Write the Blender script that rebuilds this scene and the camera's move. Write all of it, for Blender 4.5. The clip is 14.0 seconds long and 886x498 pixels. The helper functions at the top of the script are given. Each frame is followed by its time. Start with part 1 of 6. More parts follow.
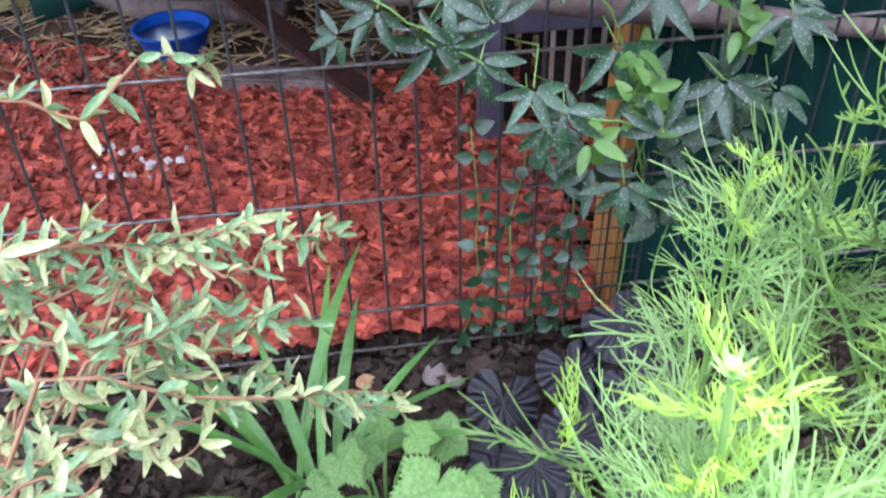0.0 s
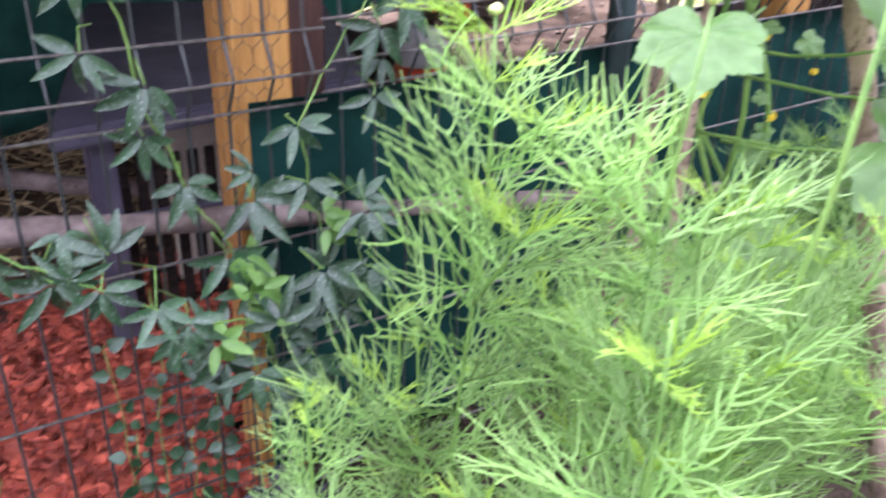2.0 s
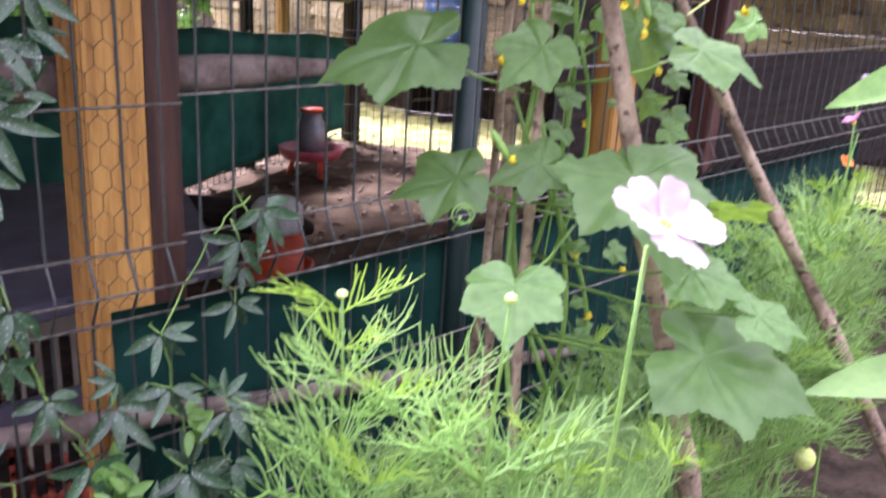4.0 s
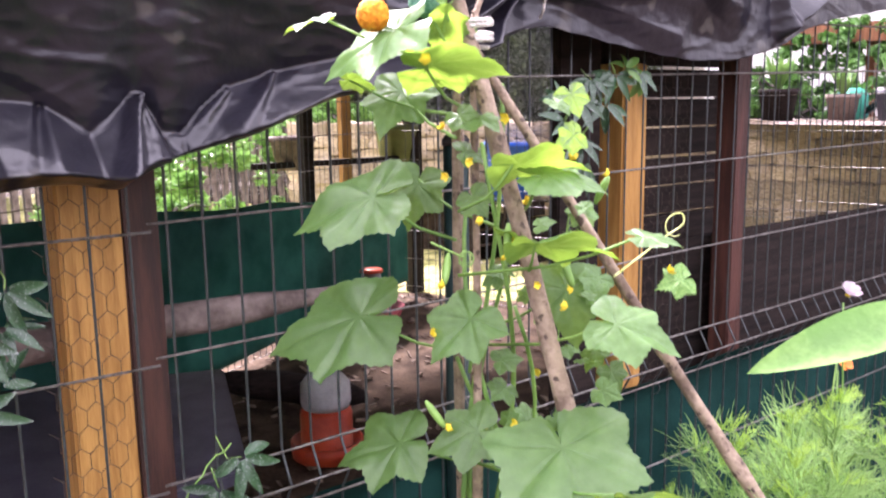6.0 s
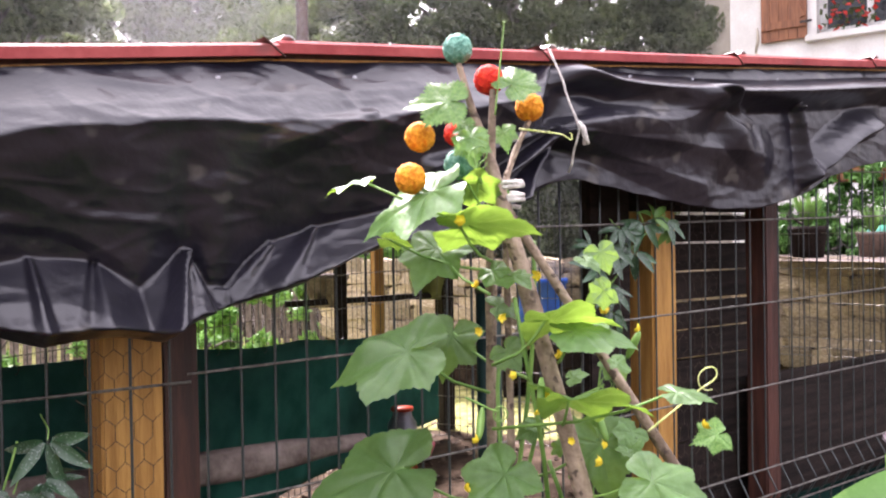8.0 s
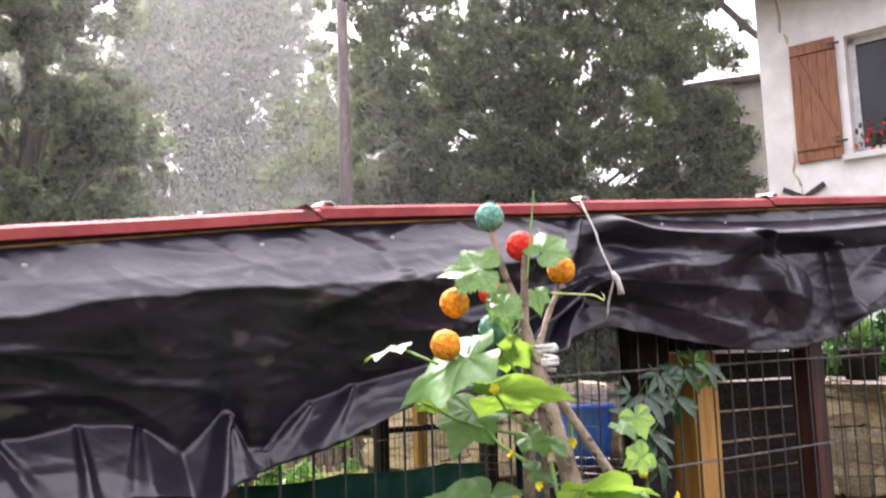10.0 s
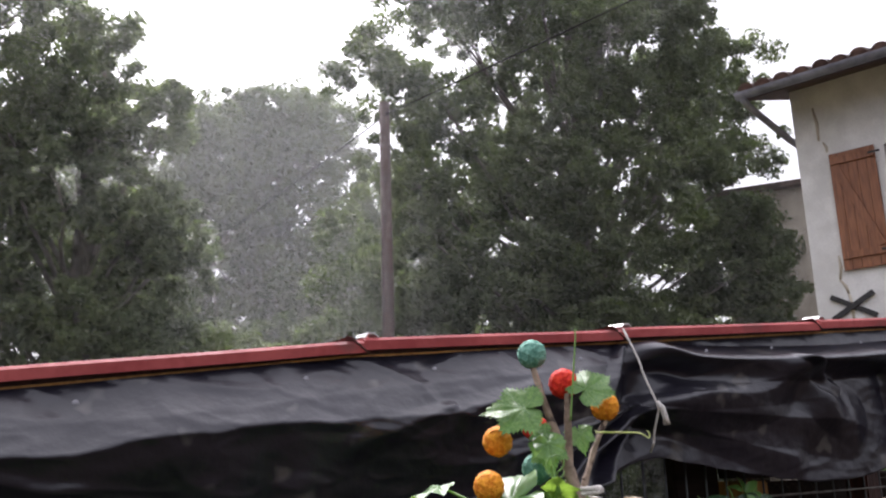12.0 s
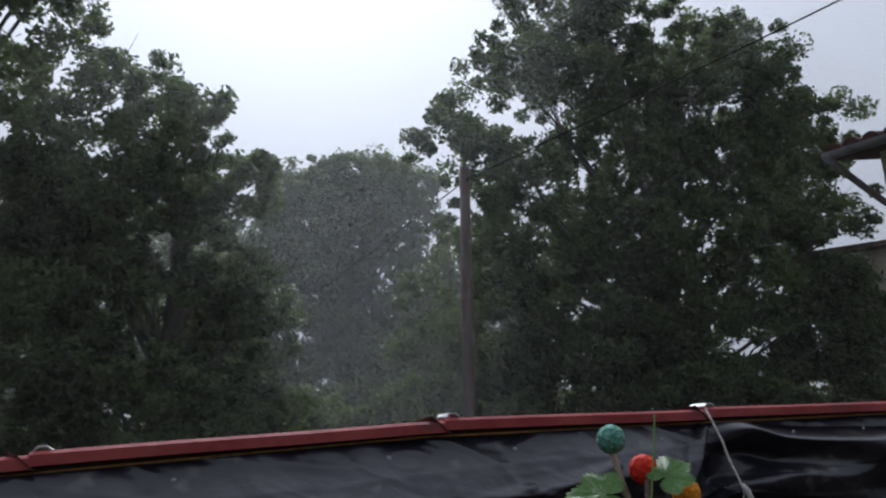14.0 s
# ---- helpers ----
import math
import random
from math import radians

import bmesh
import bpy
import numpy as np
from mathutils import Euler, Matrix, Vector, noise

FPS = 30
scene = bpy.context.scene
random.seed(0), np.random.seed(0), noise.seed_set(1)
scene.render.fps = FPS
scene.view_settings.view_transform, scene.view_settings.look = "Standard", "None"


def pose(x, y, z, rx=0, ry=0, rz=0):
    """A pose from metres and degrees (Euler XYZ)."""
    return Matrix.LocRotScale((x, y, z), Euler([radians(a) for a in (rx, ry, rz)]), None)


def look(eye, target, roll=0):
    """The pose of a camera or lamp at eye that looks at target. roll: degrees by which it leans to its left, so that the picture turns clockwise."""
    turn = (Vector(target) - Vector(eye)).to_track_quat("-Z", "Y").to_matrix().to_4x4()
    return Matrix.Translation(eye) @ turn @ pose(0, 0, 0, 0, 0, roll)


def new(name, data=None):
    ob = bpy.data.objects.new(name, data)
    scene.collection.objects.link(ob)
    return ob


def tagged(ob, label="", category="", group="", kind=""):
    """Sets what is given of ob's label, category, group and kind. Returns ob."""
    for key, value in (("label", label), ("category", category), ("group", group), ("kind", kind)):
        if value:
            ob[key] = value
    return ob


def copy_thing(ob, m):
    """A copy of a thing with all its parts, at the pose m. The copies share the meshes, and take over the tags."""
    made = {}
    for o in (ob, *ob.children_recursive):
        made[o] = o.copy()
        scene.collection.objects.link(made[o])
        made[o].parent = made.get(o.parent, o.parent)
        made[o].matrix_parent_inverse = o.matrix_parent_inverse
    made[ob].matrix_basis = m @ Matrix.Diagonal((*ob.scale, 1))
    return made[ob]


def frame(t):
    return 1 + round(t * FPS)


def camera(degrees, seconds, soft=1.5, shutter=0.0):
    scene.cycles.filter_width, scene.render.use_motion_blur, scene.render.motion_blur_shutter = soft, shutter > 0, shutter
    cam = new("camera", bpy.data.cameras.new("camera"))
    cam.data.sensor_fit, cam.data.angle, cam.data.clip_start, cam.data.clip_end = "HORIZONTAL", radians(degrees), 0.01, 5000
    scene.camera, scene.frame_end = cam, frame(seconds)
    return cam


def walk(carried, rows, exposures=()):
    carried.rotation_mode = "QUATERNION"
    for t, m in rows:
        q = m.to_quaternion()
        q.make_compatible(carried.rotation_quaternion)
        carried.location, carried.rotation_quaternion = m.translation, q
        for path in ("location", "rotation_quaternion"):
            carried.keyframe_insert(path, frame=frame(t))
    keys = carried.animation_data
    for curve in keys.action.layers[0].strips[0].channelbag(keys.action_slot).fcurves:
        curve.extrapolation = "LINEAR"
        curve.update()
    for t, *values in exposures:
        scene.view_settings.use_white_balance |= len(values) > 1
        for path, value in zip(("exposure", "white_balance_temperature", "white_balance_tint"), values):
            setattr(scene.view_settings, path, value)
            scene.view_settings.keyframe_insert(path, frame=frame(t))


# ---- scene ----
cam = camera(54.9, 14.0, soft=2.1, shutter=0.5)
PATH = [
    (0, (0.023, -0.965, 0.958), (0.213, 0.601, -0.271), -1.5),
    (0.5, (0.018, -0.985, 0.97), (0.222, 0.539, -0.309), -2.3),
    (1, (0.023, -0.997, 0.988), (0.424, 0.529, -0.242), -1.3),
    (1.5, (0.023, -1.019, 1.025), (0.748, 0.518, -0.029), 1.4),
    (2, (0.031, -1.06, 1.071), (1.01, 0.419, 0.148), 2.2),
    (2.5, (0.017, -1.085, 1.098), (1.105, 0.362, 0.248), 2.9),
    (3, (0.005, -1.103, 1.136), (1.127, 0.371, 0.383), 2.3),
    (3.5, (-0.006, -1.109, 1.154), (1.17, 0.348, 0.452), 2.5),
    (4, (-0.005, -1.114, 1.189), (1.296, 0.277, 0.578), 3.5),
    (4.2, (-0.002, -1.123, 1.202), (1.321, 0.27, 0.646), 3.5),
    (6.5, (0.154, -1.245, 1.393), (1.296, 0.377, 1.134), -1.2),
    (7, (0.138, -1.247, 1.392), (1.289, 0.382, 1.244), -0.7),
    (9.5, (0.113, -1.27, 1.448), (1.212, 0.395, 1.598), -1.1),
    (10, (0.112, -1.281, 1.463), (1.163, 0.401, 1.718), -1.7),
    (10.5, (0.116, -1.286, 1.478), (1.14, 0.399, 1.814), -1.7),
    (11, (0.112, -1.295, 1.486), (1.121, 0.385, 1.885), -1.5),
    (11.5, (0.106, -1.297, 1.496), (1.091, 0.386, 1.942), -1.4),
    (12, (0.1, -1.299, 1.504), (1.051, 0.388, 2.001), -1.3),
    (12.5, (0.089, -1.307, 1.509), (1.009, 0.384, 2.05), -0.9),
    (13, (0.081, -1.32, 1.515), (0.962, 0.381, 2.089), -0.9),
    (13.5, (0.08, -1.341, 1.522), (0.905, 0.376, 2.134), -0.9),
    (14, (0.079, -1.344, 1.525), (0.845, 0.39, 2.163), 0.0),
]
EXPOSURES = [(0.0, 4.42, 5450, 28), (2.0, 4.48, 5750, 33), (3.5, 4.42, 5900, 36), (4.1, 4.15, 5950, 36), (6.4, 4.42, 6300, 35), (7.0, 3.92, 6350, 30), (9.5, 3.82, 6400, 26),
             (10.0, 3.65, 6350, 25), (10.5, 3.55, 6350, 25), (11.0, 3.22, 6300, 24), (12.5, 2.25, 6050, 18), (13.3, 1.70, 5800, 14), (14.0, 1.08, 5600, 12)]
walk(cam, [(t, look(eye, target, roll)) for t, eye, target, roll in PATH], EXPOSURES)

# ---- world and sun: thin bright overcast after rain ----
SUN_AZIMUTH, SUN_HEIGHT = radians(11), radians(46)
world = bpy.data.worlds.new("world")
scene.world = world
world.use_nodes = True
wn, wl = world.node_tree.nodes, world.node_tree.links
wn.clear()
sky = wn.new("ShaderNodeTexSky")
sky.sky_type, sky.sun_disc = "NISHITA", False
sky.sun_elevation, sky.sun_rotation = SUN_HEIGHT, SUN_AZIMUTH
sky.air_density, sky.dust_density, sky.ozone_density = 1.0, 6.0, 1.0
grey = wn.new("ShaderNodeHueSaturation")
grey.inputs["Saturation"].default_value = 0.25
back = wn.new("ShaderNodeBackground")
back.inputs["Strength"].default_value = 0.15
soft = wn.new("ShaderNodeGamma")
soft.inputs["Gamma"].default_value = 0.35
wout = wn.new("ShaderNodeOutputWorld")
wl.new(sky.outputs[0], grey.inputs["Color"])
wl.new(grey.outputs[0], soft.inputs["Color"])
# an overcast sky is brighter overhead than at the horizon
where, split, lift, times = wn.new("ShaderNodeTexCoord"), wn.new("ShaderNodeSeparateXYZ"), wn.new("ShaderNodeMapRange"), wn.new("ShaderNodeVectorMath")
lift.inputs["To Min"].default_value, lift.inputs["To Max"].default_value = 0.42, 1.6
times.operation = "MULTIPLY"
wl.new(where.outputs["Generated"], split.inputs[0])
wl.new(split.outputs["Z"], lift.inputs["Value"])
wl.new(soft.outputs[0], times.inputs[0])
wl.new(lift.outputs[0], times.inputs[1])
wl.new(times.outputs[0], back.inputs[0])
wl.new(back.outputs[0], wout.inputs[0])
sun = new("sun", bpy.data.lights.new("sun", "SUN"))
sun.data.energy, sun.data.angle, sun.data.color = 1.5, radians(12), (1.0, 0.97, 0.93)
_sd = Vector((math.sin(SUN_AZIMUTH) * math.cos(SUN_HEIGHT), math.cos(SUN_AZIMUTH) * math.cos(SUN_HEIGHT), math.sin(SUN_HEIGHT)))
sun.matrix_world = look(_sd * 50, (0, 0, 0))


# ---- materials ----
def material(name, c1, c2, scale=20.0, rough=0.7, bump=0.3, fine=120.0, metal=0.0, vary=0.0, stretch=(1, 1, 1), spots=None,
             translucent=0.0, island=0.0, coat=0.0, specular=0.5, depth=0.01, shine=None):
    m = bpy.data.materials.new(name)
    m.use_nodes = True
    n, l = m.node_tree.nodes, m.node_tree.links
    p = n["Principled BSDF"]
    p.inputs["Roughness"].default_value, p.inputs["Metallic"].default_value = rough, metal
    p.inputs["Specular IOR Level"].default_value, p.inputs["Coat Weight"].default_value = specular, coat
    tc, mp = n.new("ShaderNodeTexCoord"), n.new("ShaderNodeMapping")
    mp.inputs["Scale"].default_value = stretch
    l.new(tc.outputs["Object"], mp.inputs["Vector"])
    big, small = n.new("ShaderNodeTexNoise"), n.new("ShaderNodeTexNoise")
    big.inputs["Scale"].default_value, small.inputs["Scale"].default_value = scale, fine
    big.inputs["Detail"].default_value, small.inputs["Detail"].default_value = 4, 3
    for t in (big, small):
        l.new(mp.outputs[0], t.inputs["Vector"])
    ramp = n.new("ShaderNodeValToRGB")
    ramp.color_ramp.elements[0].position, ramp.color_ramp.elements[1].position = 0.35, 0.65
    ramp.color_ramp.elements[0].color, ramp.color_ramp.elements[1].color = (*c1, 1), (*c2, 1)
    add = n.new("ShaderNodeMath")
    add.operation = "MULTIPLY_ADD"
    add.inputs[1].default_value = 0.35
    l.new(small.outputs[0], add.inputs[0])
    sub = n.new("ShaderNodeMath")
    sub.operation = "SUBTRACT"
    sub.inputs[1].default_value = 0.175
    l.new(big.outputs[0], sub.inputs[0])
    l.new(sub.outputs[0], add.inputs[2])
    l.new(add.outputs[0], ramp.inputs[0])
    colour = ramp.outputs[0]
    if spots:
        sc, size, amount = spots
        tex, gate, mix = n.new("ShaderNodeTexNoise"), n.new("ShaderNodeMapRange"), n.new("ShaderNodeMix")
        tex.inputs["Scale"].default_value = size
        gate.inputs["From Min"].default_value, gate.inputs["From Max"].default_value = 1 - amount, 1 - amount + 0.06
        mix.data_type = "RGBA"
        mix.inputs["B"].default_value = (*sc, 1)
        l.new(tc.outputs["Object"], tex.inputs["Vector"])
        l.new(tex.outputs[0], gate.inputs["Value"])
        l.new(gate.outputs[0], mix.inputs["Factor"])
        l.new(colour, mix.inputs["A"])
        colour = mix.outputs["Result"]
    if vary or island:
        hsv, rng = n.new("ShaderNodeHueSaturation"), n.new("ShaderNodeMapRange")
        if island:
            src = n.new("ShaderNodeNewGeometry").outputs["Random Per Island"]
        else:
            src = n.new("ShaderNodeObjectInfo").outputs["Random"]
        a = island or vary
        rng.inputs["To Min"].default_value, rng.inputs["To Max"].default_value = 1 - a, 1 + a
        l.new(src, rng.inputs["Value"])
        l.new(rng.outputs[0], hsv.inputs["Value"])
        l.new(colour, hsv.inputs["Color"])
        colour = hsv.outputs[0]
    l.new(colour, p.inputs["Base Color"])
    if bump:
        b = n.new("ShaderNodeBump")
        b.inputs["Strength"].default_value, b.inputs["Distance"].default_value = bump, depth
        l.new(add.outputs[0], b.inputs["Height"])
        l.new(b.outputs[0], p.inputs["Normal"])
    if translucent:
        tr, ms = n.new("ShaderNodeBsdfTranslucent"), n.new("ShaderNodeMixShader")
        ms.inputs[0].default_value = translucent
        if shine:
            tr.inputs["Color"].default_value = (*shine, 1)
        else:
            l.new(colour, tr.inputs["Color"])
        l.new(p.outputs[0], ms.inputs[1])
        l.new(tr.outputs[0], ms.inputs[2])
        l.new(ms.outputs[0], n["Material Output"].inputs["Surface"])
    return m


M_SOIL = material("soil", (0.02, 0.014, 0.010), (0.065, 0.047, 0.034), 14, 0.9, 0.9, 90, depth=0.02, specular=0.12)
M_MULCH = material("red_mulch", (0.22, 0.035, 0.02), (0.52, 0.11, 0.06), 30, 0.75, 0.8, 140, island=0.45)
M_STRAW = material("straw", (0.22, 0.15, 0.07), (0.5, 0.38, 0.2), 25, 0.8, 0.8, 160, island=0.35)
# The grass carries its bright yellow sunlit tone in the base colour.
M_LAWN = material("dry_grass", (0.16, 0.17, 0.05), (0.44, 0.41, 0.17), 9, 0.9, 0.8, 120, specular=0.1)
M_EARTH = material("trodden_earth", (0.045, 0.031, 0.022), (0.13, 0.092, 0.064), 6, 0.95, 0.8, 60, depth=0.02, specular=0.05)
M_WIRE = material("green_black_wire", (0.016, 0.022, 0.022), (0.035, 0.045, 0.045), 40, 0.4, 0.1, 200, specular=0.6)
M_GALV = material("galvanised_wire", (0.10, 0.09, 0.08), (0.24, 0.23, 0.21), 60, 0.45, 0.2, 200, metal=0.6)
M_RUST = material("dull_rusted_wire", (0.035, 0.026, 0.018), (0.11, 0.08, 0.055), 60, 0.6, 0.2, 200, metal=0.3)
M_PINE = material("yellow_pine", (0.30, 0.14, 0.028), (0.48, 0.255, 0.062), 7, 0.65, 0.35, 60, stretch=(9, 9, 0.7))
M_BROWN = material("dark_brown_wood", (0.026, 0.010, 0.007), (0.068, 0.025, 0.016), 8, 0.6, 0.4, 60, stretch=(8, 8, 0.7))
M_REDWOOD = material("red_brown_wood", (0.035, 0.011, 0.007), (0.085, 0.028, 0.018), 8, 0.6, 0.4, 60, stretch=(8, 8, 0.7))
M_BLACKWOOD = material("black_stained_wood", (0.010, 0.007, 0.006), (0.028, 0.019, 0.016), 8, 0.8, 0.4, 60, stretch=(0.7, 8, 8), specular=0.2)
M_BARK = material("bark_log", (0.09, 0.065, 0.055), (0.24, 0.19, 0.17), 12, 0.85, 0.8, 70)
M_STICK = material("hazel_stick", (0.13, 0.09, 0.062), (0.34, 0.26, 0.185), 22, 0.85, 0.9, 130, spots=((0.07, 0.048, 0.035), 70, 0.40))
M_TARP = material("black_plastic_sheet", (0.0065, 0.006, 0.0105), (0.0115, 0.0105, 0.0175), 6, 0.30, 0.5, 60, specular=0.55,
                  spots=((0.06, 0.056, 0.054), 13, 0.37), depth=0.006)
M_RED = material("red_metal_trim", (0.28, 0.045, 0.045), (0.40, 0.085, 0.078), 10, 0.62, 0.2, 90, specular=0.3, spots=((0.20, 0.06, 0.055), 7, 0.36))
# One net green twice: darkened here for shade, lightened below for backlight.
M_GREENNET = material("green_shade_net", (0.005, 0.028, 0.024), (0.010, 0.05, 0.042), 9, 0.9, 0.5, 300, translucent=0.12, specular=0.1)
M_REARNET = material("green_woven_net", (0.028, 0.11, 0.09), (0.05, 0.165, 0.14), 7, 0.9, 0.5, 300, translucent=0.45, specular=0.1)
M_GREENPOST = material("dark_green_steel", (0.004, 0.018, 0.017), (0.008, 0.028, 0.026), 12, 0.5, 0.1, 90)
M_OLIVE = material("olive_plastic", (0.07, 0.085, 0.022), (0.11, 0.13, 0.04), 10, 0.5, 0.15, 90)
M_GREYPLASTIC = material("slate_grey_plastic", (0.055, 0.05, 0.075), (0.095, 0.09, 0.12), 9, 0.5, 0.2, 120)
M_WHITE = material("white_plastic", (0.55, 0.55, 0.53), (0.75, 0.75, 0.73), 12, 0.5, 0.1, 90)
M_TRAY = material("pinkish_red_plastic", (0.36, 0.045, 0.07), (0.45, 0.07, 0.095), 14, 0.4, 0.1, 90)
M_ORANGE = material("orange_red_plastic", (0.5, 0.05, 0.015), (0.65, 0.085, 0.025), 12, 0.45, 0.1, 90)
M_BLUE = material("blue_plastic", (0.008, 0.06, 0.34), (0.016, 0.10, 0.46), 12, 0.4, 0.1, 90)
M_WATER = material("basin_water", (0.35, 0.42, 0.5), (0.45, 0.52, 0.58), 6, 0.15, 0.1, 30)
M_LEAF_OAK = material("oak_leaf", (0.075, 0.103, 0.036), (0.125, 0.166, 0.056), 0.5, 0.5, 0.0, 3, island=0.35, translucent=0.6, specular=0.8)
# White of the thin ribbons that stand in for haze.
M_HAZE_RIBBON = material("mist", (0.86, 0.87, 0.88), (0.92, 0.92, 0.92), 0.2, 1.0, 0.0, 1, translucent=0.6, specular=0.0)
M_TRUNK = material("oak_bark", (0.07, 0.06, 0.05), (0.14, 0.12, 0.10), 5, 0.9, 0.6, 30)
M_POLE = material("creosoted_pole", (0.03, 0.016, 0.012), (0.07, 0.036, 0.028), 4, 0.85, 0.4, 40, stretch=(6, 6, 0.5))
M_RENDER = material("white_wall_render", (0.62, 0.61, 0.58), (0.8, 0.79, 0.76), 3, 0.85, 0.6, 60, spots=((0.45, 0.43, 0.4), 1.7, 0.3))
M_BEIGE = material("beige_wall_render", (0.42, 0.37, 0.29), (0.55, 0.5, 0.4), 3, 0.85, 0.5, 50)
M_SHUTTER = material("varnished_shutter_wood", (0.16, 0.055, 0.02), (0.3, 0.12, 0.05), 6, 0.5, 0.3, 60, stretch=(8, 8, 0.7))
M_TILE = material("weathered_roof_tile", (0.12, 0.085, 0.07), (0.24, 0.18, 0.15), 5, 0.85, 0.5, 40, vary=0.25)
M_ZINC = material("zinc_gutter", (0.2, 0.2, 0.22), (0.32, 0.32, 0.34), 8, 0.45, 0.1, 60, metal=0.5)
M_IRON = material("black_iron", (0.012, 0.011, 0.011), (0.03, 0.028, 0.027), 20, 0.6, 0.3, 90)
M_GLASS = material("dark_window_pane", (0.02, 0.022, 0.025), (0.035, 0.04, 0.045), 2, 0.06, 0.0, 5, specular=0.35)
M_STONE = material("tan_field_stone", (0.24, 0.185, 0.12), (0.44, 0.36, 0.26), 9, 0.9, 0.8, 60, vary=0.4)
M_CUKE = material("cucumber_leaf", (0.074, 0.165, 0.044), (0.128, 0.24, 0.077), 9, 0.40, 0.5, 40, vary=0.30, translucent=0.38, depth=0.003, shine=(0.27, 0.44, 0.05))
# Pale spots paint the glints of water drops into the leaf colour.
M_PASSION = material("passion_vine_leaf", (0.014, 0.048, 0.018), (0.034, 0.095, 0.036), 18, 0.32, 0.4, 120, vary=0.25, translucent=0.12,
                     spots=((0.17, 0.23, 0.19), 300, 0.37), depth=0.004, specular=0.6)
# Bead colour is paler than water, to stand in for sky glints.
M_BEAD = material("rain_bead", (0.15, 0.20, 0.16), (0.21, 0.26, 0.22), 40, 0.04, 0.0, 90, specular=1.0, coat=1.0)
M_YOUNG = material("young_vine_leaf", (0.09, 0.21, 0.04), (0.17, 0.32, 0.075), 18, 0.4, 0.3, 120, vary=0.2, translucent=0.25)
M_COSMOS = material("feathery_cosmos_leaf", (0.14, 0.30, 0.052), (0.275, 0.46, 0.14), 10, 0.45, 0.0, 60, vary=0.38, translucent=0.4)
M_COSMOS_Y = material("young_cosmos_tip", (0.25, 0.44, 0.045), (0.36, 0.55, 0.08), 10, 0.5, 0.0, 60, vary=0.12, translucent=0.35)
M_STEM = material("green_stem", (0.10, 0.22, 0.04), (0.2, 0.36, 0.08), 12, 0.5, 0.2, 90)
M_WILLOW = material("variegated_willow_leaf", (0.10, 0.22, 0.085), (0.25, 0.38, 0.17), 60, 0.45, 0.2, 120, vary=0.25, translucent=0.25)
M_WILLOW_PALE = material("pale_willow_leaf", (0.24, 0.34, 0.11), (0.54, 0.56, 0.28), 60, 0.45, 0.2, 120, vary=0.18, translucent=0.25)
M_TWIG = material("brown_twig", (0.2, 0.1, 0.05), (0.36, 0.2, 0.1), 12, 0.6, 0.2, 90)
M_BLACKLEAF = material("black_begonia_leaf", (0.003, 0.003, 0.005), (0.008, 0.008, 0.011), 30, 0.24, 0.4, 150, vary=0.3, specular=0.45, depth=0.004)
M_STRAP = material("lily_leaf", (0.06, 0.17, 0.03), (0.13, 0.3, 0.06), 12, 0.45, 0.2, 90, vary=0.25, translucent=0.2)
M_PETAL = material("white_pink_petal", (0.40, 0.28, 0.35), (0.54, 0.47, 0.50), 20, 0.5, 0.15, 90, translucent=0.3)
M_PINK = material("pink_petal", (0.6, 0.22, 0.42), (0.7, 0.35, 0.52), 20, 0.5, 0.15, 90, translucent=0.3)
M_YELLOW = material("yellow_flower", (0.68, 0.50, 0.015), (0.8, 0.66, 0.03), 30, 0.6, 0.5, 200)
M_ROPE = material("white_cord", (0.45, 0.42, 0.38), (0.65, 0.62, 0.57), 90, 0.85, 0.6, 300)
M_BUD = material("pale_bud", (0.45, 0.55, 0.12), (0.65, 0.7, 0.3), 60, 0.6, 0.4, 200)


# ---- mesh helpers ----
def thing(name, base, label, category, group="", kind=""):
    ob = new(name)
    ob.empty_display_size = 0.05
    ob.matrix_basis = Matrix.Translation(base)
    return tagged(ob, label, category, group, kind)


def hang(ob, parent, label=""):
    if parent is not None:
        ob.parent = parent
        up = parent.matrix_basis.copy()
        p = parent
        while p.parent:
            up = p.parent.matrix_basis @ p.matrix_parent_inverse @ up
            p = p.parent
        ob.matrix_parent_inverse = up.inverted()
    if label:
        ob["label"] = label
    return ob


def part(name, bm, mat, parent=None, label="", smooth=False):
    me = bpy.data.meshes.new(name)
    bm.to_mesh(me)
    bm.free()
    me.materials.append(mat)
    if smooth:
        me.polygons.foreach_set("use_smooth", [True] * len(me.polygons))
    return hang(new(name, me), parent, label)


def raw(name, verts, faces, mat, parent=None, label="", smooth=False):
    me = bpy.data.meshes.new(name)
    me.from_pydata([tuple(v) for v in verts], [], [tuple(f) for f in faces])
    me.materials.append(mat)
    if smooth:
        me.polygons.foreach_set("use_smooth", [True] * len(me.polygons))
    return hang(new(name, me), parent, label)


def again(ob, m, parent=None, mat=None):
    """Another object on the same mesh, at the pose m."""
    o = new(ob.name.split(".")[0], ob.data)
    o.matrix_basis = m
    return hang(o, parent)


def box(bm, x0, x1, y0, y1, z0, z1, bevel=0.0):
    r = bmesh.ops.create_cube(bm, size=1, matrix=Matrix.LocRotScale(((x0 + x1) / 2, (y0 + y1) / 2, (z0 + z1) / 2), None, (x1 - x0, y1 - y0, z1 - z0)))
    if bevel:
        es = list({e for v in r["verts"] for e in v.link_edges})
        bmesh.ops.bevel(bm, geom=es, offset=bevel, segments=2, affect="EDGES")
    return bm


def boxed(x0, x1, y0, y1, z0, z1, bevel=0.0):
    return box(bmesh.new(), x0, x1, y0, y1, z0, z1, bevel)


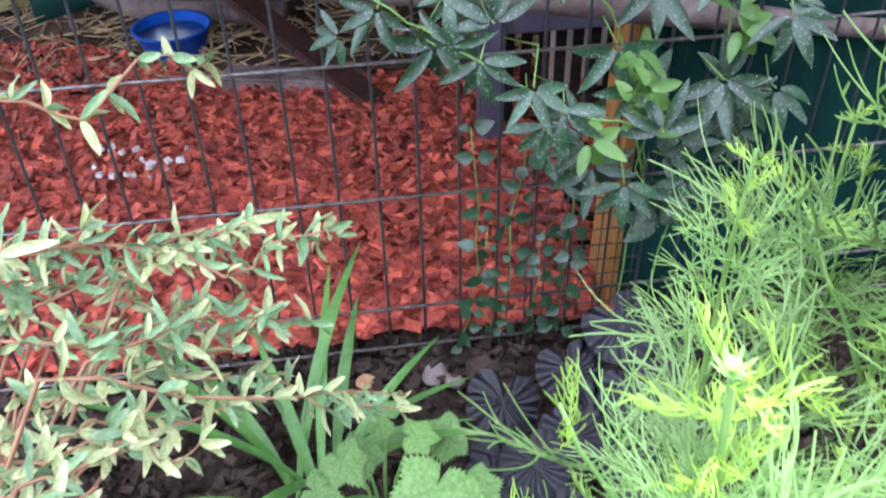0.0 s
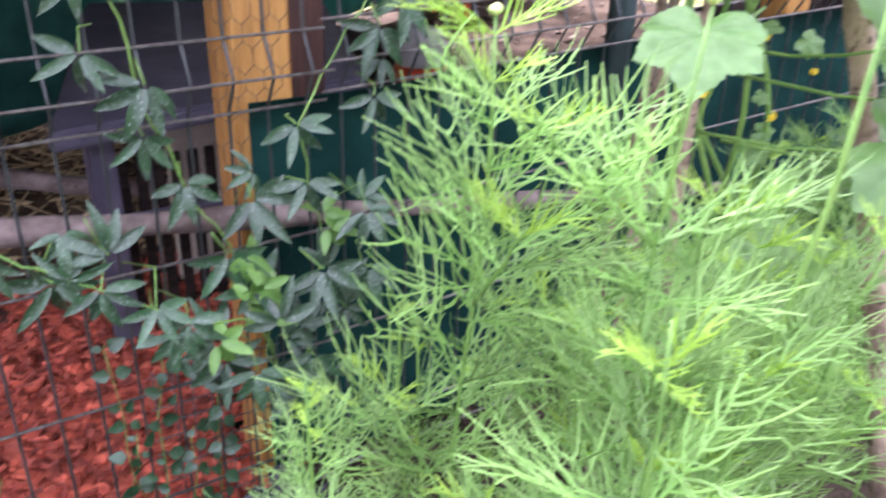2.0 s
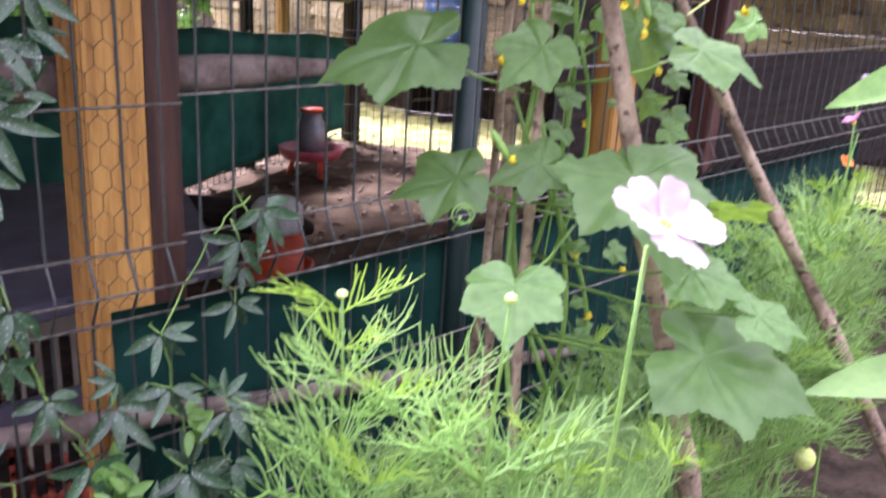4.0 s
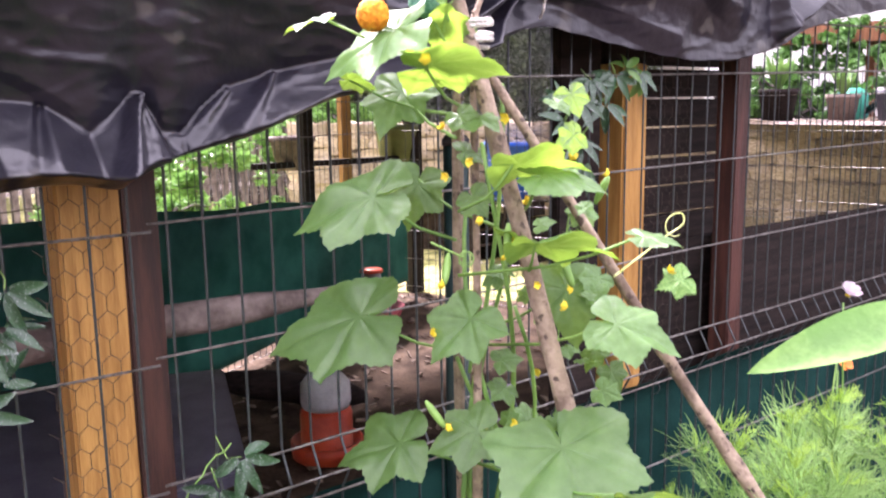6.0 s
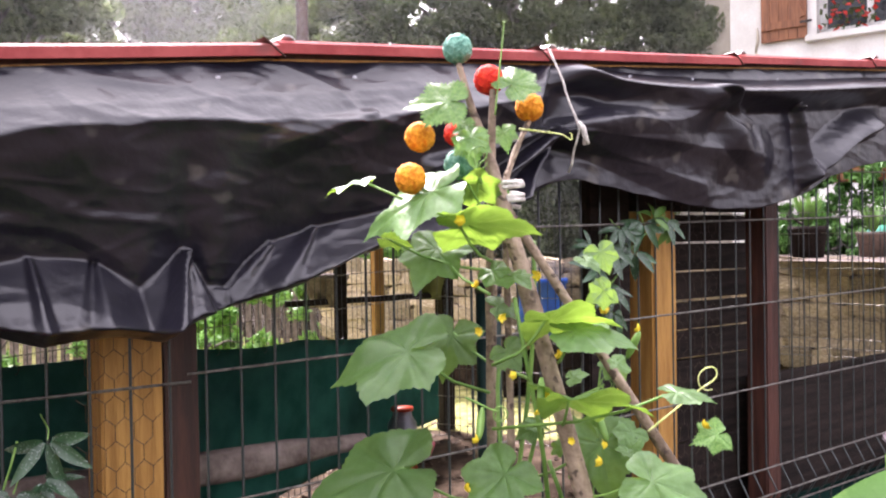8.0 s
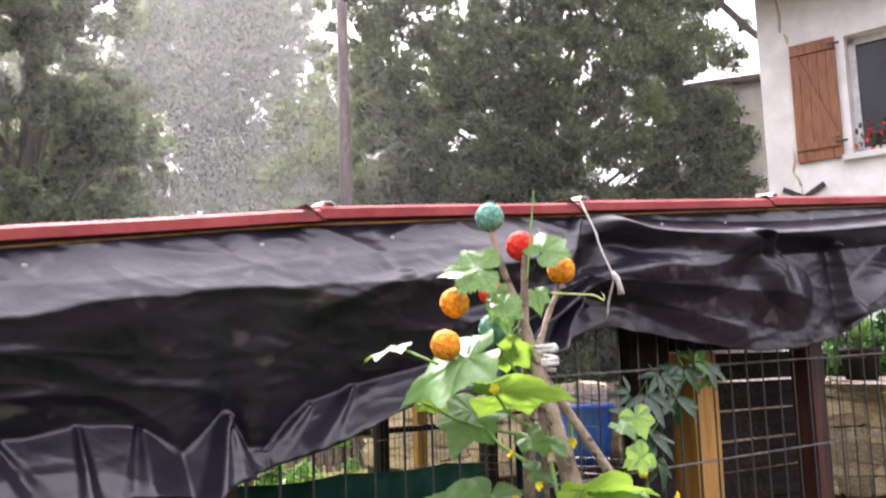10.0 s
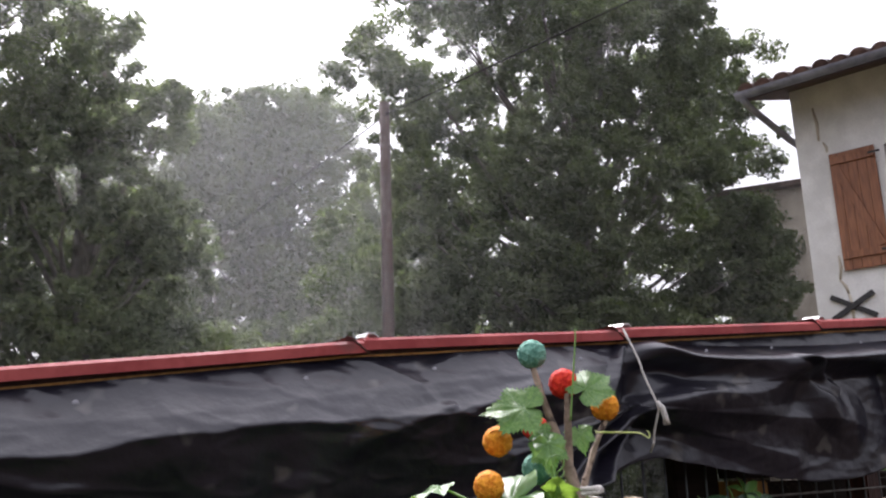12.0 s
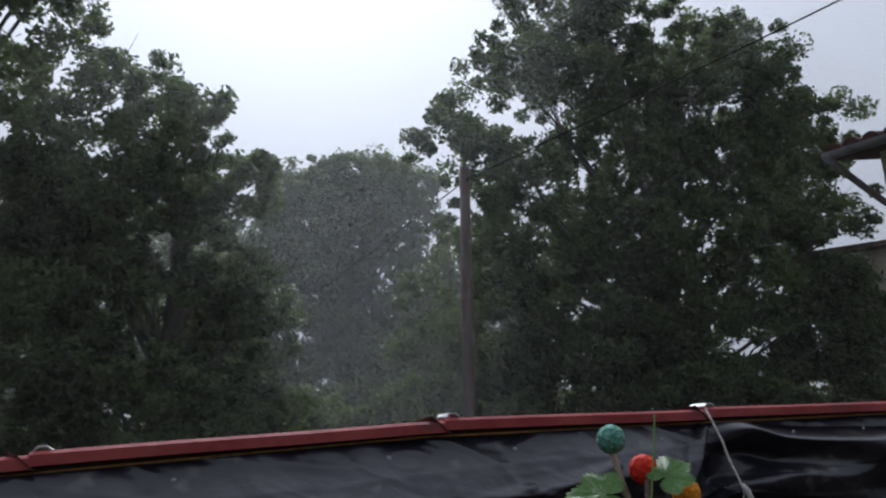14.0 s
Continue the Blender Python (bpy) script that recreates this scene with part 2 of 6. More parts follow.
def tube(points, radii, sides=8, verts=None, faces=None, cap=True):
    """A tapered round bar along points; returns verts, faces."""
    verts = [] if verts is None else verts
    faces = [] if faces is None else faces
    pts = [Vector(p) for p in points]
    if not hasattr(radii, "__len__"):
        radii = [radii] * len(pts)
    start, side = len(verts), None
    for i, p in enumerate(pts):
        d = (pts[min(i + 1, len(pts) - 1)] - pts[max(i - 1, 0)]).normalized()
        if side is None:
            side = d.orthogonal().normalized()
        side = (side - d * side.dot(d)).normalized()
        up = d.cross(side)
        for k in range(sides):
            a = 2 * math.pi * k / sides
            verts.append(p + (side * math.cos(a) + up * math.sin(a)) * radii[i])
    for i in range(len(pts) - 1):
        for k in range(sides):
            a, b = start + i * sides + k, start + i * sides + (k + 1) % sides
            faces.append((a, b, b + sides, a + sides))
    if cap:
        faces.append(tuple(start + k for k in reversed(range(sides))))
        faces.append(tuple(start + (len(pts) - 1) * sides + k for k in range(sides)))
    return verts, faces


def bar(name, points, radii, mat, parent=None, label="", sides=8):
    v, f = tube(points, radii, sides)
    return raw(name, v, f, mat, parent, label, True)


def wobble(a, b, n, amount, seed=0):
    """n points from a to b on a slightly crooked line."""
    a, b = Vector(a), Vector(b)
    out = []
    for i in range(n):
        t = i / (n - 1)
        w = math.sin(math.pi * t) * 0.6 + 0.4
        out.append(a.lerp(b, t) + w * amount * noise.noise_vector(Vector((seed * 3.7, t * 3.0, 1.3))))
    return out


def lathe(profile, sides=24):
    """A turned body about the z axis from (radius, height) pairs."""
    bm = bmesh.new()
    rings = []
    for r, z in profile:
        rings.append([bm.verts.new((r * math.cos(2 * math.pi * k / sides), r * math.sin(2 * math.pi * k / sides), z)) for k in range(sides)])
    for a, b in zip(rings, rings[1:]):
        for k in range(sides):
            bm.faces.new((a[k], a[(k + 1) % sides], b[(k + 1) % sides], b[k]))
    bm.faces.new(list(reversed(rings[0])))
    bm.faces.new(rings[-1])
    return bm


def moved(bm, m):
    bmesh.ops.transform(bm, matrix=m, verts=bm.verts)
    return bm


def lerp_list(pairs, x):
    """Piecewise linear curve through (x, value) pairs."""
    if x <= pairs[0][0]:
        return pairs[0][1]
    for (a, va), (b, vb) in zip(pairs, pairs[1:]):
        if x <= b:
            return va + (vb - va) * (x - a) / (b - a)
    return pairs[-1][1]


def soft_list(pairs, x):
    """Smooth curve through (x, value) pairs."""
    if x <= pairs[0][0]:
        return pairs[0][1]
    last = len(pairs) - 1
    for i in range(last):
        (a, va), (b, vb) = pairs[i], pairs[i + 1]
        if x <= b:
            h, t = b - a, (x - a) / (b - a)
            m0 = (vb - pairs[i - 1][1]) / (b - pairs[i - 1][0]) if i else (vb - va) / h
            m1 = (pairs[i + 2][1] - va) / (pairs[i + 2][0] - a) if i + 2 <= last else (vb - va) / h
            return (2 * t ** 3 - 3 * t * t + 1) * va + (t ** 3 - 2 * t * t + t) * h * m0 + (3 * t * t - 2 * t ** 3) * vb + (t ** 3 - t * t) * h * m1
    return pairs[-1][1]


def bell(x, c, w):
    return math.exp(-((x - c) / w) ** 2)


# ---- ground ----
def ground_sheet():
    rings = [0, 0.6, 1.2, 2, 3, 4.5, 7, 11, 18, 30, 60, 150, 600]
    verts, faces, n = [(0, 0.5, 0)], [], 48
    for r in rings[1:]:
        for k in range(n):
            a = 2 * math.pi * k / n
            z = 0.012 * noise.noise(Vector((r * math.cos(a) * 2, r * math.sin(a) * 2, 0))) if r < 8 else -0.02
            verts.append((r * math.cos(a), 0.5 + r * math.sin(a), z - 0.012))
    for k in range(n):
        faces.append((0, 1 + k, 1 + (k + 1) % n))
    for j in range(len(rings) - 2):
        for k in range(n):
            a, b = 1 + j * n + k, 1 + j * n + (k + 1) % n
            faces.append((a, a + n, b + n, b))
    ob = raw("ground", verts, faces, M_SOIL, smooth=True)
    return tagged(ob, "dark damp garden soil with crumbs and bits", "ground", kind="structure")


ground_sheet()


def patch(name, x0, x1, y0, y1, mat, label, category, lift=0.004, n=40):
    verts, faces = [], []
    for j in range(n + 1):
        for i in range(n + 1):
            x, y = x0 + (x1 - x0) * i / n, y0 + (y1 - y0) * j / n
            edge = 0.06 * noise.noise(Vector((x * 5, y * 5, 3)))
            u = min(i, n - i, j, n - j)
            verts.append((x + edge * (u == 0), y + edge * (u == 0), lift + 0.012 * (u > 0) * (1 + noise.noise(Vector((x * 6, y * 6, 7))))))
    for j in range(n):
        for i in range(n):
            a = j * (n + 1) + i
            faces.append((a, a + 1, a + n + 2, a + n + 1))
    return tagged(raw(name, verts, faces, mat, smooth=True), label, category, kind="structure")


patch("mulch_floor", -2.2, 0.42, 0.03, 0.98, M_MULCH, "bed of red-dyed bark mulch inside the run", "mulch floor")
patch("run_floor", -2.2, 4.2, 1.0, 3.9, M_EARTH, "trampled earth floor of the run", "earth floor")

rng = random.Random(5)


def chips(name, count, x0, x1, y0, y1, size, thick, mat, label, category, zlift=0.02, keep=None, slim=0.5):
    verts, faces = [], []
    while len(verts) < 8 * count:
        x, y = rng.uniform(x0, x1), rng.uniform(y0, y1)
        if keep and not keep(x, y):
            count -= 1
            continue
        w, h, t = rng.uniform(*size), rng.uniform(*size) * slim, rng.uniform(*thick)
        m = pose(x, y, zlift + rng.uniform(0, 0.012), rng.gauss(0, 18), rng.gauss(0, 18), rng.uniform(0, 360))
        s = len(verts)
        for dz in (-t, t):
            for dx, dy in ((-1, -0.7), (0.8, -1), (1, 0.8), (-0.7, 1)):
                verts.append(m @ Vector((dx * w * 0.5 * rng.uniform(0.7, 1), dy * h * 0.5, dz * 0.5)))
        for f in ((3, 2, 1, 0), (4, 5, 6, 7), (0, 1, 5, 4), (1, 2, 6, 5), (2, 3, 7, 6), (3, 0, 4, 7)):
            faces.append(tuple(s + i for i in f))
    return tagged(raw(name, verts, faces, mat), label, category, kind="stuff")


chips("mulch_chips", 9500, -1.6, 0.6, 0.02, 1.3, (0.017, 0.05), (0.003, 0.008), M_MULCH, "loose chips of red-dyed bark mulch", "mulch",
      keep=lambda x, y: (x < 0.40 or y > 0.09) and y < 0.93 + 0.35 * max(0, min(1, (-0.2 - x) * 2)))
chips("straw_bits", 2200, -1.2, 0.9, 1.0, 2.4, (0.06, 0.16), (0.002, 0.004), M_STRAW, "scattered straw stalks on the earth", "straw",
      slim=0.05)
chips("floor_litter", 450, 0.6, 4.0, 1.0, 4.3, (0.02, 0.09), (0.004, 0.012), M_STICK, "twigs, bark and litter on the earth of the run", "litter", slim=0.35)
chips("droppings", 18, -0.50, -0.30, 0.54, 0.68, (0.008, 0.022), (0.006, 0.012), M_ROPE, "grey-white droppings on the mulch", "droppings", zlift=0.03, slim=0.8)
chips("soil_crumbs", 7000, -0.9, 0.9, -0.75, 0.03, (0.006, 0.032), (0.004, 0.012), M_SOIL, "crumbs of dark soil", "soil", zlift=0.004)

# ---- rigid mesh fence along the run ----
ROWS = (0.02, 0.10, 0.30, 0.50, 0.70, 0.75, 0.80, 1.0, 1.2, 1.4, 1.52)


def fold(z):
    return -0.03 * max(0.0, 1 - abs(z - 0.75) / 0.05)


def fence_panel(x0, count, lift, label, slope=0.0):
    ob = thing("fence_panel", (x0, 0, lift), label, "fence panel", "rigid mesh panels of the run")
    pts = [(0, fold(z) + 0.001, z + lift) for z in (0.0, 0.1, 0.3, 0.5, 0.69, 0.705, 0.72, 0.735, 0.75, 0.765, 0.78, 0.795, 0.81, 1.0, 1.2, 1.4, 1.53)]
    v, f = tube(pts, 0.0022, 6)
    first = raw("vertical_wire", v, f, M_WIRE, smooth=True)
    first.matrix_basis = Matrix.Translation((x0, 0, 0))
    hang(first, ob)
    for k in range(1, count):
        again(first, Matrix.Translation((x0 + 0.055 * k, 0.0012 * math.sin(k * 2.1), slope * 0.055 * k)), ob)
    length = 0.055 * (count - 1)
    v, f = tube([(-0.03, 0, -0.03 * slope), (length / 2, 0, slope * length / 2), (length + 0.03, 0, slope * (length + 0.03))], 0.0024, 6)
    row = None
    for z in ROWS:
        m = Matrix.Translation((x0, fold(z) - 0.004, z + lift))
        if row is None:
            row = raw("horizontal_wire", v, f, M_GALV, smooth=True)
            row.matrix_basis = m
            hang(row, ob)
        else:
            again(row, m, ob)
    return ob


fence_panel(-1.925, 45, 0.0, "dark rigid wire fence panel with a V-shaped fold")
fence_panel(0.55, 45, 0.012, "dark rigid wire fence panel behind climbing vines", 0.019)
fence_panel(3.03, 45, 0.06, "far dark rigid wire fence panel along the run")


def hex_netting(x0, x1, z0, z1, y, label, cell=0.027, wire=0.0007):
    verts, faces = [], []
    dx, dz = cell, cell * 1.25
    cols, rows = int((x1 - x0) / dx), int((z1 - z0) / dz)
    for j in range(rows):
        for i in range(cols):
            cx = x0 + (i + 0.5 * (j % 2)) * dx
            cz = z0 + j * dz
            jig = lambda q: 0.0015 * noise.noise(Vector((cx * 60 + q, cz * 60, q)))
            a = (cx, y, cz)
            pts = [(cx, y, cz - dz * 0.33), (cx, y, cz + dz * 0.33 + jig(1)), (cx + dx / 2 + jig(2), y, cz + dz * 0.67)]
            tube(pts, wire, 3, verts, faces, cap=False)
            tube([(cx, y, cz + dz * 0.33), (cx - dx / 2, y, cz + dz * 0.67)], wire, 3, verts, faces, cap=False)
    return tagged(raw("chicken_wire", verts, faces, M_RUST), label, "chicken wire")


hex_netting(0.39, 0.515, 0.35, 1.5, 0.054, "fine hexagonal chicken wire stapled over a yellow post")
hex_netting(1.72, 2.02, 0.6, 1.5, 0.19, "fine hexagonal chicken wire over dark boards", 0.03, 0.0004)


def mesh_offcut():
    ob = thing("mesh_offcut", (0.32, -0.009, 0.05), "small piece of fine welded mesh wired to the fence", "wire mesh")
    for k in range(8):
        x = 0.235 + 0.027 * k
        bar("wire", [(x, -0.0095, 0.045), (x + 0.002, -0.0095, 0.34)], 0.0011, M_WIRE, ob, sides=5)
    for k in range(11):
        z = 0.052 + 0.028 * k
        bar("wire", [(0.228, -0.012, z), (0.43, -0.012, z - 0.004)], 0.0011, M_WIRE, ob, sides=5)
    return ob


mesh_offcut()


# ---- posts ----
def post(name, x0, x1, y0, y1, z1, mat, label, lean=0.0):
    ob = boxed(x0, x1, y0, y1, 0.0, z1, 0.004)
    bmesh.ops.subdivide_edges(ob, edges=[e for e in ob.edges if abs(e.verts[0].co.z - e.verts[1].co.z) > 0.5], cuts=14)
    for v in ob.verts:
        v.co.x += lean * v.co.z + 0.0025 * noise.noise(Vector((v.co.z * 4, x0 * 9, v.co.y * 30)))
    return tagged(part(name, ob, mat), label, "post", kind="")


post("timber_post", 0.412, 0.502, 0.06, 0.15, 1.62, M_PINE, "square yellow pine post with chicken wire over it")
post("dark_board", 0.508, 0.566, 0.085, 0.115, 1.62, M_BROWN, "dark brown split board standing against the pine post")
post("timber_post", 1.61, 1.69, 0.07, 0.15, 1.46, M_PINE, "yellow pine post beside the dark boarded coop wall")
post("dark_board", 1.44, 1.57, 0.10, 0.13, 1.62, M_BLACKWOOD, "black stained upright board beside a pine post")
post("timber_post", 2.03, 2.09, 0.07, 0.13, 1.7, M_REDWOOD, "red-brown corner post of the run")
post("timber_post", 3.6, 3.7, 3.8, 3.9, 1.9, M_BLACKWOOD, "black rear corner post of the run")
post("timber_post", -1.3, -1.21, 0.06, 0.15, 1.55, M_PINE, "square yellow pine post of the run")


fp = thing("steel_post", (1.11, 0.035, 0), "dark green tubular steel post of the wire fence", "post")
bar("tube", [(1.11, 0.035, 0.0), (1.11, 0.035, 1.30)], 0.024, M_GREENPOST, fp, sides=16)
part("cap", moved(lathe([(0.026, 0.0), (0.026, 0.012), (0.018, 0.02), (0.004, 0.022)], 16), pose(1.11, 0.035, 1.30)), M_IRON, fp, "black plastic cap", True)


def boarded_wall():
    ob = thing("coop_wall", (1.85, 0.2, 0), "dark stained horizontal boards with light gaps", "boarded wall")
    z, k = 0.02, 0
    while z < 1.7:
        h = 0.068 if z > 0.95 else 0.14
        gap = (0.006 if k % 3 else 0.009) if z > 0.95 else 0.002
        bm = boxed(1.695, 2.20, 0.20, 0.222, z, z + h, 0.002)
        bmesh.ops.rotate(bm, cent=(1.88, 0.2, z), matrix=Matrix.Rotation(radians(rng.uniform(-0.15, 0.15)), 3, "Y"), verts=bm.verts)
        part("plank", bm, M_BLACKWOOD, ob)
        z += h + gap
        k += 1
    return ob


boarded_wall()
tagged(part("coop_side_board", boxed(2.10, 5.2, 0.16, 0.185, 0.6, 1.02, 0.004), M_BLACKWOOD), "long black stained board along the fence foot", "board")

# ---- roof of the run, rising along the fence ----
KINK, KINK_Z = 0.63, 1.689


def roof_z(x):
    """Height of the roof edge: the run's low end falls away more steeply."""
    return KINK_Z + (0.128 if x < KINK else 0.090) * (x - KINK)


def roof_slab(y0, y1, z0, z1, bevel):
    bm = boxed(-2.2, 4.9, y0, y1, z0, z1, bevel)
    bmesh.ops.bisect_plane(bm, geom=bm.verts[:] + bm.edges[:] + bm.faces[:], plane_co=(KINK, 0, 0), plane_no=(1, 0, 0))
    for v in bm.verts:
        v.co.z += roof_z(v.co.x)
    return bm


def roof():
    tagged(part("run_roof", roof_slab(-0.03, 3.95, -0.045, -0.020, 0.003), M_BLACKWOOD), "boarded flat roof over the run", "roof", kind="structure")
    tagged(part("fascia", roof_slab(-0.026, 0.05, -0.021, 0.009, 0.001), M_REDWOOD), "dark red-brown board behind the roof trim", "fascia", kind="structure")
    tagged(part("eaves_batten", roof_slab(-0.034, -0.006, -0.012, -0.008, 0.001), M_PINE), "thin yellow wooden batten under the red trim", "batten", kind="structure")


roof()


def trim_piece(x0, x1, tilt):
    ob = thing("roof_trim", (x0, -0.04, roof_z(x0)), "faded red metal edge trim along the run roof", "roof trim", "red trim pieces of the roof edge")
    bm = bmesh.new()
    prof = [(-0.050, -0.006), (-0.052, 0.009), (-0.046, 0.014), (0.10, 0.018), (0.10, 0.015), (-0.043, 0.011), (-0.048, 0.007), (-0.046, -0.006)]
    ends, n = [], 10
    for i in range(n + 1):
        x = x0 + (x1 - x0) * i / n
        dz = tilt * (1 - i / n) + 0.0012 * noise.noise(Vector((x * 3, 1, 0)))
        ends.append([bm.verts.new((x, y, roof_z(x) + z + dz)) for y, z in prof])
    for a, b in zip(ends, ends[1:]):
        for k in range(len(prof)):
            bm.faces.new((a[k], b[k], b[(k + 1) % len(prof)], a[(k + 1) % len(prof)]))
    bm.faces.new(ends[0][::-1])
    bm.faces.new(ends[-1])
    part("sheet", bm, M_RED, ob)
    bm = boxed(x0 - 0.0025, x0 + 0.001, -0.0535, 0.02, roof_z(x0) - 0.007, roof_z(x0) + 0.0150 + tilt, 0.0005)
    for v in bm.verts:
        v.co.x += 1.3 * (roof_z(x0) - v.co.z)
    part("lap_strip", bm, M_REDWOOD, ob, "dark lap joint")
    bm = bmesh.new()
    pts = [(-0.008, 0.000), (-0.003, 0.006), (0.008, 0.007), (0.016, 0.001)]
    lo = [bm.verts.new((x0 + 0.012 + a, -0.046, roof_z(x0) + 0.017 + b + tilt)) for a, b in pts]
    hi = [bm.verts.new((x0 + 0.014 + a, 0.0, roof_z(x0) + 0.022 + b * 0.7 + tilt)) for a, b in pts]
    lo2 = [bm.verts.new(v.co - Vector((0, 0, 0.002))) for v in lo]
    hi2 = [bm.verts.new(v.co - Vector((0, 0, 0.002))) for v in hi]
    for i in range(3):
        bm.faces.new((lo[i], lo[i + 1], hi[i + 1], hi[i]))
        bm.faces.new((lo2[i + 1], lo2[i], hi2[i], hi2[i + 1]))
        bm.faces.new((lo[i + 1], lo[i], lo2[i], lo2[i + 1]))
    part("screw_cap", bm, M_WHITE, ob, "crumpled white screw cap")
    return ob


edge = [-2.2, -1.62, -1.06, -0.51, 0.045, 0.655, 1.195, 1.775, 2.34, 2.9, 3.47, 4.03, 4.6]
for a, b in zip(edge, edge[1:]):
    trim_piece(a, b + 0.004, 0.004)

# ---- black sheet hanging from the roof edge ----
HEM = [(-2.2, 1.27), (-0.6, 1.29), (0.0, 1.30), (0.24, 1.295), (0.308, 1.279), (0.357, 1.281), (0.407, 1.281), (0.458, 1.274), (0.498, 1.291), (0.555, 1.310), (0.661, 1.336),
       (0.788, 1.384), (0.957, 1.411), (1.132, 1.481), (1.235, 1.512), (1.32, 1.505), (1.425, 1.488), (1.6, 1.466), (1.8, 1.462), (2.008, 1.5),
       (2.1, 1.535), (2.2, 1.563), (2.44, 1.60), (3.2, 1.68), (4.8, 1.8)]


def crease(px, pz, x0, z0, x1, z1, width):
    """How near (px, pz) is to the crease from one point to another, 1 on it."""
    dx, dz = x1 - x0, z1 - z0
    t = max(0.0, min(1.0, ((px - x0) * dx + (pz - z0) * dz) / (dx * dx + dz * dz)))
    d = math.hypot(px - x0 - t * dx, pz - z0 - t * dz)
    p = max(0.0, 1 - d / (width * (0.35 + 0.65 * t)))
    return 0.6 * p + 0.4 * p * p * (3 - 2 * p)


def drape(x, z, line, amp, above, below):
    """A hanging fold whose lip follows line: it slopes out gently above the lip and tucks in sharply below it."""
    if x < line[0][0] or x > line[-1][0]:
        return 0.0
    lip = soft_list(line, x)
    fade = max(0.0, min(1.0, (x - line[0][0]) / 0.10, (line[-1][0] - x) / 0.10))
    p = max(0.0, 1 - ((z - lip) / above if z > lip else (lip - z) / below))
    return amp * (0.45 * p + 0.55 * p * p * (3 - 2 * p)) * fade * fade * (3 - 2 * fade)


CUFF = [(-2.2, 1.36), (-0.4, 1.37), (-0.2, 1.39), (0.0, 1.362), (0.12, 1.385), (0.238, 1.378), (0.302, 1.390), (0.381, 1.384), (0.438, 1.345), (0.499, 1.398), (0.53, 1.345), (0.555, 1.338),
        (0.589, 1.375), (0.625, 1.404), (0.699, 1.426), (0.789, 1.446), (0.95, 1.478), (1.12, 1.53), (1.3, 1.6)]
BELLY = [(-2.2, 1.45), (-0.3, 1.50), (0.235, 1.535), (0.334, 1.553), (0.522, 1.569), (0.701, 1.579), (0.855, 1.606), (1.0, 1.625), (1.16, 1.66)]
FOLDS = [([(1.167, 1.700), (1.253, 1.716), (1.343, 1.700), (1.56, 1.705), (1.855, 1.725), (2.257, 1.768), (3.2, 1.86), (4.8, 2.00)], 0.060, 0.035, 0.045),
         ([(1.18, 1.612), (1.308, 1.632), (1.493, 1.637), (1.58, 1.665), (1.63, 1.680), (1.70, 1.640), (1.80, 1.605)], 0.042, 0.06, 0.075),
         ([(1.96, 1.505), (2.02, 1.55), (2.10, 1.60), (2.22, 1.654), (2.36, 1.69)], 0.060, 0.07, 0.03)]


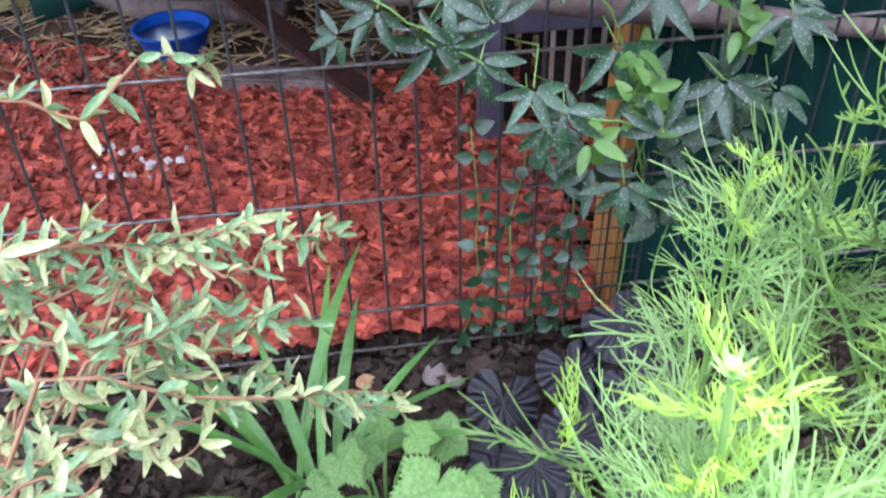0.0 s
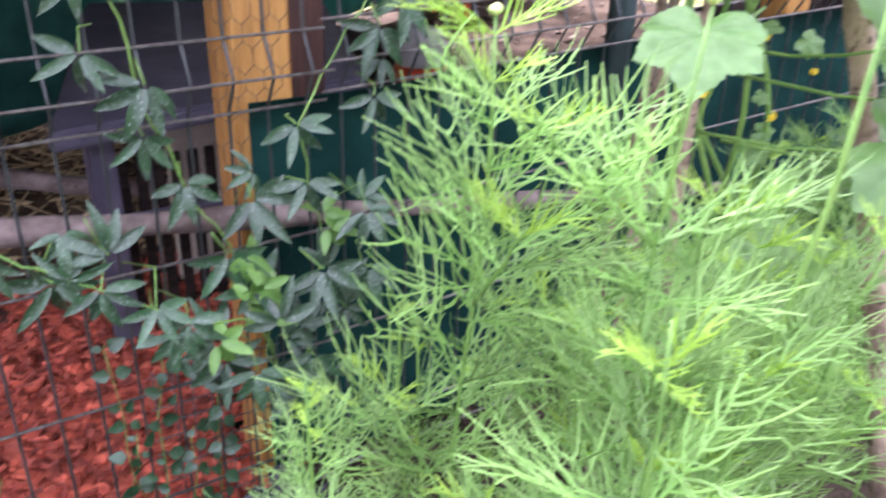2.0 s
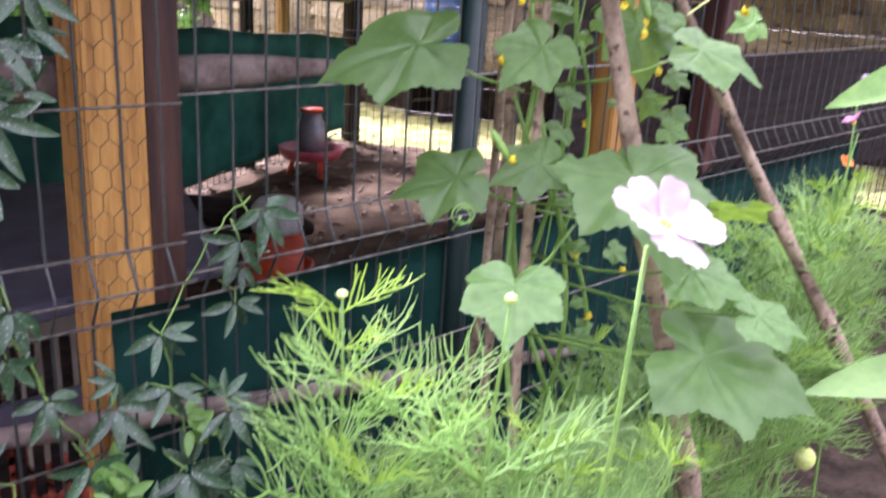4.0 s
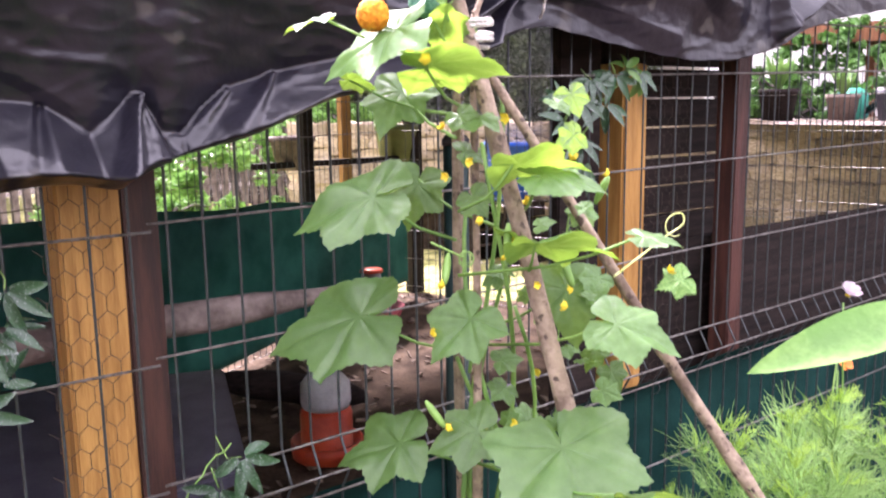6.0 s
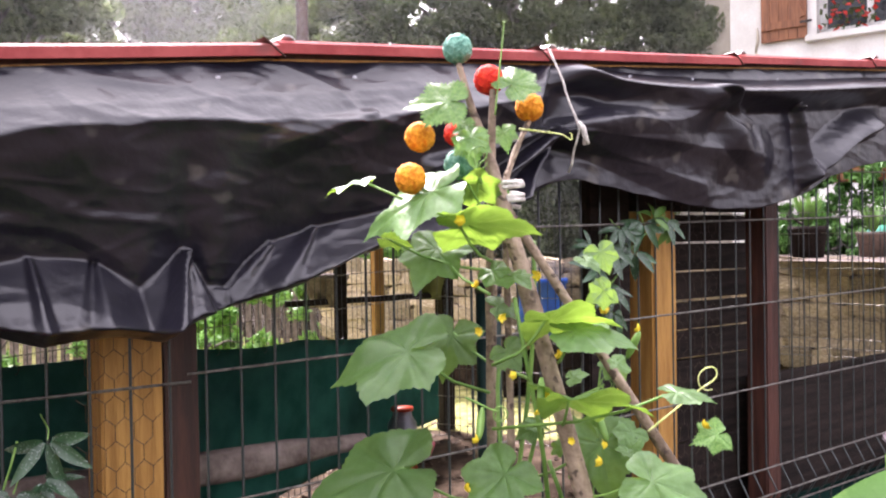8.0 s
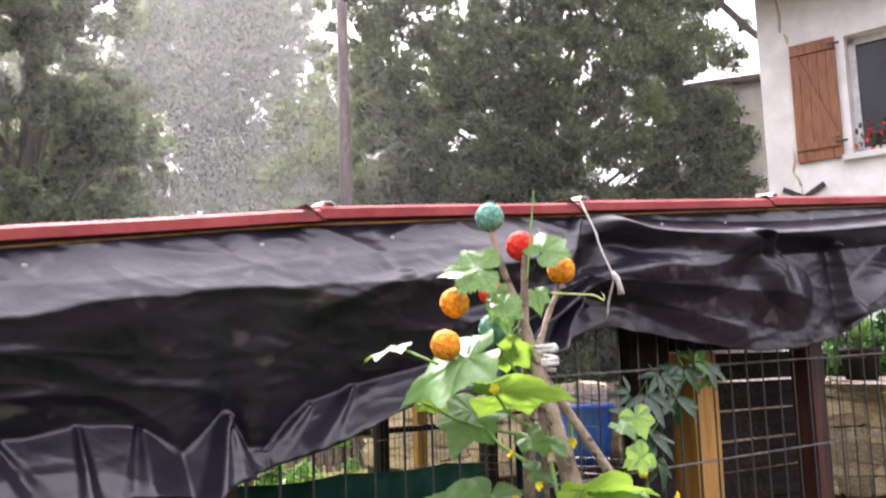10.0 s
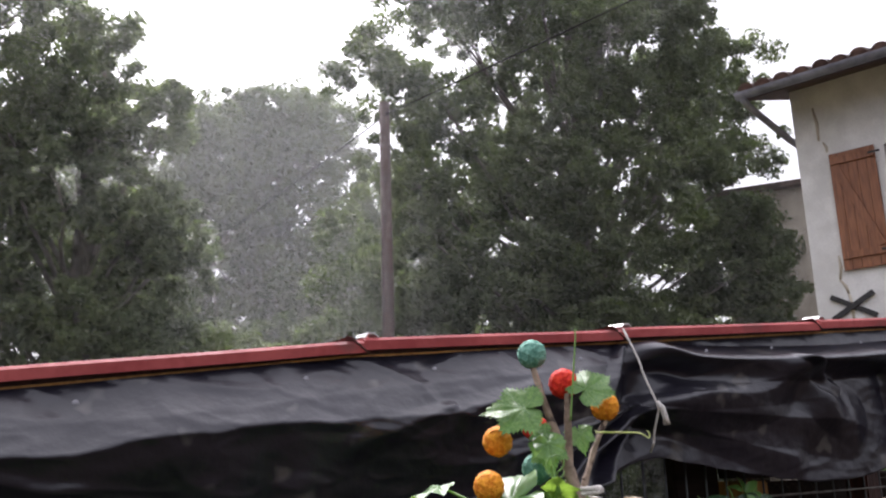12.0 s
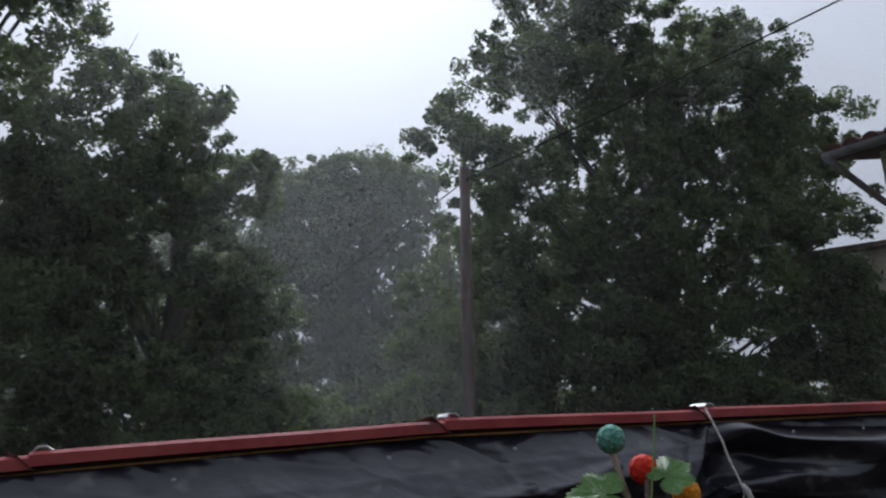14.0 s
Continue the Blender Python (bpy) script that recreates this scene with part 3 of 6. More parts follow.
def sheet_depth(x, z, v):
    """How far the sheet stands out from the fence at (x, z); v runs from the roof edge to the hem."""
    left = 1 / (1 + math.exp((x - 1.12) * 30))
    d = 0.020 + 0.020 * min(1.0, v * 6) + 0.006 * v
    lip = soft_list(BELLY, x)
    cuff = soft_list(CUFF, x)
    lip += 0.010 * noise.noise(Vector((x * 7, 3.1, 0))) + 0.004 * noise.noise(Vector((x * 23, 1.1, 0)))
    if z > lip:
        d += left * 0.068 * max(0.0, 1 - (z - lip) / 0.12) ** 1.75
    else:
        d += left * 0.068 * max(0.0, 1 - (lip - z) / max(0.09, (lip - cuff) * 1.02)) ** 0.9
    cuff, hem = lerp_list(CUFF, x), lerp_list(HEM, x)
    if x < 1.3 and z < cuff:
        w = min(1.0, (cuff - z) / max(0.03, cuff - hem))
        size = min(1.0, (cuff - hem) / 0.10)
        d += left * size * 0.088 * (w / 0.82 if w < 0.82 else 1 - 0.75 * (w - 0.82) / 0.18)
        for x0, z0, x1, z1, wd, amp in ((0.302, 1.388, 0.308, 1.281, 0.018, 0.018), (0.381, 1.384, 0.36, 1.30, 0.02, -0.012), (0.499, 1.398, 0.458, 1.277, 0.020, 0.030), (0.499, 1.398, 0.52, 1.31, 0.018, 0.018),
                                        (0.625, 1.40, 0.555, 1.335, 0.02, 0.016), (0.699, 1.425, 0.62, 1.345, 0.02, 0.014), (0.20, 1.38, 0.26, 1.295, 0.02, -0.014), (0.12, 1.385, 0.10, 1.30, 0.02, 0.016)):
            d += left * amp * crease(x, z, x0, z0, x1, z1, wd)
    for line, amp, above, below in FOLDS:
        d += amp * drape(x, z, line, 1.0, above, below)
    for x0, z0, x1, z1, w, amp in ((1.20, 1.6, 0.96, 1.45, 0.026, 0.035), (1.20, 1.6, 1.07, 1.45, 0.020, 0.03), (1.20, 1.61, 0.90, 1.52, 0.024, 0.022), (1.19, 1.72, 1.10, 1.60, 0.03, 0.02),
                                   (0.78, 1.60, 0.62, 1.54, 0.03, 0.008), (0.95, 1.64, 0.80, 1.585, 0.03, 0.008), (1.21, 1.61, 1.60, 1.675, 0.060, 0.020), (1.21, 1.60, 1.80, 1.585, 0.085, 0.030), (1.21, 1.59, 1.62, 1.510, 0.055, 0.016),
                                   (1.60, 1.71, 1.76, 1.655, 0.030, 0.026), (1.96, 1.70, 2.00, 1.54, 0.035, 0.034)):
        d += amp * crease(x, z, x0, z0, x1, z1, w)
    d -= 0.030 * bell(x, 1.205, 0.03) * bell(z, 1.6, 0.07)
    q = Vector((x * 5, z * 7, 0.3))
    calm = 0.45 + 0.55 * left
    d += calm * 0.011 * noise.noise(q) + calm * 0.0032 * noise.noise(q * 3.1) + 0.0009 * noise.noise(q * 8)
    s = Vector((x * 9 + z * 14, z * 22 - x * 5, 2.7))
    d += calm * 0.0035 * max(0.0, 1 - abs(noise.noise(s * 0.5)) * 5) + calm * 0.0012 * max(0.0, 1 - abs(noise.noise(s * 1.3)) * 4)
    return d


def hanging_sheet():
    verts, faces = [], []
    xs = [-2.2 + 2.2 * i / 110 for i in range(110)] + [2.5 * i / 820 for i in range(820)] + [2.5 + 2.3 * i / 110 for i in range(111)]
    nz = 128
    for x in xs:
        top, hem = roof_z(x) - 0.012, soft_list(HEM, x) + 0.004 * noise.noise(Vector((x * 14, 0, 0)))
        for j in range(nz + 1):
            v = j / nz
            z = top + (hem - top) * v
            verts.append((x, -0.012 - sheet_depth(x, z, v), z))
        last = verts[-1]
        verts.append((last[0], last[1] + 0.02, hem + 0.006))
        verts.append((last[0], last[1] + 0.03, hem + 0.03))
    n = nz + 3
    for i in range(len(xs) - 1):
        for j in range(n - 1):
            a = i * n + j
            faces.append((a, a + 1, a + n + 1, a + n))
    ob = thing("hanging_sheet", (0, -0.02, 1.6), "black plastic sheet hanging in folds from the run roof", "tarpaulin")
    raw("sheet", verts, faces, M_TARP, ob, smooth=True)
    for k in range(14):
        x = -1.7 + 0.278 * k + 0.03 * math.sin(k * 4.1)
        z = roof_z(x) - 0.040
        y = -0.012 - sheet_depth(x, z, (roof_z(x) - 0.012 - z) / (roof_z(x) - 0.012 - soft_list(HEM, x)))
        part("tack", moved(lathe([(0.0045, 0.0), (0.0042, 0.0012), (0.002, 0.0022)], 10), Matrix.Translation((x, y + 0.0004, z)) @ pose(0, 0, 0, 90, 0, 0)), M_ZINC, ob, "small pale roofing tack")
    return ob


hanging_sheet()
cord = thing("tie_cord", (1.2, -0.1, 1.74), "frayed white cord tying up the black sheet", "cord")
bar("cord", wobble((1.185, -0.065, 1.752), (1.205, -0.12, 1.60), 8, 0.008, 2) + wobble((1.205, -0.12, 1.595), (1.215, -0.08, 1.525), 6, 0.006, 4), 0.0024, M_ROPE, cord, sides=6)
bar("knot", [(1.200, -0.122, 1.612), (1.208, -0.126, 1.6), (1.214, -0.126, 1.585), (1.218, -0.124, 1.572)], [0.004, 0.006, 0.005, 0.007], M_ROPE, cord, sides=7)

# ---- distance: house, pole, trees ----
CORNER, ALONG, OUT = Vector((8.06, 4.79, 0)), Vector((0.328, -0.945, 0)), Vector((-0.945, -0.328, 0))


def house_m():
    """Local axes of the house front: x along the wall from its corner, y into the house."""
    return Matrix.Translation(CORNER) @ Matrix(((ALONG.x, -OUT.x, 0, 0), (ALONG.y, -OUT.y, 0, 0), (0, 0, 1, 0), (0, 0, 0, 1)))


def house():
    hm = house_m()
    ob = thing("house", CORNER, "white rendered house with wooden shutters and a tiled roof", "house")
    w0, w1, z0, z1 = 1.02, 1.98, 3.47, 4.74
    wall = None
    for k, (a, b, c, d) in enumerate(((0.13, w0, 0, 5.64), (w1, 9, 0, 5.64), (w0, w1, 0, z0), (w0, w1, z1, 5.64))):
        part("wall", moved(boxed(a, b, 0, 0.3, c, d), hm), M_RENDER, ob)
    bm = boxed(0.13, 0.43, 0.3, 3.0, 0, 5.62)
    for v in bm.verts:
        v.co.z += 0.33 * v.co.y if v.co.z > 5 else 0.0
    part("wall", moved(bm, hm), M_RENDER, ob)
    win = part("window", moved(boxed(w0, w1, 0.2, 0.215, z0, z1), hm), M_GLASS, ob, "dark glazed window")
    for a, b, c, d in ((w0, w0 + 0.07, z0, z1), (w1 - 0.07, w1, z0, z1), (w0, w1, z0, z0 + 0.07), (w0, w1, z1 - 0.07, z1), (1.47, 1.53, z0, z1)):
        part("window_frame", moved(boxed(a, b, 0.16, 0.2, c, d, 0.004), hm), M_WHITE, win)
    part("window_sill", moved(boxed(w0 - 0.1, w1 + 0.1, -0.07, 0.16, z0 - 0.08, z0 - 0.01, 0.008), hm), M_RENDER, win)
    for s0 in (0.47, 2.06):
        sh = part("shutter", moved(boxed(s0 + 0.001, s0 + 0.002, -0.03, -0.02, 3.6, 3.7), hm), M_SHUTTER, ob, "varnished brown plank shutter")
        for k in range(5):
            part("plank", moved(boxed(s0 + 0.093 * k, s0 + 0.093 * k + 0.091, -0.045, -0.018, 3.44, 4.75, 0.003), hm), M_SHUTTER, sh)
        for z in (3.56, 4.62):
            part("ledge", moved(boxed(s0 + 0.01, s0 + 0.455, -0.068, -0.046, z, z + 0.08, 0.003), hm), M_SHUTTER, sh)
            part("hinge", moved(boxed(s0 + 0.40, s0 + 0.52, -0.075, -0.069, z + 0.03, z + 0.055, 0.001), hm), M_IRON, sh)
        bm = boxed(-0.04, 0.04, -0.066, -0.047, -0.51, 0.51, 0.003)
        bmesh.ops.rotate(bm, cent=(0, 0, 0), matrix=Matrix.Rotation(radians(-21), 3, "Y"), verts=bm.verts)
        part("brace", moved(bm, hm @ Matrix.Translation((s0 + 0.232, 0, 4.13))), M_SHUTTER, sh)
    for a in (48, -48):
        bm = boxed(-0.25, 0.25, -0.03, -0.005, -0.028, 0.028, 0.004)
        bmesh.ops.rotate(bm, cent=(0, 0, 0), matrix=Matrix.Rotation(radians(a * 0.62), 3, "Y"), verts=bm.verts)
        part("wall_anchor", moved(bm, hm @ Matrix.Translation((0.50, 0.0 if a > 0 else -0.012, 3.06))), M_IRON, ob, "black iron cross wall anchor")
    # red geraniums on the sill
    v, f = [], []
    gv, gf = [], []
    q = random.Random(3)
    for k in range(90):
        p = hm @ Vector((w0 + 0.28 + q.uniform(-0.24, 0.3), 0.02 + q.uniform(-0.06, 0.06), z0 + q.uniform(0.02, 0.30)))
        blade_v, blade_f = (v, f) if k % 3 == 0 else (gv, gf)
        s = len(blade_v)
        a, b = Vector((q.gauss(0, 1), q.gauss(0, 1), q.gauss(0, 1))).normalized() * 0.035, Vector((q.gauss(0, 1), q.gauss(0, 1), q.gauss(0, 1))).normalized() * 0.03
        blade_v.extend((p - a, p + b, p + a, p - b))
        blade_f.append((s, s + 1, s + 2, s + 3))
    ger = raw("geranium", gv, gf, M_LEAF_OAK, ob, "geranium with red flowers on the sill")
    raw("bloom", v, f, material("red_petal", (0.5, 0.02, 0.015), (0.65, 0.05, 0.03), 30, 0.5, 0.0, 90), ger, "red flowers")
    # eaves: boards, gutter, tiles
    bm = boxed(-0.19, 9, -0.62, 3.0, 0, 0.05)
    for v in bm.verts:
        v.co.z += 5.42 + 0.33 * v.co.y + 0.2
    rf = part("roof", moved(bm, hm), M_BROWN, ob, "low tiled roof with dark eaves")
    bm = bmesh.new()
    for k in range(9):
        a = math.pi * k / 8
        for x in (-0.22, 9):
            bm.verts.new((x, -0.70 - 0.065 * math.cos(a), 5.47 - 0.075 * math.sin(a)))
    bm.verts.ensure_lookup_table()
    for k in range(8):
        bm.faces.new([bm.verts[i] for i in (2 * k, 2 * k + 1, 2 * k + 3, 2 * k + 2)])
    bmesh.ops.solidify(bm, geom=bm.faces[:], thickness=0.006)
    part("gutter", moved(bm, hm), M_ZINC, rf, "grey zinc gutter")
    bm = bmesh.new()
    n = 6
    for j, y in enumerate((-0.68, -0.22)):
        for k in range(n + 1):
            a = math.pi * k / n
            bm.verts.new((0.085 * math.cos(a), y, 0.07 * math.sin(a) + 0.33 * y))
    bm.verts.ensure_lookup_table()
    for k in range(n):
        bm.faces.new([bm.verts[i] for i in (k, k + 1, n + 1 + k + 1, n + 1 + k)])
    bmesh.ops.solidify(bm, geom=bm.faces[:], thickness=0.014)
    first = part("tile", moved(bm, hm @ Matrix.Translation((-0.12, 0, 5.745))), M_TILE, rf)
    for r in range(3):
        for k in range(26):
            if r or k:
                again(first, Matrix.Translation(ALONG * (0.2 * k + 0.01 * math.sin(k * 5)) - OUT * 0.42 * r + Vector((0, 0, 0.14 * r + 0.008 * math.sin(k * 3.3)))), rf)
    bar("downpipe", [hm @ Vector((-0.16, -0.68, 5.42)), hm @ Vector((-0.13, -0.60, 5.34)), hm @ Vector((0.08, -0.02, 5.04)), hm @ Vector((0.14, 0.12, 4.98))], 0.038, M_ZINC, rf, "grey zinc downpipe", sides=8)
    for a, b in (((0.36, 5.35), (0.38, 4.95)), ((0.42, 4.92), (0.45, 4.80)), ((0.42, 3.62), (0.40, 3.36)), ((0.40, 3.36), (0.47, 3.2)), ((0.47, 3.2), (0.48, 2.9))):
        bar("mortar_patch", [hm @ Vector((a[0], 0.010, a[1])), hm @ Vector(((a[0] + b[0]) / 2 + 0.015, 0.010, (a[1] + b[1]) / 2)), hm @ Vector((b[0], 0.010, b[1]))], [0.016, 0.024, 0.018], M_BEIGE, ob, "grey mortar repair on the wall", sides=6)
    return ob


house()
wing = thing("outbuilding", (18.0, 14.7, 0), "beige rendered building behind the oak", "building")
part("wall", moved(boxed(0, 7.6, 0, 11, 0, 8.6), pose(18.0, 14.7, 0, 0, 0, -55)), M_BEIGE, wing)
part("roof", moved(boxed(-0.3, 7.9, -0.3, 11.3, 8.6, 8.75, 0.02), pose(18.0, 14.7, 0, 0, 0, -55)), M_TILE, wing)

pole = thing("utility_pole", (6.13, 11.29, 0), "brown wooden utility pole carrying a cable", "utility pole")
bar("shaft", [(6.16, 11.29, 0), (6.13, 11.29, 4), (6.08, 11.29, 7.75)], [0.12, 0.105, 0.09], M_POLE, pole, sides=12)
bar("insulator", [(6.08, 11.24, 7.5), (6.08, 11.14, 7.52)], 0.03, M_IRON, pole)


def cable(a, b, sag):
    a, b = Vector(a), Vector(b)
    return [a.lerp(b, i / 16) - Vector((0, 0, 4 * sag * (i / 16) * (1 - i / 16))) for i in range(17)]


ob = thing("overhead_cable", (6.08, 11.14, 7.5), "thin black overhead cable on the pole", "cable")
bar("span", cable((6.08, 11.14, 7.5), (9.3, 0.3, 7.82), 0.06), 0.012, M_IRON, ob, sides=5)
bar("span", cable((6.08, 11.14, 7.5), (-1.0, 30, 3.2), 0.4), 0.012, M_IRON, ob, sides=5)


def oak(x, y, height, lobes, leaf, count, mat, label, seed, trunk=0.3, name="oak_tree"):
    """A tree: trunk and limbs that reach into lobes (x, y, z, radius) given from its foot, with a crown of small leaf clumps."""
    r = random.Random(seed)
    ob = thing(name, (x, y, 0), label, "tree")
    base = Vector((x, y, 0))
    v, f = [], []
    fork = base + Vector((0, 0, height * 0.3))
    tube(wobble(base, fork, 6, 0.15, seed) + wobble(fork, base + Vector((0.2, 0, height * 0.85)), 8, 0.4, seed + 1)[1:],
         [trunk * (1 - 0.068 * i) for i in range(13)], 8, v, f)
    for k, (lx, ly, lz, lr) in enumerate(lobes):
        if k % 4 or lz < height * 0.3:
            continue
        tip = base + Vector((lx, ly, lz))
        root, mid = base + Vector((0, 0, max(height * 0.2, lz * 0.6))), base + Vector((lx * 0.5, ly * 0.5, lz * 0.78))
        pts = [root.lerp(mid, i / 6).lerp(mid.lerp(tip, i / 6), i / 6) + 0.2 * noise.noise_vector(Vector((lx, ly, i * 0.5))) * (0 < i < 6) for i in range(7)]
        tube(pts, [trunk * 0.2 * (1 - i / 8) for i in range(7)], 5, v, f)
        for _ in range(4):
            q = tip + Vector((r.gauss(0, 1), r.gauss(0, 1), r.gauss(0, 0.8))).normalized() * lr * 0.95
            tube(wobble(pts[r.randint(3, 6)], q, 5, 0.2, r.random() * 9), [0.018, 0.015, 0.012, 0.008, 0.004], 4, v, f)
    raw("trunk", v, f, M_TRUNK, ob, smooth=True)
    total = sum(l[3] ** 2 for l in lobes)
    vs, fs = [], []
    rs = np.random.RandomState(seed)
    cents, sizes = [], []
    for lx, ly, lz, lr in lobes:
        m = int(count * lr * lr / total)
        sub = max(7, int(12 * lr))
        u = rs.normal(size=(sub, 3))
        u /= np.linalg.norm(u, axis=1)[:, None]
        heads = u * (lr * (0.55 + 0.5 * rs.random_sample((sub, 1)))) * (1, 1, 0.85)
        pick = rs.randint(0, sub, m)
        spread = rs.normal(size=(m, 3))
        spread /= np.linalg.norm(spread, axis=1)[:, None]
        spread *= (rs.random_sample((m, 1)) ** 0.5) * lr * 0.31 * (0.6 + 0.8 * rs.random_sample((sub, 1)))[pick]
        cents.append(heads[pick] + spread * (1, 1, 0.75) + np.array((x + lx, y + ly, lz)))
    c = np.concatenate(cents)
    n = len(c)
    a = rs.normal(size=(n, 3))
    a /= np.linalg.norm(a, axis=1)[:, None]
    b = np.cross(a, rs.normal(size=(n, 3)))
    b /= np.linalg.norm(b, axis=1)[:, None]
    s = leaf * (0.6 + 0.8 * rs.random_sample((n, 1)))
    nrm = np.cross(a, b) * s * 0.22
    quad = np.stack((c - a * s, c + b * s * 0.5 + nrm, c + a * s, c - b * s * 0.5 + nrm), 1).reshape(-1, 3)
    idx = np.arange(4 * n).reshape(-1, 4)
    me = bpy.data.meshes.new("crown")
    me.from_pydata(quad.tolist(), [], idx.tolist())
    me.materials.append(mat)
    hang(new("crown", me), ob)
    return ob


def lobes_in(seed, count, rx, ry, z0, z1, rad, shape=None):
    r = random.Random(seed)
    out = []
    while len(out) < count:
        x, y, t = r.uniform(-1, 1), r.uniform(-1, 1), r.random() ** 1.35
        out_by = max(0.05, math.hypot(x, y)) ** -0.38
        wide = shape(t) if shape else math.sin(math.pi * min(1, 0.18 + 0.82 * t)) ** 0.6
        if x * x + y * y > 1:
            continue
        out.append((x * out_by * rx * wide, y * out_by * ry * wide, z0 + (z1 - z0) * t, r.uniform(*rad)))
    return out


def full(t):
    """Width of a crown from its lowest leaves (0) to its top (1): broad to two thirds of its height, then domed."""
    if t < 0.15:
        return 0.7 + 2.0 * t
    return 1.0 if t < 0.6 else math.sqrt(1 - 0.8 * ((t - 0.6) / 0.4) ** 2)


oak(12.6, 14.2, 16, lobes_in(3, 330, 5.9, 2.7, 1.2, 14.4, (0.65, 1.2), full), 0.068, 400000, M_LEAF_OAK, "tall dark green oak in morning mist", 11, 0.35)
oak(1.55, 14.0, 10, lobes_in(8, 120, 2.15, 2.2, 1.0, 9.0, (0.5, 0.9), full), 0.064, 120000, M_LEAF_OAK, "dark green oak beside the run", 23, 0.3)
oak(-2.7, 14.5, 17, lobes_in(9, 160, 3.5, 2.6, 1.2, 16.2, (0.7, 1.15), full), 0.066, 190000, M_LEAF_OAK, "tall dark green oak beside the run", 29, 0.3)
oak(11.0, 33.0, 19, lobes_in(14, 190, 5.8, 3.0, 1.5, 17.2, (1.0, 1.75), full), 0.10, 250000, M_LEAF_OAK, "tall tree far off in the mist", 31, 0.3)
oak(15.6, 32.0, 15, lobes_in(15, 60, 5.5, 3.0, 1.5, 12.5, (1.4, 2.2), full), 0.13, 50000, M_LEAF_OAK, "broad tree far off in the mist", 37, 0.3)
oak(2.0, 34.0, 15, lobes_in(16, 60, 6, 3.0, 1.5, 12.5, (1.4, 2.2), full), 0.13, 50000, M_LEAF_OAK, "broad tree far off in the mist", 41, 0.3)
oak(3.2, 12.0, 5.0, lobes_in(17, 30, 2.4, 0.9, 0.8, 3.6, (0.4, 0.8), full), 0.05, 34000, M_LEAF_OAK, "dark green hedge bush under the oaks", 43, 0.06, "hedge_bush")
oak(6.7, 13.2, 5.0, lobes_in(19, 50, 1.9, 0.9, 0.8, 4.4, (0.4, 0.8), full), 0.052, 50000, M_LEAF_OAK, "dark green hedge bush behind the pole", 45, 0.06, "hedge_bush")
oak(9.6, 12.4, 4.6, lobes_in(18, 28, 2.6, 0.9, 0.8, 3.8, (0.4, 0.8), full), 0.05, 30000, M_LEAF_OAK, "dark green hedge bush under the oak", 47, 0.06, "hedge_bush")

for k, (x, y, w, h) in enumerate(((9.5, 20.0, 4.5, 5.2), (16.0, 19.5, 4.5, 6.0), (22.0, 18.5, 3.5, 5.5))):
    oak(x, y, h, lobes_in(90 + k, 45, w, 1.0, 0.6, h, (0.6, 1.1), full), 0.09, 36000, M_LEAF_OAK, "dark green hedge bush behind the oak", 95 + k, 0.08, "hedge_bush")


def haze_ribbons(y, depth, x0, x1, top, pitch, cover, seed):
    """Haze put into shape: a bank of hair-fine level pale ribbons, spread over some depth, that catch the light of the
    sky.
    """
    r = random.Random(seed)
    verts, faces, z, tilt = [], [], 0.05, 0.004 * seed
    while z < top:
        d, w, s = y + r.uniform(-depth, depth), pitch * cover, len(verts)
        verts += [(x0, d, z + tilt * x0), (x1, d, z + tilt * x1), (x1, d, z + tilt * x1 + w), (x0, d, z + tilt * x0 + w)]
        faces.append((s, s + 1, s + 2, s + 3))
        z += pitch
    return tagged(raw("mist", verts, faces, M_HAZE_RIBBON), "hair-fine pale ribbons standing in for mist between the trees", "mist", kind="stuff")


haze_ribbons(10.6, 0.02, -12, 26, 18, 0.0045, 0.072, 1)
haze_ribbons(19.0, 0.02, -16, 34, 24, 0.0065, 0.033, -2)
haze_ribbons(25.0, 0.02, -18, 40, 28, 0.0085, 0.036, 3)

# ---- inside the run ----
def log(name, pts, radii, mat, label, category, seed=0, sides=12):
    v, f = tube(pts, radii, sides)
    v = [p + 0.004 * noise.noise_vector(p * 30 + Vector((seed, 0, 0))) for p in v]
    return tagged(raw(name, v, f, mat, smooth=True), label, category)


log("rail_log", wobble((-1.4, 0.033, 0.815), (1.55, 0.033, 0.345), 26, 0.008, 3), [0.027 - 0.0006 * i + 0.003 * math.sin(i * 1.7) for i in range(26)], M_BARK,
    "bare grey branch laid along the foot of the fence", "log")
log("perch_log", wobble((-0.9, 0.178, 1.02), (0.93, 0.20, 1.015), 24, 0.012, 5), [0.031 + 0.002 * math.sin(i * 1.3) - (0.0 if i < 19 else 0.004 * (i - 19)) for i in range(24)], M_BARK,
    "thick bare branch used as a perch", "log")
log("fallen_branch", wobble((-0.95, 1.62, 0.10), (-0.12, 1.30, 0.05), 14, 0.06, 8), [0.05, 0.052, 0.05, 0.047, 0.046, 0.045, 0.044, 0.043, 0.042, 0.041, 0.04, 0.038, 0.036, 0.032], M_BARK,
    "thick grey fallen branch on the straw", "branch")
log("fallen_branch", wobble((-0.3, 1.52, 0.17), (0.9, 1.05, 0.09), 14, 0.05, 9), [0.035 - 0.0012 * i for i in range(14)], M_BARK, "grey crooked branch on the straw", "branch")
log("dark_log", wobble((1.42, 2.12, 0.24), (2.05, 1.95, 0.08), 10, 0.03, 4), [0.03, 0.05, 0.062, 0.065, 0.066, 0.066, 0.065, 0.06, 0.05, 0.03], M_BLACKWOOD, "dark rotting log lying on the run floor", "log")


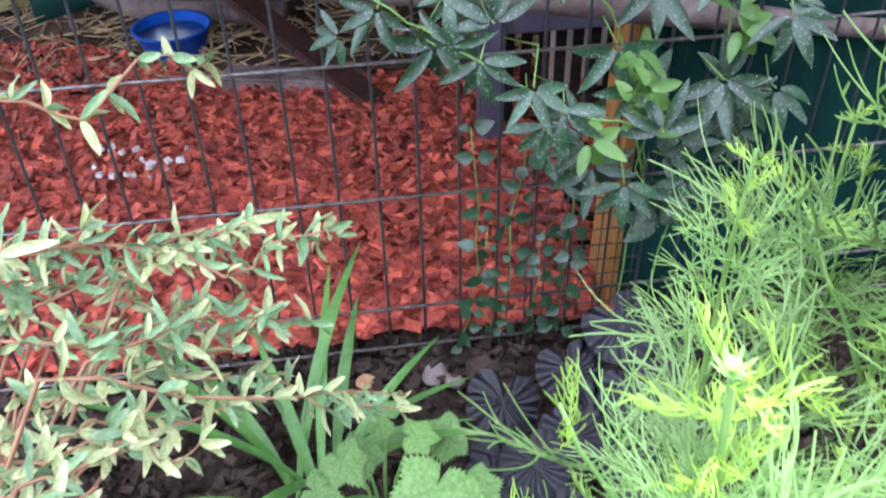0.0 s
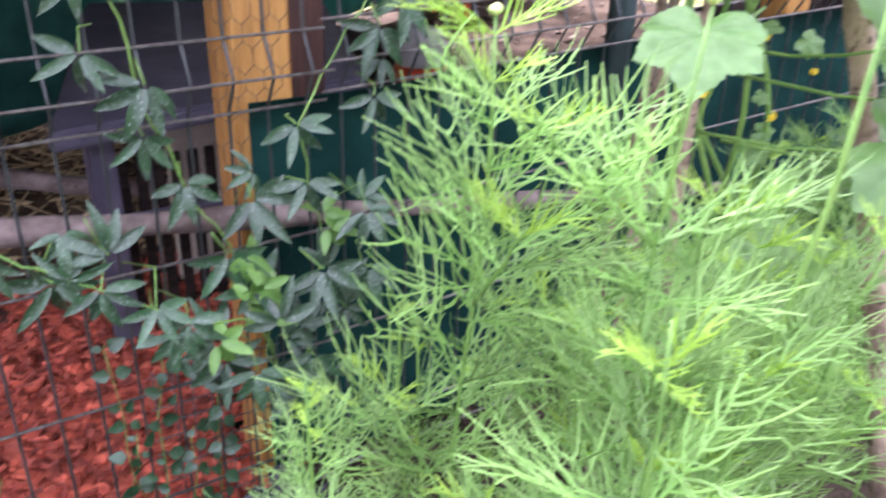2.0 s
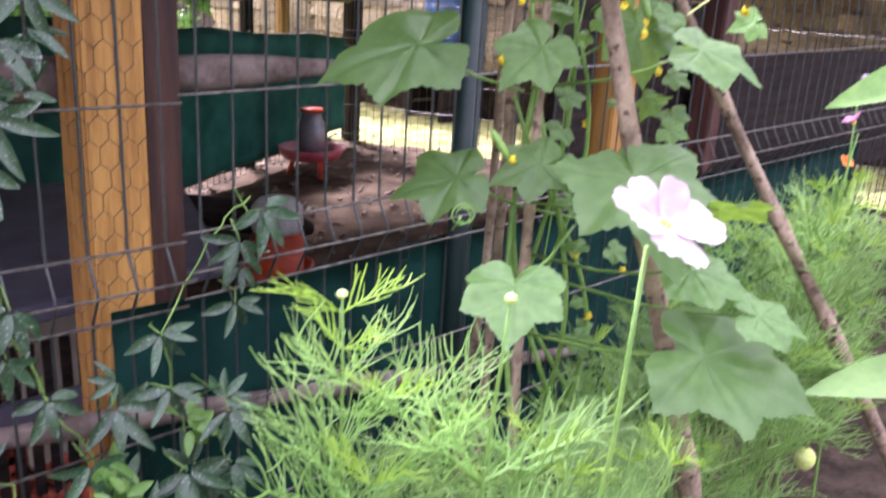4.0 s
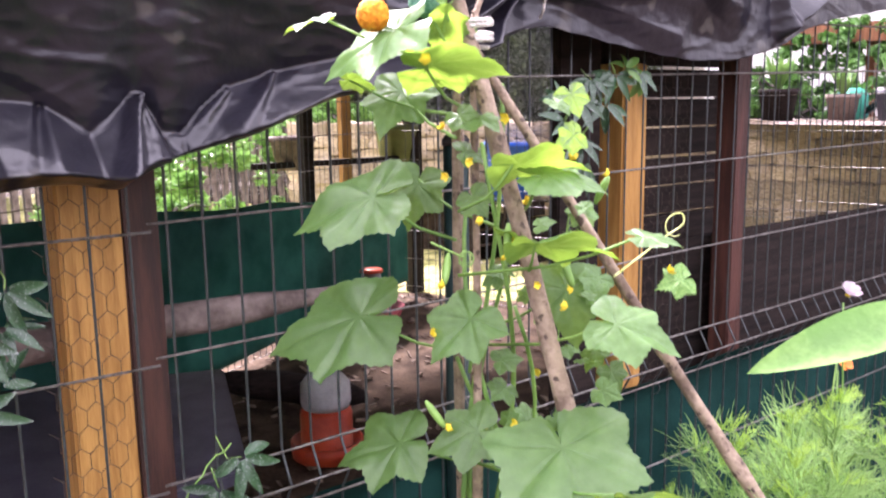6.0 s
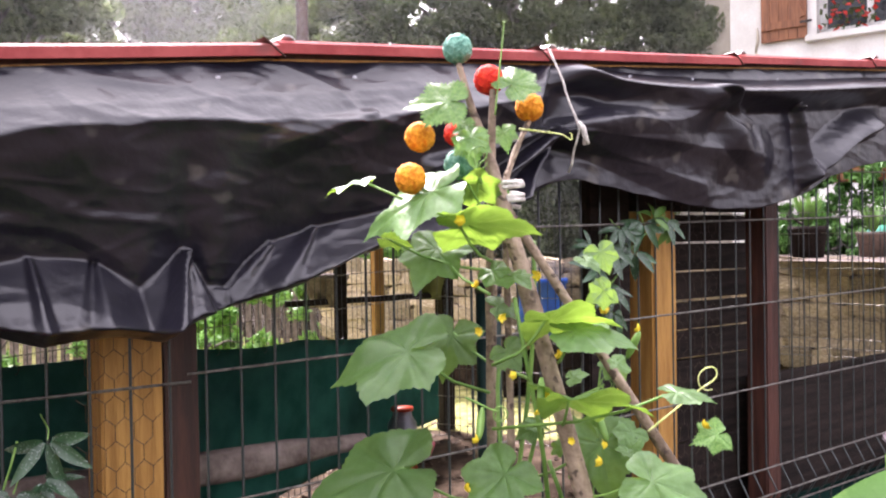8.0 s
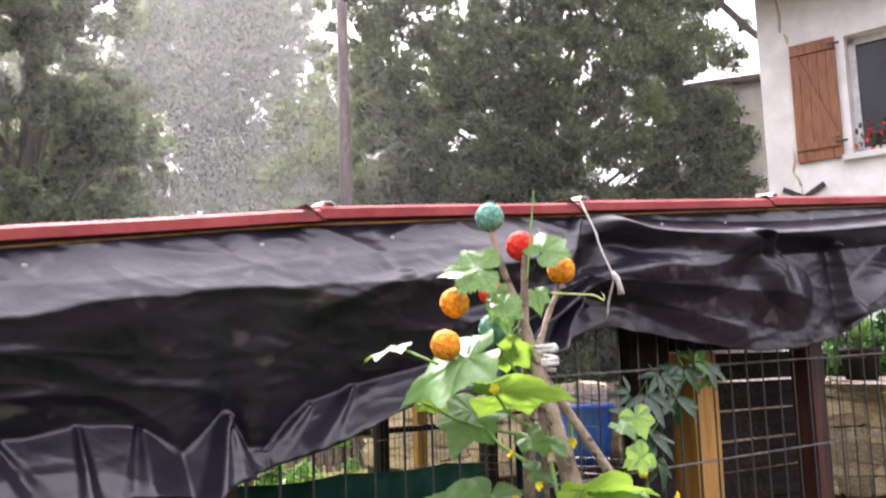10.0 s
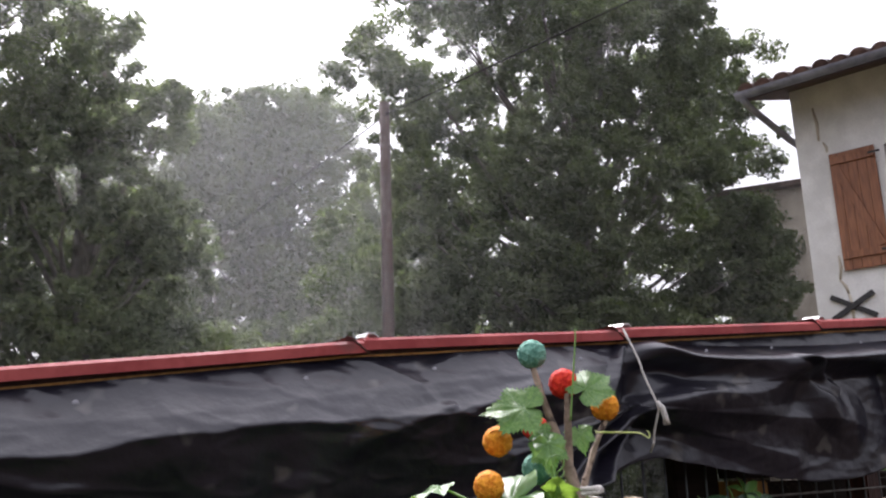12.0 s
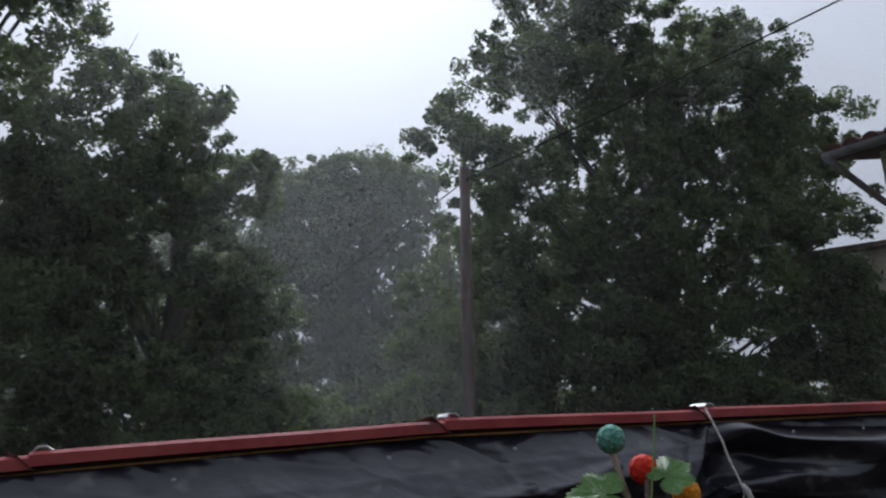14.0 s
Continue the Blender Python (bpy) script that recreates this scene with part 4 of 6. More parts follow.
def leaning_board():
    bm = boxed(-0.36, 0.36, -0.035, 0.035, -0.012, 0.012, 0.004)
    a, b = Vector((0.085, 0.80, 0.025)), Vector((-0.31, 1.30, 0.17))
    m = look((a + b) / 2, b) @ Euler((0, radians(90), radians(90))).to_matrix().to_4x4()
    d = (b - a).normalized()
    side = d.cross(Vector((0, 0, 1))).normalized()
    m = Matrix((( d.x, side.x, side.cross(d).x, (a.x + b.x) / 2), (d.y, side.y, side.cross(d).y, (a.y + b.y) / 2), (d.z, side.z, side.cross(d).z, (a.z + b.z) / 2), (0, 0, 0, 1)))
    tagged(part("leaning_board", moved(bm, m), M_BROWN), "dark brown weathered board leaning on a branch", "board")
    bm = boxed(-0.17, 0.17, -0.04, 0.04, 0.0, 0.035, 0.006)
    tagged(part("edging_plank", moved(bm, pose(-0.10, 0.93, 0.012, 0, 0, -14)), M_BARK), "flat grey weathered plank edging the mulch", "plank")


leaning_board()
tub = thing("blue_basin", (-0.40, 1.15, 0), "round blue plastic basin with water standing on mulch", "basin")
part("basin", moved(lathe([(0.085, 0.0), (0.095, 0.015), (0.118, 0.085), (0.127, 0.088), (0.127, 0.093), (0.112, 0.09), (0.09, 0.02), (0.02, 0.018)], 28), pose(-0.40, 1.18, 0.012) @ Matrix.Scale(0.8, 4)), M_BLUE, tub, smooth=True)
part("water", moved(lathe([(0.02, 0.062), (0.105, 0.064), (0.02, 0.0645)], 28), pose(-0.40, 1.18, 0.012) @ Matrix.Scale(0.8, 4)), M_WATER, tub, "still water", smooth=True)


def grey_table():
    ob = thing("garden_table", (0.7, 0.95, 0), "low slate-grey plastic table standing in the run", "table")
    bm = bmesh.new()
    top = [(0.22, 0.50), (0.90, 0.58), (1.16, 1.36), (0.52, 1.58)]
    up = [bm.verts.new((x, y, 0.535)) for x, y in top]
    lo = [bm.verts.new((x, y, 0.495)) for x, y in top]
    bm.faces.new(up)
    bm.faces.new(lo[::-1])
    for k in range(4):
        bm.faces.new((up[k], lo[k], lo[(k + 1) % 4], up[(k + 1) % 4]))
    bmesh.ops.bevel(bm, geom=bm.edges[:], offset=0.008, segments=2, affect="EDGES")
    part("tabletop", bm, M_GREYPLASTIC, ob)
    for x, y in ((0.32, 0.60), (0.61, 0.61), (0.60, 1.44), (1.06, 1.28)):
        part("leg", boxed(x - 0.026, x + 0.026, y - 0.026, y + 0.026, 0.0, 0.495, 0.006), M_GREYPLASTIC, ob)
    part("stretcher", boxed(0.345, 0.585, 0.60, 0.625, 0.25, 0.30, 0.004), M_GREYPLASTIC, ob)
    for k in range(7):
        part("slat", boxed(0.36 + 0.037 * k, 0.382 + 0.037 * k, 0.66, 0.672, 0.02, 0.40, 0.002), M_BLACKWOOD, ob)
    return ob


grey_table()
tagged(part("pale_board", boxed(0.50, 0.86, 0.80, 0.82, 0.012, 0.46, 0.004), M_BEIGE), "pale weathered board standing under the table", "board")

dr = thing("poultry_drinker", (1.70, 1.66, 0), "red-orange and white plastic poultry drinker", "drinker")
part("base", moved(lathe([(0.10, 0.0), (0.115, 0.01), (0.12, 0.06), (0.11, 0.062), (0.1, 0.03), (0.085, 0.028), (0.085, 0.15), (0.078, 0.17), (0.02, 0.172)], 24), pose(1.66, 1.60, 0.016) @ Matrix.Scale(1.2, 4)), M_ORANGE, dr, smooth=True)
part("jar", moved(lathe([(0.076, 0.173), (0.082, 0.19), (0.08, 0.25), (0.06, 0.275), (0.015, 0.282)], 24), pose(1.66, 1.60, 0.016) @ Matrix.Scale(1.2, 4)), M_WHITE, dr, "white water jar", smooth=True)
fd = thing("poultry_feeder", (2.78, 3.05, 0), "grey hopper feeder on red legs", "feeder")
part("hopper", moved(lathe([(0.07, 0.12), (0.09, 0.13), (0.085, 0.3), (0.06, 0.34), (0.055, 0.37), (0.02, 0.375)], 20), pose(2.78, 3.05, 0.016)), M_ZINC, fd, smooth=True)
part("tray", moved(lathe([(0.10, 0.1), (0.17, 0.11), (0.195, 0.17), (0.183, 0.172), (0.15, 0.13), (0.05, 0.128)], 24), pose(2.78, 3.05, 0.016)), M_TRAY, fd, "pinkish red feed tray", smooth=True)
for k in range(3):
    a = 2.1 * k + 0.4
    bar("leg", [(2.78 + 0.1 * math.cos(a), 3.05 + 0.1 * math.sin(a), 0.12), (2.78 + 0.13 * math.cos(a), 3.05 + 0.13 * math.sin(a), 0.016)], 0.014, M_ORANGE, fd, "red leg")
part("lid", moved(lathe([(0.03, 0.376), (0.07, 0.378), (0.066, 0.395), (0.02, 0.4)], 20), pose(2.78, 3.05, 0.016)), M_ORANGE, fd, "red lid", smooth=True)

# slanting rear fence of the run
REAR0, REARV = Vector((1.2, 2.55, 0)), Vector((0.878, 0.479, 0))
rear = fence_panel(0.0, 45, 0.0, "dark rigid wire panel at the back of the run")
rear_turn = math.degrees(math.atan2(REARV.y, REARV.x))
rear.matrix_basis = Matrix.Translation(REAR0) @ pose(0, 0, 0, 0, 0, rear_turn)
copy_thing(rear, Matrix.Translation(REAR0 - REARV * 2.5) @ pose(0, 0, 0, 0, 0, rear_turn))
copy_thing(rear, pose(3.50, 3.72, 0.0, 0, 0, -62))
copy_thing(rear, pose(4.68, 1.50, 0.0, 0, 0, -72))


def shade_net(name, a, b, top0, top1, hem0, hem1, label, seed=0, sag=0.02, out=0.012, mat=M_GREENNET):
    """A sheet of shade net between two plan points, with its own thickness and slack."""
    a, b = Vector(a), Vector(b)
    n = (b - a).normalized().cross(Vector((0, 0, 1)))
    verts, faces, nx, nz = [], [], 60, 14
    for side in (0, 0.003):
        for i in range(nx + 1):
            t = i / nx
            p = a.lerp(b, t)
            top = top0 + (top1 - top0) * t + 0.012 * noise.noise(Vector((t * 9, seed, 0))) - sag * abs(math.sin(t * 14))
            hem = hem0 + (hem1 - hem0) * t + 0.03 * noise.noise(Vector((t * 6, seed, 5)))
            for j in range(nz + 1):
                z = hem + (top - hem) * j / nz
                d = out * noise.noise(Vector((t * 12, z * 5, seed))) + side
                verts.append(p + n * d + Vector((0, 0, z)))
    m = (nx + 1) * (nz + 1)
    for s in (0, m):
        for i in range(nx):
            for j in range(nz):
                q = s + i * (nz + 1) + j
                f = (q, q + nz + 1, q + nz + 2, q + 1)
                faces.append(f if s else f[::-1])
    for i in range(nx):
        for j in (0, nz):
            q = i * (nz + 1) + j
            faces.append((q, q + nz + 1, q + nz + 1 + m, q + m))
    ob = thing(name, a, label, "shade net")
    raw("net", verts, faces, mat, ob, smooth=True)
    count = max(3, int((b - a).length / 0.33))
    for k in range(count):
        t = (k + 0.5) / count
        top = top0 + (top1 - top0) * t + 0.012 * noise.noise(Vector((t * 9, seed, 0))) - sag * abs(math.sin(t * 14)) - 0.012
        c = a.lerp(b, t) + Vector((0, 0, top))
        along = (b - a).normalized()
        ring = [c + (Vector((0, 0, 1)) * math.cos(u * 0.7) * 0.018 + n * (math.sin(u * 0.7) * 0.018 + 0.004) + along * 0.002 * math.sin(u)) for u in range(10)]
        bar("tie", ring, 0.0016, M_WIRE, ob, "black plastic tie", 5)
    return ob


shade_net("shade_net", REAR0 - REARV * 2.3 + Vector((0.02, -0.05, 0)), REAR0 + REARV * 2.62 + Vector((0.02, -0.05, 0)), 1.10, 0.76, 0.03, 0.13, "green shade net tied along the back fence, backlight in its colour", 3, mat=M_REARNET)
shade_net("shade_net", (0.432, 0.0565, 0), (3.0, 0.0565, 0), 0.69, 0.745, 0.015, 0.015, "green shade net covering the fence foot, darkened for shade", 9, 0.006, 0.002)
post("timber_post", 0.0, 0.08, 1.95, 2.03, 1.6, M_BLACKWOOD, "black post in the back fence of the run")
post("timber_post", 2.55, 2.61, 3.40, 3.46, 1.8, M_BLACKWOOD, "thin black post in the back fence")
tagged(part("yellow_post", boxed(3.14, 3.21, 3.96, 4.03, 0.0, 1.6, 0.005), M_PINE), "yellow wooden post behind the run", "post")
tagged(part("rear_rail", boxed(2.4, 3.62, 3.82, 3.86, 0.98, 1.02, 0.004), M_BLACKWOOD), "black wooden rail behind the run", "rail")
patch("lawn", -5.0, 7.0, 0.12, 9.0, M_LAWN, "yellow-green lawn beyond the run, sunlit tone in its colour", "lawn", 0.03, 40).matrix_basis = Matrix.Translation(REAR0) @ pose(0, 0, 0, 0, 0, rear_turn)
patch("lawn", -0.4, 4.0, 0.15, 3.6, M_LAWN, "yellow-green grass beside the run, sunlit tone in its colour", "lawn", 0.016, 30).matrix_basis = pose(3.50, 3.72, 0.0, 0, 0, -62)

for x, z, r, h, mat, label in ((2.74, 0.96, 0.155, 0.22, M_BARK, "weathered grey pot hung on the back fence"), (3.57, 0.97, 0.165, 0.27, M_OLIVE, "olive green plastic pot hung on the back fence")):
    ob = thing("hanging_pot", (x, 3.93, z), label, "hanging pot")
    part("pot", moved(lathe([(r * 0.72, 0), (r * 0.95, h * 0.84), (r, h * 0.85), (r, h), (r * 0.9, h), (r * 0.86, h * 0.85), (0.02, h * 0.84)], 20), pose(x, 3.93, z)), mat, ob, smooth=True)
    bar("hook", [(x, 3.93 - r * 0.97, z + h - 0.02), (x, 3.93 - r - 0.03, z + h + 0.06), (x, 3.93 - r - 0.01, z + h + 0.12)], 0.004, M_IRON, ob, "bent iron hook", 6)

# ---- retaining wall with pots beyond the run ----
WALL0, WALLV = Vector((4.0, 6.5, 0)), Vector((0.437, -0.899, 0))


def stone_wall():
    ob = thing("stone_wall", WALL0, "dry stone retaining wall of tan field stones", "stone wall")
    turn = math.degrees(math.atan2(WALLV.y, WALLV.x))
    wm = Matrix.Translation(WALL0) @ pose(0, 0, 0, 0, 0, turn)
    part("core", moved(boxed(0, 9, 0.03, 0.4, 0.0, 1.20), wm), M_SOIL, ob, "dark earth between the stones")
    kinds = []
    for k in range(6):
        bm = boxed(-0.5, 0.5, -0.5, 0.5, -0.5, 0.5, 0.12)
        for v in bm.verts:
            v.co += 0.17 * noise.noise_vector(v.co * 2 + Vector((k * 5, 0, 0)))
        me = bpy.data.meshes.new("stone")
        bm.to_mesh(me)
        bm.free()
        me.materials.append(M_STONE)
        kinds.append(me)
    r = random.Random(12)
    z, made = 0.42, 0
    while z < 1.18:
        h = r.uniform(0.09, 0.15)
        s = 0.0
        while s < 7.6 and made < 300:
            w = r.uniform(0.12, 0.36)
            st = new("stone", r.choice(kinds))
            st.matrix_basis = wm @ Matrix.Translation((s + w / 2, 0.02 + r.uniform(-0.015, 0.02), z + h / 2)) @ pose(0, 0, 0, r.uniform(-6, 6), r.uniform(-11, 11), r.uniform(-8, 8)) @ Matrix.Diagonal((w * 1.12, 0.14, h * r.uniform(1.0, 1.2), 1))
            hang(st, ob)
            s += w
            made += 1
        z += h
    return ob


stone_wall()
patch("terrace", 5.2, 8.0, 0.0, 4.2, M_BARK, "grey gravel terrace above the wall", "terrace", 0.0, 12).location = (0.6, 0, 1.20)


def pot(x, y, z, r, h, mat, label):
    ob = thing("flower_pot", (x, y, z), label, "flower pot")
    part("pot", moved(lathe([(r * 0.75, 0), (r * 0.95, h * 0.85), (r, h * 0.86), (r, h), (r * 0.9, h), (r * 0.86, h * 0.85), (0.02, h * 0.84)], 16), pose(x, y, z)), mat, ob, smooth=True)
    vs, fs = [], []
    q = random.Random(int(x * 100))
    for k in range(60):
        a, l = q.uniform(0, 6.3), q.uniform(0.6, 1.3) * h
        b = Vector((x, y, z + h * 0.85))
        d = Vector((math.cos(a), math.sin(a), 0)) * l * 0.5
        e = b + d + Vector((0, 0, l))
        w = Vector((-d.y, d.x, 0)).normalized() * 0.02
        s = len(vs)
        vs += [b, b.lerp(e, 0.55) + w, e, b.lerp(e, 0.55) - w]
        fs.append((s, s + 1, s + 2, s + 3))
    raw("foliage", vs, fs, M_YOUNG, ob)
    return ob


for k, (along, r, h, mat, label) in enumerate(((4.15, 0.13, 0.20, M_BLACKWOOD, "black plastic pot with light green leaves on the wall"), (4.5, 0.15, 0.24, M_BLACKWOOD, "wide black plastic pot with green leaves on the wall"),
                                              (4.95, 0.12, 0.19, M_TILE, "terracotta pot with green leaves on the wall"), (3.3, 0.15, 0.2, M_BLACKWOOD, "black plastic pot with green leaves on the wall"),
                                              (5.3, 0.14, 0.22, M_GREYPLASTIC, "grey plastic pot with green leaves on the wall"))):
    p = WALL0 + WALLV * along + Vector((0.899, 0.437, 0)) * 0.22
    pot(p.x, p.y, 1.215, r, h, mat, label)
can = thing("watering_can", (6.6, 2.2, 1.215), "green plastic watering can standing on the terrace", "watering can")
part("body", moved(lathe([(0.11, 0), (0.12, 0.02), (0.11, 0.2), (0.06, 0.24), (0.05, 0.24)], 16), pose(6.6, 2.2, 1.215)), material("mint_plastic", (0.03, 0.3, 0.2), (0.05, 0.4, 0.27), 9, 0.5, 0.1), can, smooth=True)
bar("spout", [(6.6, 2.1, 1.275), (6.6, 1.92, 1.395), (6.6, 1.86, 1.455)], [0.025, 0.018, 0.015], M_GREENNET, can)
crate = thing("wooden_crate", (4.95, 4.27, 0), "dark slatted wooden crate before the stone wall", "crate")
for k in range(4):
    for y in (4.04, 4.48):
        part("slat", boxed(4.70, 5.20, y, y + 0.02, 0.03 + 0.135 * k, 0.14 + 0.135 * k, 0.003), M_BLACKWOOD, crate)
part("lid", boxed(4.69, 5.21, 4.03, 4.51, 0.54, 0.564, 0.003), M_BLACKWOOD, crate)
for x in (4.71, 5.16):
    for y in (4.06, 4.45):
        part("corner_post", boxed(x, x + 0.03, y, y + 0.03, 0.0, 0.54, 0.003), M_BLACKWOOD, crate)
bk = thing("blue_tub", (4.95, 4.27, 0.566), "bright blue plastic tub standing on a crate", "tub")
part("tub", moved(lathe([(0.17, 0), (0.2, 0.25), (0.215, 0.44), (0.23, 0.45), (0.23, 0.49), (0.2, 0.49), (0.18, 0.25), (0.15, 0.03)], 24), pose(4.95, 4.27, 0.566)), M_BLUE, bk, smooth=True)
bb = thing("blue_barrel", (6.72, 1.55, 1.215), "tall bright blue plastic barrel on the terrace", "barrel")
part("barrel", moved(lathe([(0.13, 0), (0.16, 0.08), (0.16, 0.45), (0.13, 0.55), (0.05, 0.56)], 20), pose(6.72, 1.55, 1.215)), M_BLUE, bb, smooth=True)
tagged(part("timber_planter", moved(boxed(-0.8, 0.8, -0.15, 0.15, 0.0, 0.17, 0.01), pose(7.4, 3.1, 1.85, 0, 0, -64)), M_SHUTTER), "long reddish timber planter at the house wall", "planter")
for x, y in ((7.1, 3.6), (7.65, 2.6)):
    tagged(part("planter_leg", boxed(x - 0.04, x + 0.04, y - 0.04, y + 0.04, 1.20, 1.87, 0.004), M_SHUTTER), "short timber leg under the planter", "post")


def pickets():
    ob = thing("picket_fence", (2.6, 9.2, 0), "weathered grey picket fence beyond the lawn", "picket fence")
    first = None
    for k in range(40):
        m = Matrix.Translation((1.0 + 0.13 * k, 9.2, 0))
        if first is None:
            first = part("picket", boxed(0, 0.09, 0, 0.02, 0, 1.1, 0.003), M_BARK)
            first.matrix_basis = m
            hang(first, ob)
        else:
            again(first, m, ob)
    part("rail", boxed(1.0, 6.2, 9.225, 9.26, 0.75, 0.83, 0.003), M_BARK, ob)


pickets()
oak(3.4, 8.2, 1.4, lobes_in(61, 12, 1.6, 0.5, 0.25, 1.2, (0.25, 0.42)), 0.035, 9000, M_YOUNG, "light green garden shrub beyond the run", 63, 0.03, "garden_shrub")
oak(5.4, 8.0, 1.4, lobes_in(62, 10, 1.2, 0.5, 0.25, 1.3, (0.25, 0.42)), 0.035, 7000, M_YOUNG, "light green garden shrub beyond the run", 64, 0.03, "garden_shrub")
oak(7.2, 2.4, 1.9, lobes_in(67, 30, 0.35, 1.3, 1.3, 1.95, (0.15, 0.28)), 0.03, 16000, M_STRAP, "light green shrub on the terrace", 68, 0.03, "garden_shrub")
oak(2.1, 5.0, 1.5, lobes_in(71, 12, 0.9, 0.5, 0.3, 1.35, (0.25, 0.4)), 0.035, 9000, M_YOUNG, "light green garden shrub behind the run", 72, 0.03, "garden_shrub")
oak(-0.2, 4.6, 1.6, lobes_in(65, 10, 1.4, 0.5, 0.3, 1.4, (0.25, 0.42)), 0.035, 7000, M_YOUNG, "light green garden shrub behind the run", 66, 0.03, "garden_shrub")


# ---- leaf shapes ----
def leaf_pose(p, normal, tip):
    n = Vector(normal).normalized()
    y = Vector(tip)
    y = (y - n * y.dot(n)).normalized()
    x = y.cross(n)
    return Matrix(((x.x, y.x, n.x, p[0]), (x.y, y.y, n.y, p[1]), (x.z, y.z, n.z, p[2]), (0, 0, 0, 1)))


def lobed_leaf(seed, jag=0.018):
    """A broad five-lobed leaf one unit across, petiole at the origin side, tip towards +y."""
    shape = [(0, 1.24), (8, 1.06), (28, 0.80), (46, 0.92), (54, 1.00), (64, 0.86), (84, 0.70), (102, 0.82), (112, 0.88), (126, 0.76), (150, 0.62), (168, 0.48), (180, 0.08)]
    verts, faces, n, rings = [(0, 0, 0)], [], 90, 9
    for j in range(1, rings + 1):
        for k in range(n):
            a = 360 * k / n - 180
            r = 0.54 * lerp_list(shape, abs(a)) * (1 + jag * (1 if k % 2 else -1) * (j == rings) + 0.05 * noise.noise(Vector((a * 0.03, seed, 0))))
            q = r * j / rings
            x, y = q * math.sin(radians(a)), q * math.cos(radians(a))
            vein = min(abs(((abs(a) - c + 180) % 360) - 180) for c in (0, 55, 112))
            z = 0.10 * abs(x) - 0.40 * (x * x + 0.9 * max(0, y) ** 2) - 0.020 * math.exp(-((vein / 6.0) ** 2)) * min(1, j / 3) + 0.045 * noise.noise(Vector((x * 3, y * 3, seed)))
            z += 0.03 * (j / rings) ** 2 * math.sin(radians(a * 5 + seed * 70))
            z += 0.011 * noise.noise(Vector((x * 13, y * 13, seed)))
            verts.append((x, y, z))
    for k in range(n):
        faces.append((0, 1 + (k + 1) % n, 1 + k))
    for j in range(rings - 1):
        for k in range(n):
            a, b = 1 + j * n + k, 1 + j * n + (k + 1) % n
            faces.append((a, b, b + n, a + n))
    return verts, faces


def blade(length, width, bend, fold, verts, faces, m, cuts=6, blunt=0.0):
    """A narrow pointed leaf along +y, folded on its midrib."""
    s = len(verts)
    for i in range(cuts + 1):
        t = i / cuts
        w = width * (math.sin(math.pi * min(1, 0.06 + 0.94 * t ** (0.85 - blunt))) ** 0.8) * 0.5 + 0.0002
        y, z = length * t * (1 - 0.18 * bend * bend * t), -bend * length * t * t * 0.5
        for x, dz in ((-w, fold * w), (0, 0), (w, fold * w)):
            verts.append(m @ Vector((x, y, z + dz)))
    for i in range(cuts):
        for k in (0, 1):
            a = s + i * 3 + k
            faces.append((a, a + 1, a + 4, a + 3))


def palmate(seed, count=5, length=0.070, width=0.0178):
    r = random.Random(seed)
    v, f = [], []
    for k in range(count):
        a = (k - (count - 1) / 2) * (205 / count) + r.uniform(-8, 8)
        l = length * (1 - 0.10 * abs(k - (count - 1) / 2)) * r.uniform(0.85, 1.1)
        blade(l, width * r.uniform(0.85, 1.15), r.uniform(0.2, 0.9), 0.45, v, f, pose(0, 0, 0, r.uniform(-28, 18), r.uniform(-25, 25), a) @ Matrix.Translation((0, 0.006, 0)), 7)
    return v, f


def shape_mesh(name, vf, mat, smooth=True):
    me = bpy.data.meshes.new(name)
    me.from_pydata([tuple(v) for v in vf[0]], [], [tuple(f) for f in vf[1]])
    me.materials.append(mat)
    if smooth:
        me.polygons.foreach_set("use_smooth", [True] * len(me.polygons))
    return me


def leaf(name, me, m, parent, label=""):
    o = new(name, me)
    o.matrix_basis = m
    return hang(o, parent, label)


# ---- cucumber vine on its stick frame ----
def stick(points, radii, parent, seed):
    """A rough cut stick: uneven thickness, knots and stubs of side twigs."""
    q = random.Random(seed)
    pts, rad = [], []
    for i in range(len(points) - 1):
        for j in range(4):
            t = j / 4
            pts.append(Vector(points[i]).lerp(Vector(points[i + 1]), t))
            rad.append(radii[i] + (radii[i + 1] - radii[i]) * t)
    pts.append(Vector(points[-1]))
    rad.append(radii[-1])
    knots = [q.uniform(0, len(pts)) for _ in range(9)]
    rad = [r * (1 + 0.07 * noise.noise(Vector((i * 0.6, seed, 0))) + 0.30 * max(bell(i, k, 0.8) for k in knots)) for i, r in enumerate(rad)]
    v, f = tube(pts, rad, 12)
    v = [p + 0.06 * rad[min(len(rad) - 1, i // 12)] * noise.noise_vector(p * 90) for i, p in enumerate(v)]
    for k in knots[:5]:
        p, r = pts[min(len(pts) - 1, int(k))], rad[min(len(pts) - 1, int(k))]
        d = Vector((q.uniform(-1, 1), q.uniform(-1, 0.2), q.uniform(0.2, 0.9))).normalized()
        tube([p, p + d * r * 1.2, p + d * r * q.uniform(1.5, 2.0)], [r * 0.45, r * 0.38, r * 0.3], 6, v, f)
    return raw("pole", v, f, M_STICK, parent, "", True)


